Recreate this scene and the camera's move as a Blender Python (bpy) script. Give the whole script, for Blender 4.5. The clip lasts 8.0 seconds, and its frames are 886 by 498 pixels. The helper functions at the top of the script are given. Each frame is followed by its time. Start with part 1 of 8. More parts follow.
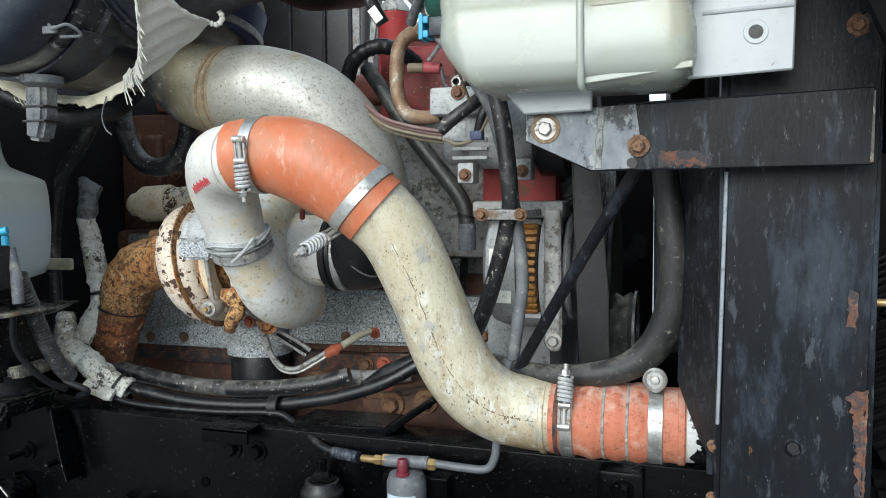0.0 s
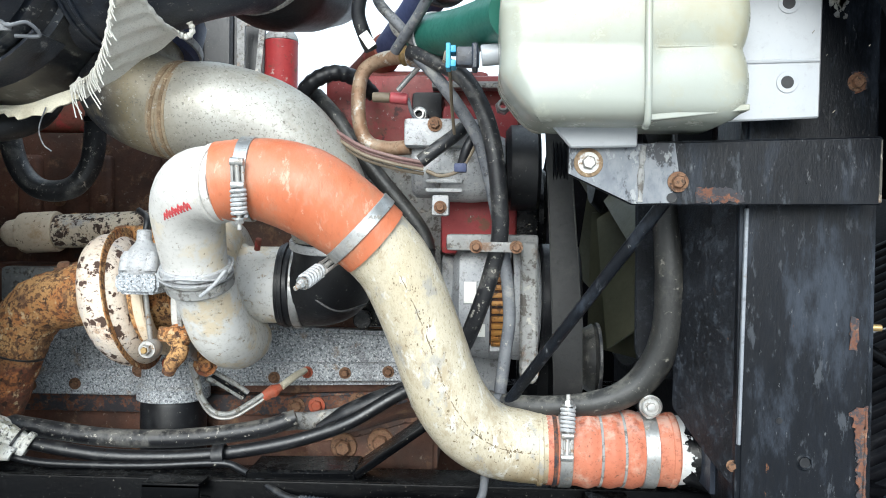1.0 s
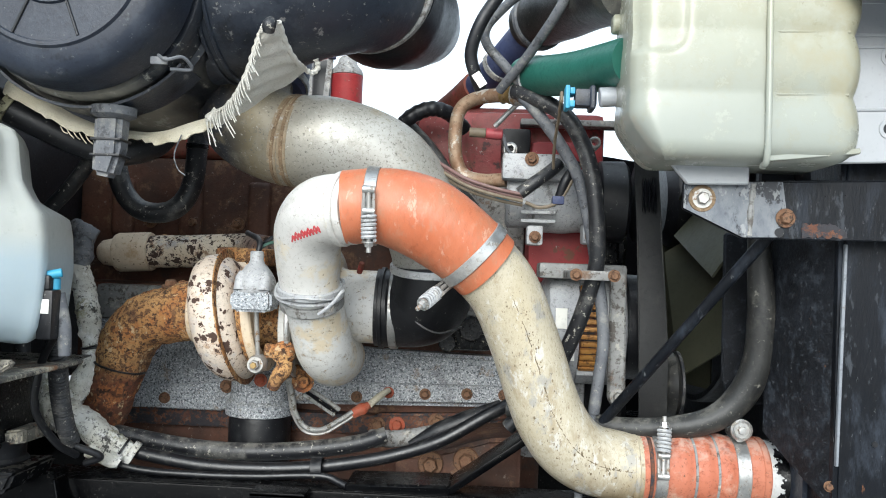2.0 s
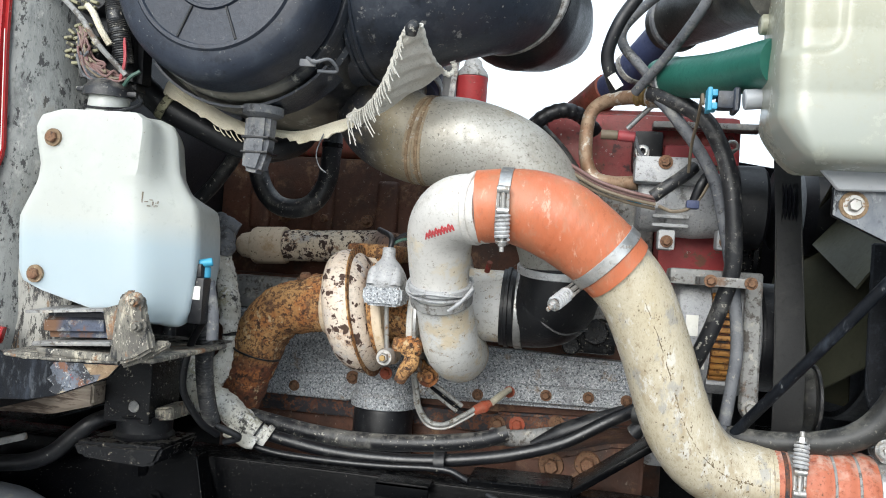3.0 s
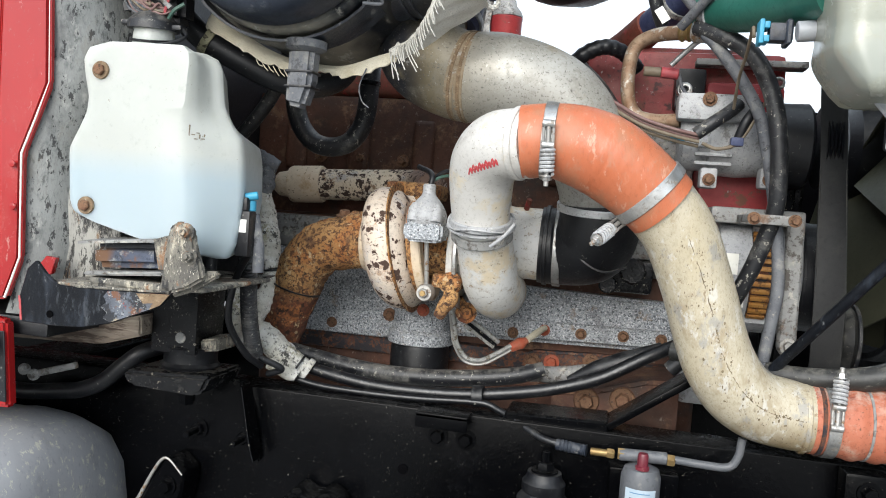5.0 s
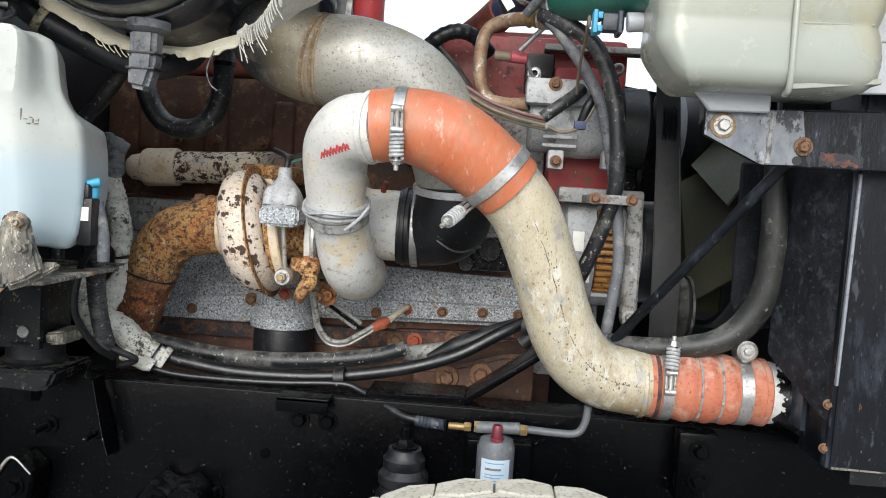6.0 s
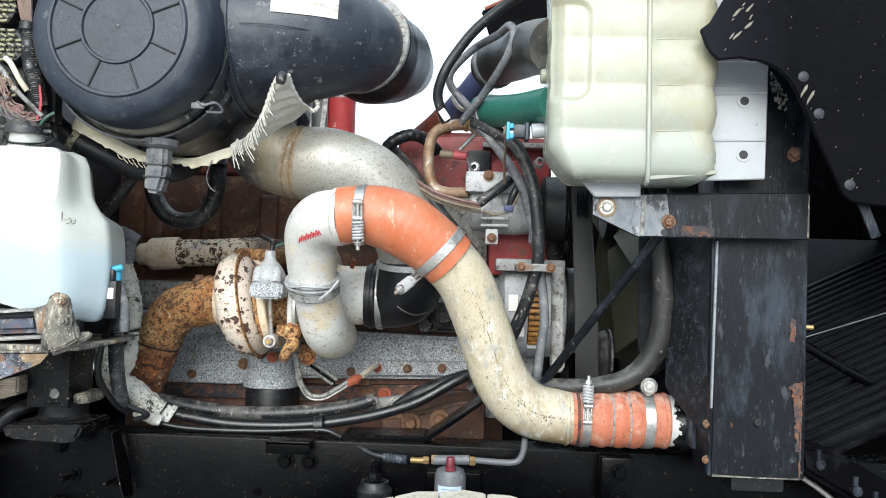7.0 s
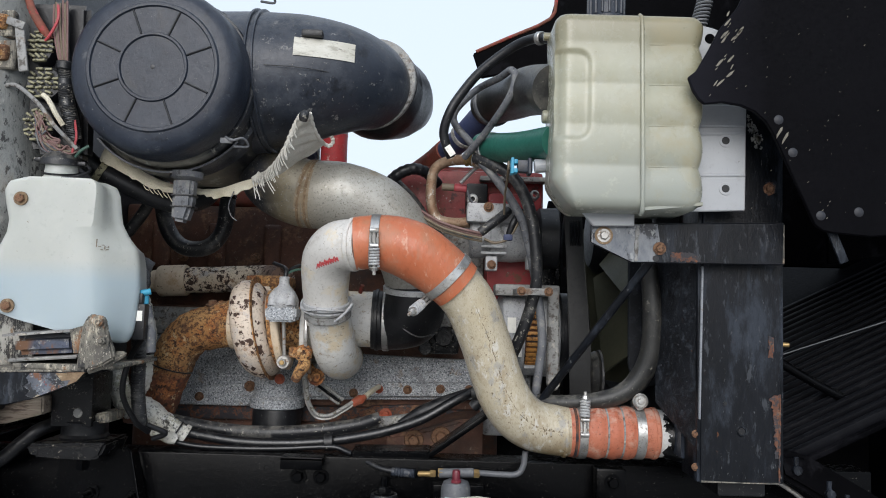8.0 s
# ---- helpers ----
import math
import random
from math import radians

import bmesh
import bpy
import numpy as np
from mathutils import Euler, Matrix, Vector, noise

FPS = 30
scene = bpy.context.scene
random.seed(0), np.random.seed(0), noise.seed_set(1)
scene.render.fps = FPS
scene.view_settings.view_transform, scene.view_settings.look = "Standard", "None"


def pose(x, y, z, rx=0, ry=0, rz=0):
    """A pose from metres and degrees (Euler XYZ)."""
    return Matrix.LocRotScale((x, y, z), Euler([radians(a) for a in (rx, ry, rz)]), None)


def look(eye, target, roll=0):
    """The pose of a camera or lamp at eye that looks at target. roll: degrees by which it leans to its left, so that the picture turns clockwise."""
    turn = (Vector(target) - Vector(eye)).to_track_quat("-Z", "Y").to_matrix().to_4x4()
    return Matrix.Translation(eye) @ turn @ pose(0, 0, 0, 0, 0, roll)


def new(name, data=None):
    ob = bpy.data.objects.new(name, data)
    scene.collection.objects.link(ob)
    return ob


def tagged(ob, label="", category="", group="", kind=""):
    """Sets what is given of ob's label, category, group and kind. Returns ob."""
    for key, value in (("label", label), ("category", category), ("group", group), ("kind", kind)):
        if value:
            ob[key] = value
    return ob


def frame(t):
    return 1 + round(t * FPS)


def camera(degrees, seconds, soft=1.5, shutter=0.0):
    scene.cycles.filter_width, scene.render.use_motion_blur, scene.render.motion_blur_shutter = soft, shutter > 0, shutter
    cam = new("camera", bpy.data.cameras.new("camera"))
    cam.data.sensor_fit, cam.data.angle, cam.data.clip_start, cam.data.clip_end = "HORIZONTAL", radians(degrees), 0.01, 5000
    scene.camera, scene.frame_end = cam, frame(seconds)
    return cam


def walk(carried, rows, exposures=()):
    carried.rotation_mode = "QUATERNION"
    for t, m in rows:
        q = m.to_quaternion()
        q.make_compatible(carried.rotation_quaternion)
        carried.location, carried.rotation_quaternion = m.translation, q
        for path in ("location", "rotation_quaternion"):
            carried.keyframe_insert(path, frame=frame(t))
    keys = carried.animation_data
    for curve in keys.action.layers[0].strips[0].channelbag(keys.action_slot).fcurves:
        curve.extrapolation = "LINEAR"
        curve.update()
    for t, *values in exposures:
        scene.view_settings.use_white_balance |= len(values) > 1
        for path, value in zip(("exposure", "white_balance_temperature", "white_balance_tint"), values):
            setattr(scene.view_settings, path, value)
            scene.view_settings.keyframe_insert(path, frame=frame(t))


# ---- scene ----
from mathutils.bvhtree import BVHTree
cam = camera(58.4, 8.0, soft=1.0)
PATH = [
    (0, (0.271, -0.169, 1.427), (-0.344, 1.729, 1.284), -0.3),
    (0.5, (0.131, -0.146, 1.41), (-0.214, 1.821, 1.316), 1.3),
    (1, (-0.032, -0.202, 1.415), (-0.122, 1.796, 1.372), 0.7),
    (1.2, (-0.097, -0.228, 1.404), (-0.091, 1.772, 1.403), 0.7),
    (2.3, (-0.193, -0.288, 1.4), (-0.37, 1.704, 1.44), 3.0),
    (2.5, (-0.205, -0.286, 1.397), (-0.437, 1.7, 1.438), 3.5),
    (3, (-0.214, -0.301, 1.396), (-0.587, 1.664, 1.426), 4.0),
    (3.5, (-0.225, -0.315, 1.389), (-0.68, 1.633, 1.396), 4.1),
    (4, (-0.24, -0.32, 1.383), (-0.734, 1.618, 1.35), 4.4),
    (4.2, (-0.244, -0.321, 1.378), (-0.737, 1.617, 1.329), 4.5),
    (5.3, (-0.24, -0.311, 1.371), (-0.586, 1.656, 1.262), 4.3),
    (5.5, (-0.234, -0.308, 1.373), (-0.516, 1.668, 1.26), 4.2),
    (6, (-0.199, -0.326, 1.385), (-0.317, 1.666, 1.247), 3.7),
    (6.5, (-0.145, -0.461, 1.381), (-0.24, 1.534, 1.265), 3.4),
    (7, (-0.117, -0.625, 1.383), (-0.213, 1.372, 1.436), 1.7),
    (7.5, (-0.146, -0.71, 1.378), (-0.215, 1.285, 1.517), 1.8),
    (8, (-0.205, -0.747, 1.361), (-0.208, 1.248, 1.5), 1.6),
]
EXPOSURES = [(0.0, 0.63, 5960, 2), (0.5, 0.95, 6010, 3), (1.0, 1.10, 5970, 4), (2.5, 0.77, 6160, 6), (4.0, 0.75, 6230, 8), (5.5, 0.7, 6290, 8), (6.0, 0.67, 6290, 8), (6.5, 0.84, 6240, 7), (7.0, 0.95, 6110, 5), (7.5, 0.46, 6110, 9), (8.0, 0.08, 6170, 10)]
walk(cam, [(t, look(eye, target, roll)) for t, eye, target, roll in PATH], EXPOSURES)

# ---- daylight: bright overcast sky, weak wide sun from behind the viewer ----
SUN_UP, SUN_ROUND = 25.0, 188.0
world = bpy.data.worlds.new("sky")
scene.world = world
world.use_nodes = True
_n = world.node_tree.nodes
_sky = _n.new("ShaderNodeTexSky")
_sky.sky_type = 'NISHITA'
_sky.sun_disc = False
_sky.sun_elevation = radians(SUN_UP)
_sky.sun_rotation = radians(SUN_ROUND)
_sky.air_density, _sky.dust_density, _sky.ozone_density = 1.0, 6.0, 1.0
_n["Background"].inputs["Strength"].default_value = 0.122
_cloud = _n.new("ShaderNodeMix")
_cloud.data_type = 'RGBA'
_cloud.inputs[0].default_value = 0.75
world.node_tree.links.new(_sky.outputs[0], _cloud.inputs[6])
_cloud.inputs[7].default_value = (8.2, 8.9, 9.7, 1)
world.node_tree.links.new(_cloud.outputs[2], _n["Background"].inputs["Color"])
_sun = bpy.data.lights.new("sun", 'SUN')
_sun.energy, _sun.angle, _sun.color = 2.0, radians(40), (1.0, 0.98, 0.96)
sun = new("sun", _sun)
_az, _el = radians(SUN_ROUND), radians(SUN_UP)
_dir = Vector((math.sin(_az) * math.cos(_el), math.cos(_az) * math.cos(_el), math.sin(_el)))
sun.matrix_world = look(_dir * 20, (0, 0, 0))


# ---- materials ----
def mat(name, c1, c2, rough=0.6, metal=0.0, scale=18.0, spots=(), bump=0.25, bump_scale=120.0, coat=0.0,
        sss=0.0, contrast=(0.35, 0.65), rough_var=0.15, stretch=(1, 1, 1), spec=0.5, blots=None, dust=None, fades=()):
    """Two base colours mixed by noise; spots: (colour, scale, threshold, softness, roughness, metal, strength) laid over in turn;
    dust: (colour, amount) settled on upward faces; fades: (axis, from, to, colour, roughness, waver, scale)."""
    m = bpy.data.materials.new(name)
    m.use_nodes = True
    nt = m.node_tree
    N, L = nt.nodes, nt.links
    p = N["Principled BSDF"]
    co = N.new("ShaderNodeTexCoord")
    mp = N.new("ShaderNodeMapping")
    mp.inputs["Scale"].default_value = stretch
    L.new(co.outputs["Object"], mp.inputs["Vector"])
    src = mp.outputs["Vector"]

    def noise_tex(sc, detail=6.0, rgh=0.6):
        t = N.new("ShaderNodeTexNoise")
        t.inputs["Scale"].default_value = sc
        t.inputs["Detail"].default_value = detail
        t.inputs["Roughness"].default_value = rgh
        L.new(src, t.inputs["Vector"])
        return t.outputs["Fac"]

    def ramp(fac, a, b):
        r = N.new("ShaderNodeMapRange")
        r.inputs["From Min"].default_value, r.inputs["From Max"].default_value = a, b
        L.new(fac, r.inputs["Value"])
        return r.outputs["Result"]

    def mix(fac, a, b):
        x = N.new("ShaderNodeMix")
        x.data_type = 'RGBA'
        L.new(fac, x.inputs[0])
        for sock, v in ((x.inputs[6], a), (x.inputs[7], b)):
            if isinstance(v, tuple):
                sock.default_value = (*v, 1)
            else:
                L.new(v, sock)
        return x.outputs[2]

    def mixf(fac, a, b):
        x = N.new("ShaderNodeMix")
        x.data_type = 'FLOAT'
        L.new(fac, x.inputs[0])
        for sock, v in ((x.inputs[2], a), (x.inputs[3], b)):
            if isinstance(v, (int, float)):
                sock.default_value = v
            else:
                L.new(v, sock)
        return x.outputs[0]

    def mul(a, b):
        x = N.new("ShaderNodeMath")
        x.operation = 'MULTIPLY'
        for sock, v in zip(x.inputs, (a, b)):
            if isinstance(v, (int, float)):
                sock.default_value = v
            else:
                L.new(v, sock)
        return x.outputs[0]

    broad = ramp(noise_tex(scale), *contrast)
    col = mix(broad, c1, c2)
    fine = noise_tex(bump_scale, 8.0, 0.75)
    shade = ramp(fine, 0.2, 0.8)
    worn = bump >= 0.2
    dark = tuple((0.55 if bump >= 0.5 else 0.78) * v for v in c1)
    col = mix(ramp(fine, 0.53, 0.68) if worn else ramp(fine, 0.56, 0.75), col, dark)
    rg = mixf(shade, max(0.03, rough - rough_var), min(1.0, rough + rough_var))
    mt = metal
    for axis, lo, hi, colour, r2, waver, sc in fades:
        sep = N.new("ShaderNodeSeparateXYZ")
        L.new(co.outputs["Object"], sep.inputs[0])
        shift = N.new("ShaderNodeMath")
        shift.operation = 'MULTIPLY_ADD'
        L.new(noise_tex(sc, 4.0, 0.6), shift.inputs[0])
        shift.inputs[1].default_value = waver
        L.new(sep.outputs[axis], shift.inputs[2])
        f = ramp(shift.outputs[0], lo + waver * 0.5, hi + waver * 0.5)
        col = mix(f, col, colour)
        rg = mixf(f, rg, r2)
    for colour, sc, thr, soft, r2, m2, *power in spots:
        at = 0.5 + (thr - 0.5) * 0.62
        f = ramp(noise_tex(sc, 8.0, 0.72), at, at + soft * 0.6)
        if power:
            f = mul(f, power[0])
        col = mix(f, col, colour)
        rg = mixf(f, rg, r2)
        mt = mixf(f, mt, m2)
    if blots:
        colour, sc, size = blots
        warp = N.new("ShaderNodeTexNoise")
        warp.inputs["Scale"].default_value = sc * 1.6
        warp.inputs["Detail"].default_value = 3.0
        L.new(src, warp.inputs["Vector"])
        add = N.new("ShaderNodeMix")
        add.data_type = 'VECTOR'
        add.inputs[0].default_value = 0.03
        L.new(src, add.inputs[4])
        L.new(warp.outputs["Color"], add.inputs[5])
        vor = N.new("ShaderNodeTexVoronoi")
        vor.inputs["Scale"].default_value = sc
        L.new(add.outputs[1], vor.inputs["Vector"])
        size_var = N.new("ShaderNodeMath")
        size_var.operation = 'MULTIPLY_ADD'
        sepc = N.new("ShaderNodeSeparateColor")
        L.new(vor.outputs["Color"], sepc.inputs[0])
        L.new(sepc.outputs[0], size_var.inputs[0])
        size_var.inputs[1].default_value, size_var.inputs[2].default_value = -size * 1.1, 0.0
        tot = N.new("ShaderNodeMath")
        tot.operation = 'SUBTRACT'
        L.new(vor.outputs["Distance"], tot.inputs[0])
        L.new(size_var.outputs[0], tot.inputs[1])
        halo = ramp(tot.outputs[0], size * 1.10, size * 0.98)
        col = mix(halo, col, tuple(min(1, 2.4 * v + 0.05) for v in colour))
        core = ramp(tot.outputs[0], size * 1.0, size * 0.9)
        col = mix(core, col, colour)
        rg = mixf(core, rg, 0.9)
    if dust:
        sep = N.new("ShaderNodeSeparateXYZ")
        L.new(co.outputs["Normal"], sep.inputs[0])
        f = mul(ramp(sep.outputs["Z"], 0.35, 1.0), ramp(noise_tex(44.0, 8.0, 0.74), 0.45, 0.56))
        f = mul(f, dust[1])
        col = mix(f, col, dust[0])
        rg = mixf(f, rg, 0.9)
    L.new(col, p.inputs["Base Color"])
    L.new(rg, p.inputs["Roughness"])
    if isinstance(mt, (int, float)):
        p.inputs["Metallic"].default_value = mt
    else:
        L.new(mt, p.inputs["Metallic"])
    p.inputs["Coat Weight"].default_value = coat
    p.inputs["Specular IOR Level"].default_value = spec
    if sss:
        p.inputs["Subsurface Weight"].default_value = sss
        p.inputs["Subsurface Radius"].default_value = (1.0, 1.0, 0.9)
        p.inputs["Subsurface Scale"].default_value = 0.035
    if bump:
        b = N.new("ShaderNodeBump")
        b.inputs["Strength"].default_value = bump
        b.inputs["Distance"].default_value = 0.002
        L.new(fine, b.inputs["Height"])
        L.new(b.outputs[0], p.inputs["Normal"])
    return m


M = {}
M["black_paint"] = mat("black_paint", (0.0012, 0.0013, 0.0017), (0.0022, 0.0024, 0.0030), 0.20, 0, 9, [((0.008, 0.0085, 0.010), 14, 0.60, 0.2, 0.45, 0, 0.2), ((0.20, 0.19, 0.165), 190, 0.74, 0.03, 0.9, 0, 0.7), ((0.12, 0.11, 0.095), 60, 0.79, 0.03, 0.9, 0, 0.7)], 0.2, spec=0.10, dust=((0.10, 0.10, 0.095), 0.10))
M["worn_black"] = mat("worn_black", (0.0030, 0.0039, 0.0060), (0.0062, 0.0078, 0.0115), 0.36, 0.0, 9,
                      [((0.030, 0.037, 0.050), 18, 0.52, 0.22, 0.6, 0.0, 0.85), ((0.0030, 0.0038, 0.0056), 24, 0.57, 0.14, 0.3, 0, 0.9), ((0.070, 0.078, 0.090), 60, 0.62, 0.10, 0.7, 0, 0.5), ((0.15, 0.155, 0.16), 170, 0.69, 0.06, 0.7, 0, 0.6), ((0.11, 0.05, 0.025), 26, 0.76, 0.04, 0.9, 0)], 0.6, spec=0.20, stretch=(1, 1, 0.3))
M["scraped_plate"] = mat("scraped_plate", (0.085, 0.097, 0.118), (0.20, 0.21, 0.222), 0.5, 0.2, 24,
                         [((0.016, 0.018, 0.024), 26, 0.51, 0.06, 0.45, 0.1), ((0.30, 0.31, 0.31), 60, 0.62, 0.08, 0.6, 0.1, 0.7), ((0.17, 0.10, 0.055), 24, 0.70, 0.05, 0.9, 0, 0.8)], 0.4, stretch=(1, 1, 0.6))
M["rust"] = mat("rust", (0.17, 0.070, 0.036), (0.10, 0.044, 0.030), 0.9, 0.05, 40, [((0.34, 0.23, 0.15), 70, 0.58, 0.12, 0.95, 0, 0.8), ((0.016, 0.018, 0.024), 46, 0.49, 0.06, 0.6, 0, 0.95), ((0.030, 0.030, 0.036), 140, 0.53, 0.06, 0.7, 0, 0.85)], 0.9, 260)
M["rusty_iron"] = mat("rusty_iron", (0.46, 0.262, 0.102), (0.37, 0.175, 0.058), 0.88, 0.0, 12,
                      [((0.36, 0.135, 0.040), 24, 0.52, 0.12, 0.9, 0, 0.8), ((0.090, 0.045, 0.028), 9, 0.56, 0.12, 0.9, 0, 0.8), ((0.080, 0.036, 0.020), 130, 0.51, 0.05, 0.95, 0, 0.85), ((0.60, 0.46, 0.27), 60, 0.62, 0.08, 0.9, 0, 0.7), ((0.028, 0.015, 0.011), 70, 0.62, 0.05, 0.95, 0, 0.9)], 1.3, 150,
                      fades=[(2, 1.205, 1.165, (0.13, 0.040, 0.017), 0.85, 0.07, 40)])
M["brown_block"] = mat("brown_block", (0.12, 0.048, 0.027), (0.060, 0.030, 0.020), 0.65, 0.1, 10,
                       [((0.24, 0.14, 0.075), 22, 0.58, 0.2, 0.8, 0, 0.8), ((0.03, 0.022, 0.019), 12, 0.58, 0.2, 0.6, 0, 0.8), ((0.30, 0.26, 0.21), 90, 0.68, 0.08, 0.9, 0, 0.6)], 0.6)
M["grey_cast"] = mat("grey_cast", (0.29, 0.31, 0.33), (0.38, 0.40, 0.42), 0.6, 0.1, 9,
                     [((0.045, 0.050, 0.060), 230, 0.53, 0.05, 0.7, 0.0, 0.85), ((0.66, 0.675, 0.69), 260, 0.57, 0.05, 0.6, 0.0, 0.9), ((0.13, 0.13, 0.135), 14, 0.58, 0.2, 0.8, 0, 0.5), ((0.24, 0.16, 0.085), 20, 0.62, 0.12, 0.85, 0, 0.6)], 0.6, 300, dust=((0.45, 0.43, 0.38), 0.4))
M["dirty_cast"] = mat("dirty_cast", (0.21, 0.21, 0.205), (0.31, 0.31, 0.30), 0.7, 0.1, 18,
                      [((0.10, 0.09, 0.08), 60, 0.54, 0.12, 0.8, 0.0), ((0.16, 0.09, 0.05), 24, 0.62, 0.12, 0.9, 0, 0.7), ((0.48, 0.45, 0.39), 36, 0.60, 0.12, 0.9, 0, 0.8)], 0.6)
M["aluminium"] = mat("aluminium", (0.52, 0.53, 0.54), (0.66, 0.67, 0.67), 0.45, 0.55, 20,
                     [((0.20, 0.19, 0.18), 70, 0.62, 0.1, 0.8, 0.1)], 0.25)
M["cast_alu"] = mat("cast_alu", (0.52, 0.505, 0.475), (0.60, 0.585, 0.56), 0.40, 0.04, 7,
                    [((0.38, 0.365, 0.335), 24, 0.56, 0.18, 0.7, 0.0, 0.6), ((0.60, 0.52, 0.38), 10, 0.55, 0.12, 0.6, 0, 0.8), ((0.20, 0.17, 0.13), 120, 0.68, 0.05, 0.8, 0, 0.8)], 0.4, 160)
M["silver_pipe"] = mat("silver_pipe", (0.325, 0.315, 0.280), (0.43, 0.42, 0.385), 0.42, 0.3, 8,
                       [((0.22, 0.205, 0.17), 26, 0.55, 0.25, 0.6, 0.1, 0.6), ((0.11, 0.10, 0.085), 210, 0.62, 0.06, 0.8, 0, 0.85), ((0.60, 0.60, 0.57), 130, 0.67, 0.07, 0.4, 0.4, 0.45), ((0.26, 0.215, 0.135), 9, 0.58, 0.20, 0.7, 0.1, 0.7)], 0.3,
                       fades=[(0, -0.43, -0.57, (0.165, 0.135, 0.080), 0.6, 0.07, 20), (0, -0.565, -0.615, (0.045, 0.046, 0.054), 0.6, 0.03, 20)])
M["dirty_black"] = mat("dirty_black", (0.0040, 0.0043, 0.0052), (0.008, 0.0085, 0.0100), 0.22, 0, 9,
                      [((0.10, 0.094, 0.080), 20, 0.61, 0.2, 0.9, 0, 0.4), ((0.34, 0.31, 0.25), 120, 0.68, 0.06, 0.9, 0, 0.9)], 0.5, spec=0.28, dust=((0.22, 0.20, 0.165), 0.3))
M["flaked_panel"] = mat("flaked_panel", (0.26, 0.255, 0.235), (0.42, 0.41, 0.37), 0.85, 0, 10,
                      [((0.016, 0.016, 0.018), 17, 0.46, 0.06, 0.6, 0, 0.96), ((0.52, 0.49, 0.42), 34, 0.58, 0.08, 0.9, 0, 0.85), ((0.014, 0.013, 0.013), 60, 0.56, 0.05, 0.7, 0, 0.9), ((0.20, 0.12, 0.06), 24, 0.62, 0.06, 0.9, 0, 0.85)], 1.3, 120, stretch=(1.4, 1, 0.45))
M["weld"] = mat("weld", (0.16, 0.105, 0.060), (0.27, 0.19, 0.115), 0.75, 0.2, 60, [((0.40, 0.33, 0.22), 110, 0.60, 0.1, 0.8, 0, 0.8)], 0.9, 300)
M["cream_pipe"] = mat("cream_pipe", (0.43, 0.37, 0.255), (0.50, 0.458, 0.365), 0.30, 0.03, 7,
                      [((0.31, 0.25, 0.155), 14, 0.51, 0.18, 0.6, 0, 0.8), ((0.58, 0.57, 0.53), 40, 0.58, 0.12, 0.3, 0, 0.7), ((0.30, 0.295, 0.28), 26, 0.60, 0.10, 0.4, 0.2, 0.7), ((0.17, 0.11, 0.055), 90, 0.67, 0.06, 0.8, 0, 0.65),
                       ((0.09, 0.065, 0.04), 260, 0.66, 0.05, 0.8, 0, 0.75)], 0.4, stretch=(1.2, 1.2, 0.6), fades=[(2, 1.10, 1.045, (0.20, 0.14, 0.065), 0.6, 0.07, 40)])
M["orange_hose"] = mat("orange_hose", (0.42, 0.115, 0.048), (0.47, 0.150, 0.072), 0.36, 0, 8,
                       [((0.54, 0.32, 0.22), 60, 0.57, 0.30, 0.5, 0, 0.5), ((0.34, 0.16, 0.09), 9, 0.56, 0.2, 0.6, 0, 0.7), ((0.58, 0.38, 0.28), 34, 0.64, 0.10, 0.6, 0, 0.55), ((0.12, 0.06, 0.04), 260, 0.76, 0.04, 0.8, 0, 0.7)], 0.45, 120, stretch=(1.5, 1, 0.6))
M["red_hose"] = mat("red_hose", (0.40, 0.115, 0.060), (0.43, 0.155, 0.090), 0.62, 0, 10,
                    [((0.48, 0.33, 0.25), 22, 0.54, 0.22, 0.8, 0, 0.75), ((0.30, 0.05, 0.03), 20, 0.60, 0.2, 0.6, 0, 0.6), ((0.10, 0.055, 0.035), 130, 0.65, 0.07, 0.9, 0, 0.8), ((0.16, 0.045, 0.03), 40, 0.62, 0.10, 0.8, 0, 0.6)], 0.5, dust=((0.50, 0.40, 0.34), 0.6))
M["ceramic"] = mat("ceramic", (0.60, 0.49, 0.385), (0.66, 0.58, 0.49), 0.5, 0, 8,
                   [((0.40, 0.405, 0.44), 9, 0.55, 0.14, 0.6, 0, 0.8), ((0.36, 0.21, 0.11), 26, 0.60, 0.12, 0.9, 0, 0.7), ((0.10, 0.06, 0.04), 170, 0.65, 0.05, 0.9, 0)], 0.5, blots=((0.060, 0.034, 0.024), 58.0, 0.54))
M["plain_ceramic"] = mat("plain_ceramic", (0.60, 0.48, 0.34), (0.67, 0.56, 0.42), 0.6, 0, 14,
                         [((0.42, 0.26, 0.12), 24, 0.57, 0.2, 0.8, 0, 0.7), ((0.10, 0.05, 0.03), 90, 0.66, 0.05, 0.9, 0)], 0.4)
M["pipe_burn"] = mat("pipe_burn", (0.20, 0.145, 0.085), (0.27, 0.22, 0.15), 0.6, 0.1, 30, [((0.30, 0.17, 0.08), 60, 0.58, 0.2, 0.8, 0, 0.6), ((0.36, 0.35, 0.32), 90, 0.60, 0.1, 0.6, 0, 0.7)], 0.4, 250)
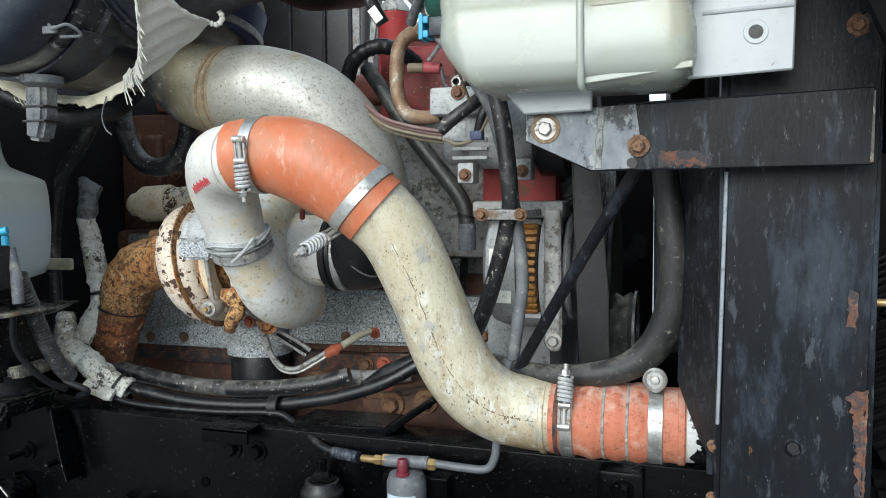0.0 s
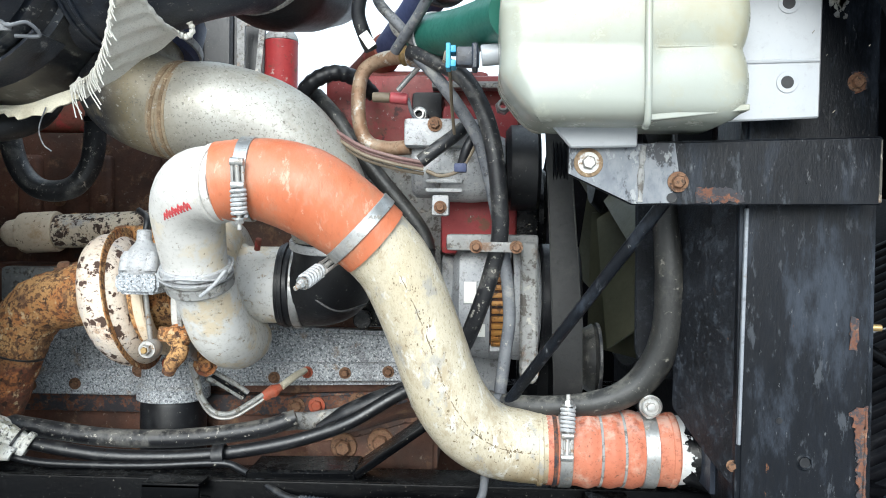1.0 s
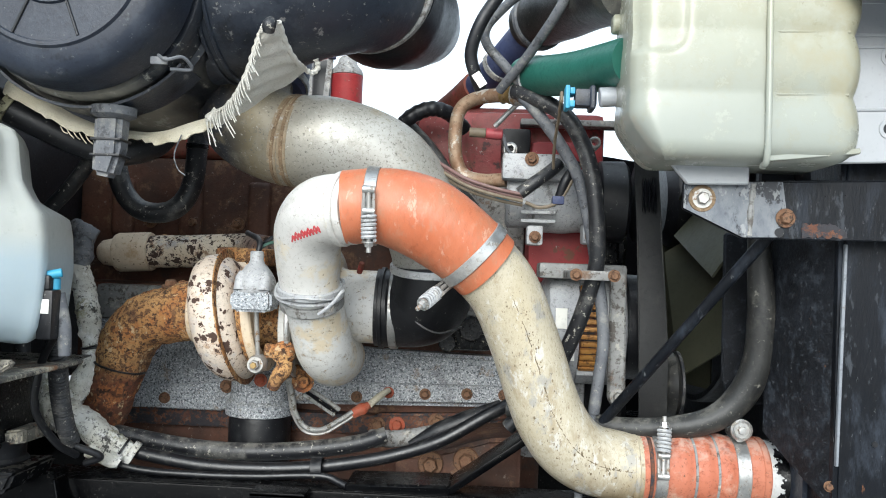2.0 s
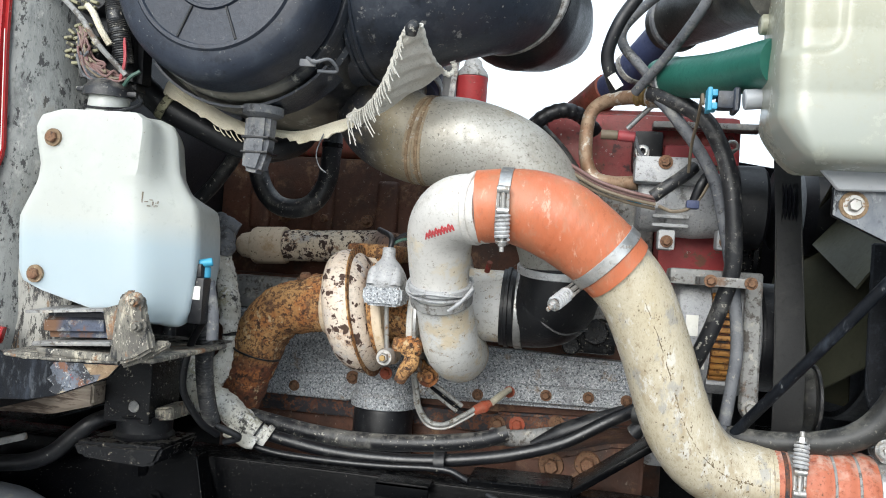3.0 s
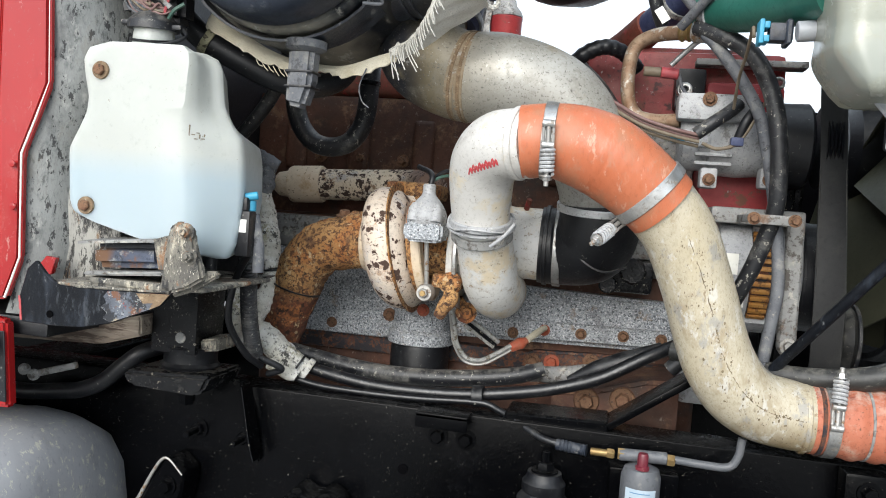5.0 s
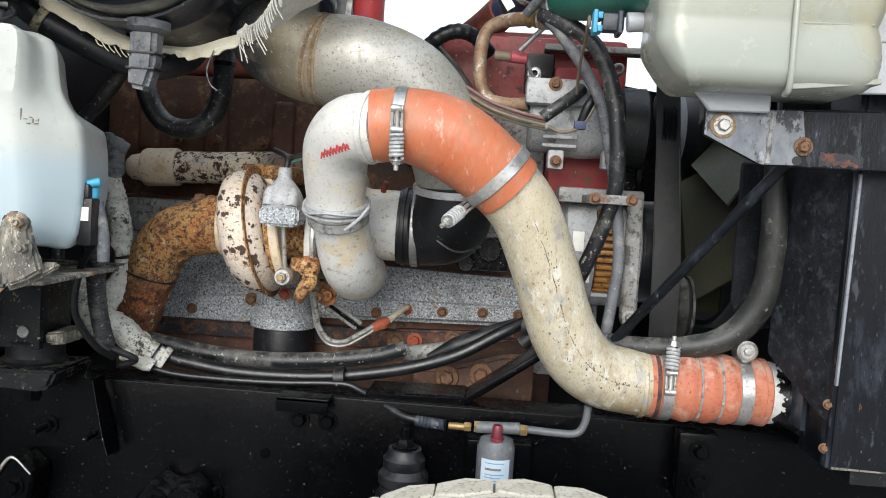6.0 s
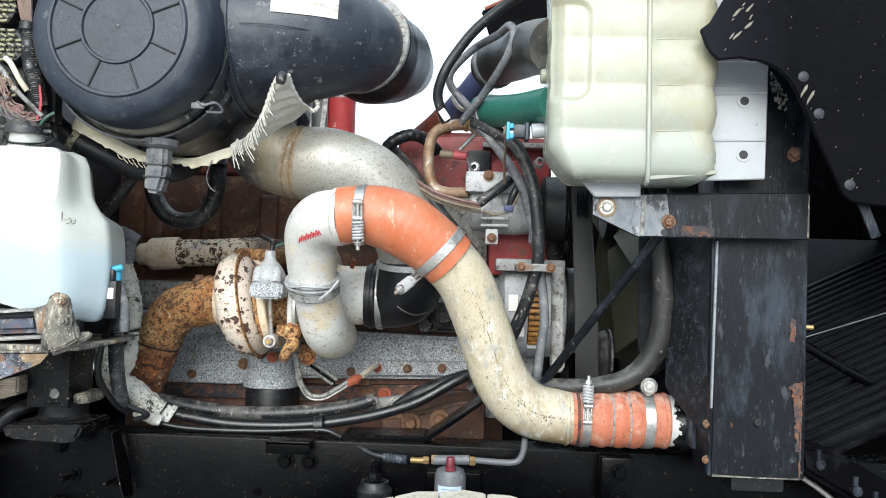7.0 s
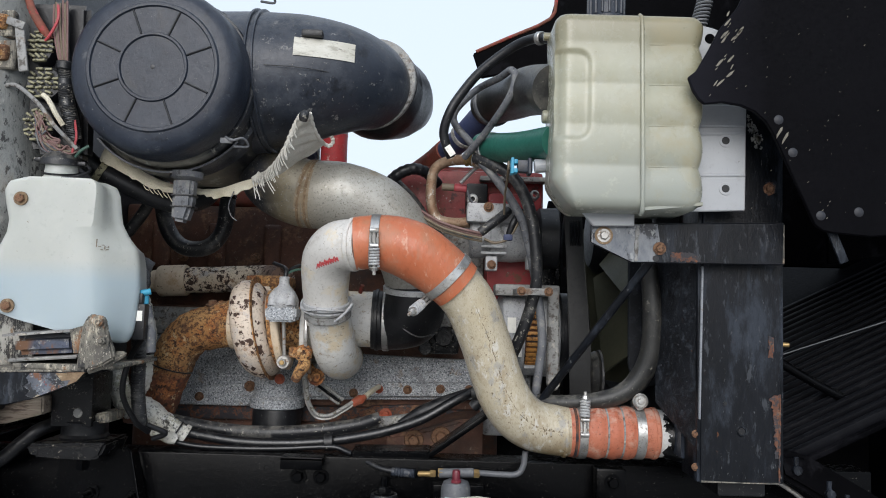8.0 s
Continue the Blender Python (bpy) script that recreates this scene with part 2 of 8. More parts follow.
M["rubber"] = mat("rubber", (0.0048, 0.0052, 0.0066), (0.010, 0.0105, 0.013), 0.40, 0, 12,
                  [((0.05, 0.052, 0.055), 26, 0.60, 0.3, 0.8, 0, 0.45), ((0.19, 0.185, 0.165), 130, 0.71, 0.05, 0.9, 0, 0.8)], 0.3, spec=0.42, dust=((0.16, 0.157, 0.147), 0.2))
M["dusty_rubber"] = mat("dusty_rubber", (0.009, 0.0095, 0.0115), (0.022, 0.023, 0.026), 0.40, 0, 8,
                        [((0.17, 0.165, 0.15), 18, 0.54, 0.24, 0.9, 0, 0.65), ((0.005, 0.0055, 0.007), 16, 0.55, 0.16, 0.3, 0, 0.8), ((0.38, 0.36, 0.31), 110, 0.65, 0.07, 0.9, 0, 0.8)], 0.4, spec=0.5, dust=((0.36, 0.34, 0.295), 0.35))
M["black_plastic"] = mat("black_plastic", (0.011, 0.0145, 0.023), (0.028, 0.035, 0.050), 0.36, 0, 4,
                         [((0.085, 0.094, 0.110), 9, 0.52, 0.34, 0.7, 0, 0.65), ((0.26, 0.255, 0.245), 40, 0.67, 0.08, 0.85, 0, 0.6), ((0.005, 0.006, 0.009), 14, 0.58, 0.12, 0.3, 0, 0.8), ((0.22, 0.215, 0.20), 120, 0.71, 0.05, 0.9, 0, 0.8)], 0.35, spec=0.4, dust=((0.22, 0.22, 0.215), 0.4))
M["tank_plastic"] = mat("tank_plastic", (0.295, 0.288, 0.200), (0.335, 0.335, 0.262), 0.24, 0, 5,
                        [((0.270, 0.235, 0.140), 4, 0.52, 0.3, 0.4, 0, 0.85), ((0.25, 0.255, 0.20), 18, 0.57, 0.3, 0.4, 0, 0.5), ((0.37, 0.365, 0.30), 9, 0.60, 0.2, 0.3, 0, 0.6), ((0.16, 0.14, 0.10), 160, 0.76, 0.04, 0.8, 0, 0.7)], 0.12, 40, sss=0.15,
                        fades=[(2, 1.74, 1.58, (0.275, 0.290, 0.255), 0.24, 0.10, 5), (2, 1.80, 1.91, (0.195, 0.175, 0.108), 0.28, 0.06, 8)])
M["steel"] = mat("steel", (0.40, 0.40, 0.39), (0.56, 0.56, 0.55), 0.36, 0.85, 40, [((0.18, 0.15, 0.115), 70, 0.57, 0.12, 0.7, 0.2, 0.8), ((0.28, 0.26, 0.235), 20, 0.55, 0.2, 0.6, 0.4, 0.7)], 0.3)
M["dull_steel"] = mat("dull_steel", (0.34, 0.33, 0.31), (0.46, 0.45, 0.43), 0.5, 0.7, 40, [((0.2, 0.12, 0.06), 60, 0.6, 0.08, 0.85, 0.1)], 0.3)
M["bolt_rust"] = mat("bolt_rust", (0.13, 0.060, 0.032), (0.24, 0.14, 0.080), 0.8, 0.2, 120, [((0.05, 0.03, 0.02), 160, 0.56, 0.1, 0.9, 0)], 0.6)
M["bolt_red"] = mat("bolt_red", (0.36, 0.07, 0.03), (0.28, 0.09, 0.05), 0.7, 0.1, 90, [], 0.5)
M["red_paint"] = mat("red_paint", (0.275, 0.009, 0.010), (0.33, 0.013, 0.013), 0.22, 0, 5, [((0.36, 0.055, 0.045), 7, 0.58, 0.25, 0.4, 0, 0.45), ((0.42, 0.22, 0.19), 60, 0.72, 0.04, 0.7, 0, 0.7), ((0.18, 0.008, 0.008), 16, 0.60, 0.2, 0.3, 0, 0.5)], 0.05, coat=0.4, stretch=(1, 1, 0.5))
M["engine_red"] = mat("engine_red", (0.26, 0.022, 0.026), (0.33, 0.035, 0.035), 0.5, 0, 18,
                      [((0.16, 0.07, 0.045), 24, 0.62, 0.08, 0.8, 0), ((0.42, 0.36, 0.33), 60, 0.71, 0.04, 0.9, 0)], 0.3)
M["rusty_red"] = mat("rusty_red", (0.22, 0.055, 0.035), (0.13, 0.05, 0.03), 0.75, 0, 26, [((0.3, 0.035, 0.03), 28, 0.58, 0.06, 0.6, 0)], 0.5)
M["firewall"] = mat("firewall", (0.155, 0.163, 0.158), (0.25, 0.258, 0.25), 0.72, 0.1, 6,
                    [((0.075, 0.078, 0.080), 20, 0.53, 0.20, 0.85, 0, 0.75), ((0.38, 0.38, 0.355), 50, 0.60, 0.16, 0.8, 0, 0.6), ((0.024, 0.024, 0.026), 90, 0.60, 0.05, 0.9, 0, 0.9), ((0.13, 0.105, 0.07), 12, 0.60, 0.2, 0.9, 0, 0.6)], 0.9, stretch=(1, 1, 0.5))
M["sheet_black"] = mat("sheet_black", (0.0050, 0.0060, 0.0082), (0.011, 0.013, 0.0175), 0.5, 0, 12, [((0.034, 0.040, 0.050), 46, 0.53, 0.18, 0.7, 0, 0.75), ((0.0022, 0.0027, 0.0037), 26, 0.56, 0.16, 0.4, 0, 0.7), ((0.11, 0.05, 0.022), 50, 0.76, 0.04, 0.9, 0, 0.8), ((0.085, 0.092, 0.105), 120, 0.63, 0.12, 0.8, 0, 0.6)], 1.2, 120, spec=0.25)
M["belt_black"] = mat("belt_black", (0.013, 0.0132, 0.0135), (0.021, 0.0213, 0.0215), 0.5, 0, 10, [((0.04, 0.039, 0.035), 20, 0.58, 0.2, 0.8, 0, 0.6), ((0.008, 0.008, 0.009), 14, 0.60, 0.2, 0.6, 0, 0.6)], 0.3, spec=0.35)
M["cap_red"] = mat("cap_red", (0.17, 0.018, 0.032), (0.12, 0.016, 0.026), 0.4, 0, 40, [((0.30, 0.20, 0.17), 120, 0.68, 0.06, 0.8, 0, 0.7)], 0.2)
M["canvas"] = mat("canvas", (0.58, 0.53, 0.40), (0.66, 0.62, 0.50), 0.95, 0, 18, [((0.36, 0.31, 0.21), 16, 0.58, 0.2, 0.95, 0, 0.6)], 0.8, 500)
M["loose_canvas"] = mat("loose_canvas", (0.62, 0.61, 0.56), (0.54, 0.52, 0.46), 0.95, 0, 18, [((0.40, 0.37, 0.30), 20, 0.58, 0.2, 0.95, 0, 0.6), ((0.34, 0.32, 0.27), 220, 0.60, 0.1, 0.95, 0, 0.5)], 1.0, 500)
M["white_dust"] = mat("white_dust", (0.50, 0.475, 0.395), (0.74, 0.73, 0.68), 0.9, 0, 16,
                      [((0.30, 0.275, 0.16), 20, 0.54, 0.10, 0.9, 0, 0.8), ((0.035, 0.033, 0.030), 22, 0.63, 0.05, 0.9, 0, 0.95), ((0.05, 0.047, 0.042), 120, 0.60, 0.06, 0.9, 0, 0.8), ((0.84, 0.83, 0.80), 40, 0.58, 0.08, 0.9, 0, 0.8)], 1.5, 160)
M["label"] = mat("label", (0.78, 0.77, 0.72), (0.70, 0.69, 0.63), 0.6, 0, 30, [((0.5, 0.47, 0.4), 50, 0.66, 0.08, 0.8, 0)], 0.05)
M["label_blue"] = mat("label_blue", (0.42, 0.52, 0.60), (0.50, 0.58, 0.64), 0.5, 0, 30, [((0.30, 0.32, 0.33), 60, 0.64, 0.1, 0.8, 0, 0.7)], 0.05)
M["aged_label"] = mat("aged_label", (0.44, 0.425, 0.365), (0.54, 0.53, 0.47), 0.6, 0, 22, [((0.30, 0.285, 0.24), 40, 0.56, 0.14, 0.8, 0, 0.8), ((0.14, 0.135, 0.12), 110, 0.64, 0.06, 0.8, 0, 0.7), ((0.62, 0.61, 0.57), 14, 0.58, 0.2, 0.6, 0, 0.6)], 0.1, stretch=(0.6, 1, 1.6))
M["ink"] = mat("ink", (0.10, 0.10, 0.11), (0.2, 0.2, 0.2), 0.7, 0, 60, [], 0.0)
M["ink_blue"] = mat("ink_blue", (0.12, 0.25, 0.42), (0.16, 0.3, 0.46), 0.6, 0, 60, [], 0.0)
M["red_mark"] = mat("red_mark", (0.50, 0.04, 0.05), (0.42, 0.10, 0.10), 0.7, 0, 120, [], 0.1)
M["green_hose"] = mat("green_hose", (0.016, 0.095, 0.070), (0.024, 0.125, 0.095), 0.42, 0, 14, [((0.06, 0.14, 0.12), 40, 0.60, 0.2, 0.7, 0, 0.5)], 0.2)
M["blue_plastic"] = mat("blue_plastic", (0.03, 0.24, 0.40), (0.05, 0.30, 0.45), 0.5, 0, 30, [], 0.05)
M["deep_blue"] = mat("deep_blue", (0.030, 0.042, 0.105), (0.055, 0.068, 0.135), 0.6, 0, 20, [((0.16, 0.17, 0.20), 22, 0.57, 0.2, 0.8, 0, 0.6)], 0.2)
M["copper"] = mat("copper", (0.40, 0.18, 0.045), (0.50, 0.26, 0.075), 0.4, 0.3, 40, [((0.12, 0.055, 0.022), 60, 0.54, 0.1, 0.7, 0, 0.8)], 0.3)
M["brass"] = mat("brass", (0.30, 0.20, 0.085), (0.38, 0.27, 0.12), 0.45, 0.7, 40, [((0.2, 0.13, 0.06), 60, 0.6, 0.08, 0.8, 0)], 0.2)
M["grey_hose"] = mat("grey_hose", (0.075, 0.080, 0.092), (0.14, 0.145, 0.155), 0.65, 0, 14,
                      [((0.26, 0.255, 0.235), 24, 0.56, 0.2, 0.9, 0, 0.7), ((0.025, 0.026, 0.030), 30, 0.57, 0.12, 0.6, 0, 0.8), ((0.34, 0.32, 0.27), 110, 0.68, 0.06, 0.9, 0, 0.7)], 0.4)
M["rust_tube"] = mat("rust_tube", (0.23, 0.13, 0.075), (0.35, 0.26, 0.18), 0.65, 0.4, 40, [((0.48, 0.44, 0.38), 30, 0.6, 0.08, 0.5, 0.5)], 0.5)
M["olive_plastic"] = mat("olive_plastic", (0.068, 0.068, 0.044), (0.090, 0.089, 0.058), 0.6, 0, 8, [((0.11, 0.105, 0.08), 30, 0.66, 0.1, 0.8, 0, 0.7)], 0.15, spec=0.25)
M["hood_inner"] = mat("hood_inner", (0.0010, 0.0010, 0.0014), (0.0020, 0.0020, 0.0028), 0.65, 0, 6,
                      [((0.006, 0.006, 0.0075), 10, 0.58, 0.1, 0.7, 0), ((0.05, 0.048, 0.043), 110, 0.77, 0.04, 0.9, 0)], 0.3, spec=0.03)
M["wood"] = mat("wood", (0.16, 0.125, 0.095), (0.27, 0.225, 0.18), 0.85, 0, 12, [((0.08, 0.058, 0.045), 40, 0.55, 0.08, 0.9, 0), ((0.36, 0.32, 0.26), 26, 0.60, 0.1, 0.9, 0, 0.7)], 0.6, 90, stretch=(0.12, 1, 1))
M["fuel_tank"] = mat("fuel_tank", (0.31, 0.318, 0.335), (0.38, 0.39, 0.41), 0.40, 0.2, 6, [((0.56, 0.56, 0.46), 90, 0.63, 0.05, 0.85, 0, 0.9), ((0.50, 0.50, 0.42), 34, 0.68, 0.05, 0.85, 0, 0.8), ((0.18, 0.185, 0.195), 20, 0.58, 0.3, 0.6, 0.2, 0.5)], 0.15, stretch=(1, 1, 0.5))
M["tread"] = mat("tread", (0.45, 0.415, 0.335), (0.53, 0.505, 0.435), 0.9, 0, 14,
                 [((0.27, 0.24, 0.18), 26, 0.55, 0.2, 0.9, 0, 0.8), ((0.09, 0.085, 0.075), 110, 0.62, 0.06, 0.8, 0, 0.9)], 0.8)
M["tyre_rubber"] = mat("tyre_rubber", (0.025, 0.024, 0.023), (0.06, 0.055, 0.05), 0.8, 0, 20, [((0.25, 0.23, 0.19), 26, 0.6, 0.1, 0.9, 0)], 0.4)
M["wire_pink"] = mat("wire_pink", (0.15, 0.075, 0.072), (0.19, 0.125, 0.11), 0.6, 0, 40, [], 0.05)
M["wire_tan"] = mat("wire_tan", (0.19, 0.155, 0.11), (0.13, 0.10, 0.065), 0.6, 0, 40, [], 0.05)
M["wire_red"] = mat("wire_red", (0.40, 0.05, 0.06), (0.34, 0.07, 0.08), 0.5, 0, 40, [], 0.05)
M["wire_green"] = mat("wire_green", (0.035, 0.085, 0.065), (0.05, 0.10, 0.075), 0.5, 0, 40, [], 0.05)
M["contact"] = mat("contact", (0.20, 0.19, 0.115), (0.28, 0.265, 0.17), 0.6, 0.1, 60, [((0.05, 0.045, 0.03), 120, 0.54, 0.1, 0.8, 0)], 0.3)
M["burnt_ceramic"] = mat("burnt_ceramic", (0.60, 0.50, 0.37), (0.66, 0.58, 0.46), 0.6, 0, 14,
                         [((0.36, 0.355, 0.37), 12, 0.56, 0.12, 0.7, 0, 0.7), ((0.22, 0.12, 0.065), 30, 0.60, 0.08, 0.85, 0, 0.8), ((0.040, 0.024, 0.018), 75, 0.565, 0.04, 0.9, 0)], 0.6, blots=((0.05, 0.03, 0.022), 62.0, 0.60),
                         fades=[(0, -0.735, -0.665, (0.16, 0.11, 0.09), 0.8, 0.10, 26)])
M["grimy_steel"] = mat("grimy_steel", (0.10, 0.094, 0.082), (0.22, 0.205, 0.17), 0.85, 0.0, 18,
                       [((0.46, 0.42, 0.33), 26, 0.55, 0.12, 0.9, 0, 0.85), ((0.022, 0.022, 0.023), 30, 0.55, 0.08, 0.7, 0, 0.95), ((0.24, 0.105, 0.04), 22, 0.60, 0.10, 0.9, 0, 0.8), ((0.54, 0.50, 0.42), 120, 0.63, 0.05, 0.9, 0, 0.85), ((0.015, 0.015, 0.016), 140, 0.62, 0.05, 0.8, 0, 0.85)], 1.2, 130, stretch=(1.3, 1, 0.6))
M["chipped_edge"] = mat("chipped_edge", (0.075, 0.085, 0.105), (0.13, 0.145, 0.175), 0.65, 0.1, 30,
                        [((0.34, 0.28, 0.18), 26, 0.57, 0.10, 0.85, 0, 0.85), ((0.16, 0.070, 0.035), 40, 0.55, 0.07, 0.9, 0, 0.9), ((0.010, 0.012, 0.017), 44, 0.50, 0.05, 0.5, 0), ((0.26, 0.03, 0.026), 70, 0.68, 0.04, 0.7, 0, 0.9), ((0.42, 0.42, 0.40), 150, 0.65, 0.05, 0.9, 0, 0.8)], 1.0)
M["strip_steel"] = mat("strip_steel", (0.17, 0.185, 0.21), (0.24, 0.255, 0.275), 0.5, 0.15, 20, [((0.10, 0.105, 0.12), 40, 0.60, 0.12, 0.6, 0.1, 0.7), ((0.20, 0.14, 0.08), 34, 0.70, 0.06, 0.9, 0, 0.7)], 0.3)
M["chipped_bar"] = mat("chipped_bar", (0.030, 0.038, 0.062), (0.065, 0.078, 0.115), 0.55, 0.1, 16,
                      [((0.15, 0.07, 0.035), 14, 0.60, 0.10, 0.85, 0, 0.8), ((0.26, 0.26, 0.25), 40, 0.60, 0.08, 0.8, 0, 0.7), ((0.010, 0.011, 0.015), 30, 0.57, 0.08, 0.5, 0, 0.9)], 0.8,
                      fades=[(0, -0.955, -0.970, (0.14, 0.075, 0.042), 0.85, 0.02, 40), (2, 1.272, 1.278, (0.02, 0.022, 0.028), 0.5, 0.004, 40)])
M["peeled_pipe"] = mat("peeled_pipe", (0.56, 0.56, 0.55), (0.64, 0.64, 0.63), 0.5, 0, 12, [((0.20, 0.19, 0.17), 120, 0.72, 0.06, 0.7, 0, 0.7)], 0.3, fades=[(0, 0.270, 0.272, (0.004, 0.004, 0.005), 0.25, 0.11, 46)])
M["flange_plastic"] = mat("flange_plastic", (0.33, 0.345, 0.365), (0.38, 0.39, 0.405), 0.35, 0, 7, [((0.28, 0.29, 0.29), 24, 0.58, 0.2, 0.5, 0, 0.5)], 0.1)
M["cream_cast"] = mat("cream_cast", (0.64, 0.615, 0.555), (0.60, 0.60, 0.59), 0.42, 0, 8,
                    [((0.60, 0.49, 0.32), 12, 0.56, 0.14, 0.6, 0, 0.8), ((0.44, 0.42, 0.38), 30, 0.58, 0.14, 0.7, 0, 0.6), ((0.30, 0.22, 0.13), 60, 0.66, 0.06, 0.8, 0, 0.7), ((0.16, 0.12, 0.08), 150, 0.67, 0.05, 0.8, 0, 0.8)], 0.5)
M["dull_alu"] = mat("dull_alu", (0.33, 0.335, 0.345), (0.43, 0.435, 0.44), 0.55, 0.1, 14,
                    [((0.16, 0.155, 0.145), 40, 0.58, 0.14, 0.8, 0.0, 0.8), ((0.52, 0.51, 0.48), 60, 0.62, 0.1, 0.7, 0, 0.6), ((0.08, 0.07, 0.06), 140, 0.68, 0.05, 0.8, 0, 0.8)], 0.6, 180)
M["filter_grey"] = mat("filter_grey", (0.085, 0.09, 0.10), (0.13, 0.135, 0.145), 0.5, 0, 20, [((0.20, 0.20, 0.19), 50, 0.62, 0.1, 0.8, 0, 0.7)], 0.3)
M["braid"] = mat("braid", (0.30, 0.30, 0.29), (0.42, 0.42, 0.40), 0.5, 0.5, 60, [((0.10, 0.085, 0.06), 90, 0.56, 0.1, 0.8, 0)], 0.9, 500)
M["seam_dirt"] = mat("seam_dirt", (0.12, 0.090, 0.052), (0.20, 0.155, 0.095), 0.85, 0, 90, [], 0.6)
M["pale_rubber"] = mat("pale_rubber", (0.017, 0.0172, 0.0165), (0.030, 0.030, 0.0285), 0.42, 0, 8,
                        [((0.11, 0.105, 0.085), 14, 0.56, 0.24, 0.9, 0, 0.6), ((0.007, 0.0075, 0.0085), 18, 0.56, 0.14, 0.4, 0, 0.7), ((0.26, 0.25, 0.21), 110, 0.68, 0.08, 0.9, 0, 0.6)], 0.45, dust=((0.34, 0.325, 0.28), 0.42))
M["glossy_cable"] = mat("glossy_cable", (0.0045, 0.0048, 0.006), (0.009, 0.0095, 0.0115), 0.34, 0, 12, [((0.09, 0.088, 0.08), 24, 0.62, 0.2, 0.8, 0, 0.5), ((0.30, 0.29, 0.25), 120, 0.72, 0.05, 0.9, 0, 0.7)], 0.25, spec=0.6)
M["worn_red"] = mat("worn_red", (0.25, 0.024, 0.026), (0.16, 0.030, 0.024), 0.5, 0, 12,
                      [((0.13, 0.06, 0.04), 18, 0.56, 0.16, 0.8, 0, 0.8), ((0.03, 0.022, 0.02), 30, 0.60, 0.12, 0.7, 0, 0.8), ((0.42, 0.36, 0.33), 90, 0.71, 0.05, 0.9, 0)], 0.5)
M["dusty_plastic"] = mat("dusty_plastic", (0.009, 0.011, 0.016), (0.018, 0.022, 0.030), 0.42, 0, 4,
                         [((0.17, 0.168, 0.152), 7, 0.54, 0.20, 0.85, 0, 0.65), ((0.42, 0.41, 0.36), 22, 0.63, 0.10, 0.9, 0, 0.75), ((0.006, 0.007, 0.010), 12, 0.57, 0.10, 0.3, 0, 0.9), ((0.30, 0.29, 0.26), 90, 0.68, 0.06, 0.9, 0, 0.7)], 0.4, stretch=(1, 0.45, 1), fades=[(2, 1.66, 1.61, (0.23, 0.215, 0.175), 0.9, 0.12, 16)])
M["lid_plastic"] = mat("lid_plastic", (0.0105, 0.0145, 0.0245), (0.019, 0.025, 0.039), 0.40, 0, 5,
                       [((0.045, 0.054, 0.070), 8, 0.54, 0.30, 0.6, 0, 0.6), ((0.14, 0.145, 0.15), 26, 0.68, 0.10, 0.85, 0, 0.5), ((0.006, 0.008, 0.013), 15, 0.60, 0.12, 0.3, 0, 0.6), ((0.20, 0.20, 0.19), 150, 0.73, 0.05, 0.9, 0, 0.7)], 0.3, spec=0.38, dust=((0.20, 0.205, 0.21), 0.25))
# Lighter copy of hood_inner; soft sheen near its edge is put into the colour.
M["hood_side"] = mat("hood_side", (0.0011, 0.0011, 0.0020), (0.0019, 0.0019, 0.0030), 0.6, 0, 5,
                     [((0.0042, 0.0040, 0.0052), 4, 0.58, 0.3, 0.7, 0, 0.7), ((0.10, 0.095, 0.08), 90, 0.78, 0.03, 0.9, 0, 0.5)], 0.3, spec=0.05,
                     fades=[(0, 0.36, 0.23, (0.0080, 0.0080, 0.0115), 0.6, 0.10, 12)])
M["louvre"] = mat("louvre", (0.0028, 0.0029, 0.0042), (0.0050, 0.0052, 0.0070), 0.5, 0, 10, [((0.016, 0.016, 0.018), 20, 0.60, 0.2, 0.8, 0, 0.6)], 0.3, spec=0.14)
M["hood_rivet"] = mat("hood_rivet", (0.012, 0.013, 0.018), (0.017, 0.018, 0.024), 0.6, 0, 60, [], 0.2)
M["gravel"] = mat("gravel", (0.25, 0.245, 0.235), (0.33, 0.325, 0.31), 0.95, 0, 3, [((0.40, 0.39, 0.37), 40, 0.55, 0.1, 0.95, 0), ((0.16, 0.155, 0.15), 70, 0.58, 0.1, 0.95, 0)], 0.8, 60)
M["splash_mud"] = mat("splash_mud", (0.20, 0.185, 0.15), (0.12, 0.11, 0.09), 0.9, 0, 60, [], 0.3)
M["leaf"] = mat("leaf", (0.16, 0.17, 0.16), (0.22, 0.23, 0.22), 0.9, 0, 3, [], 0.2)


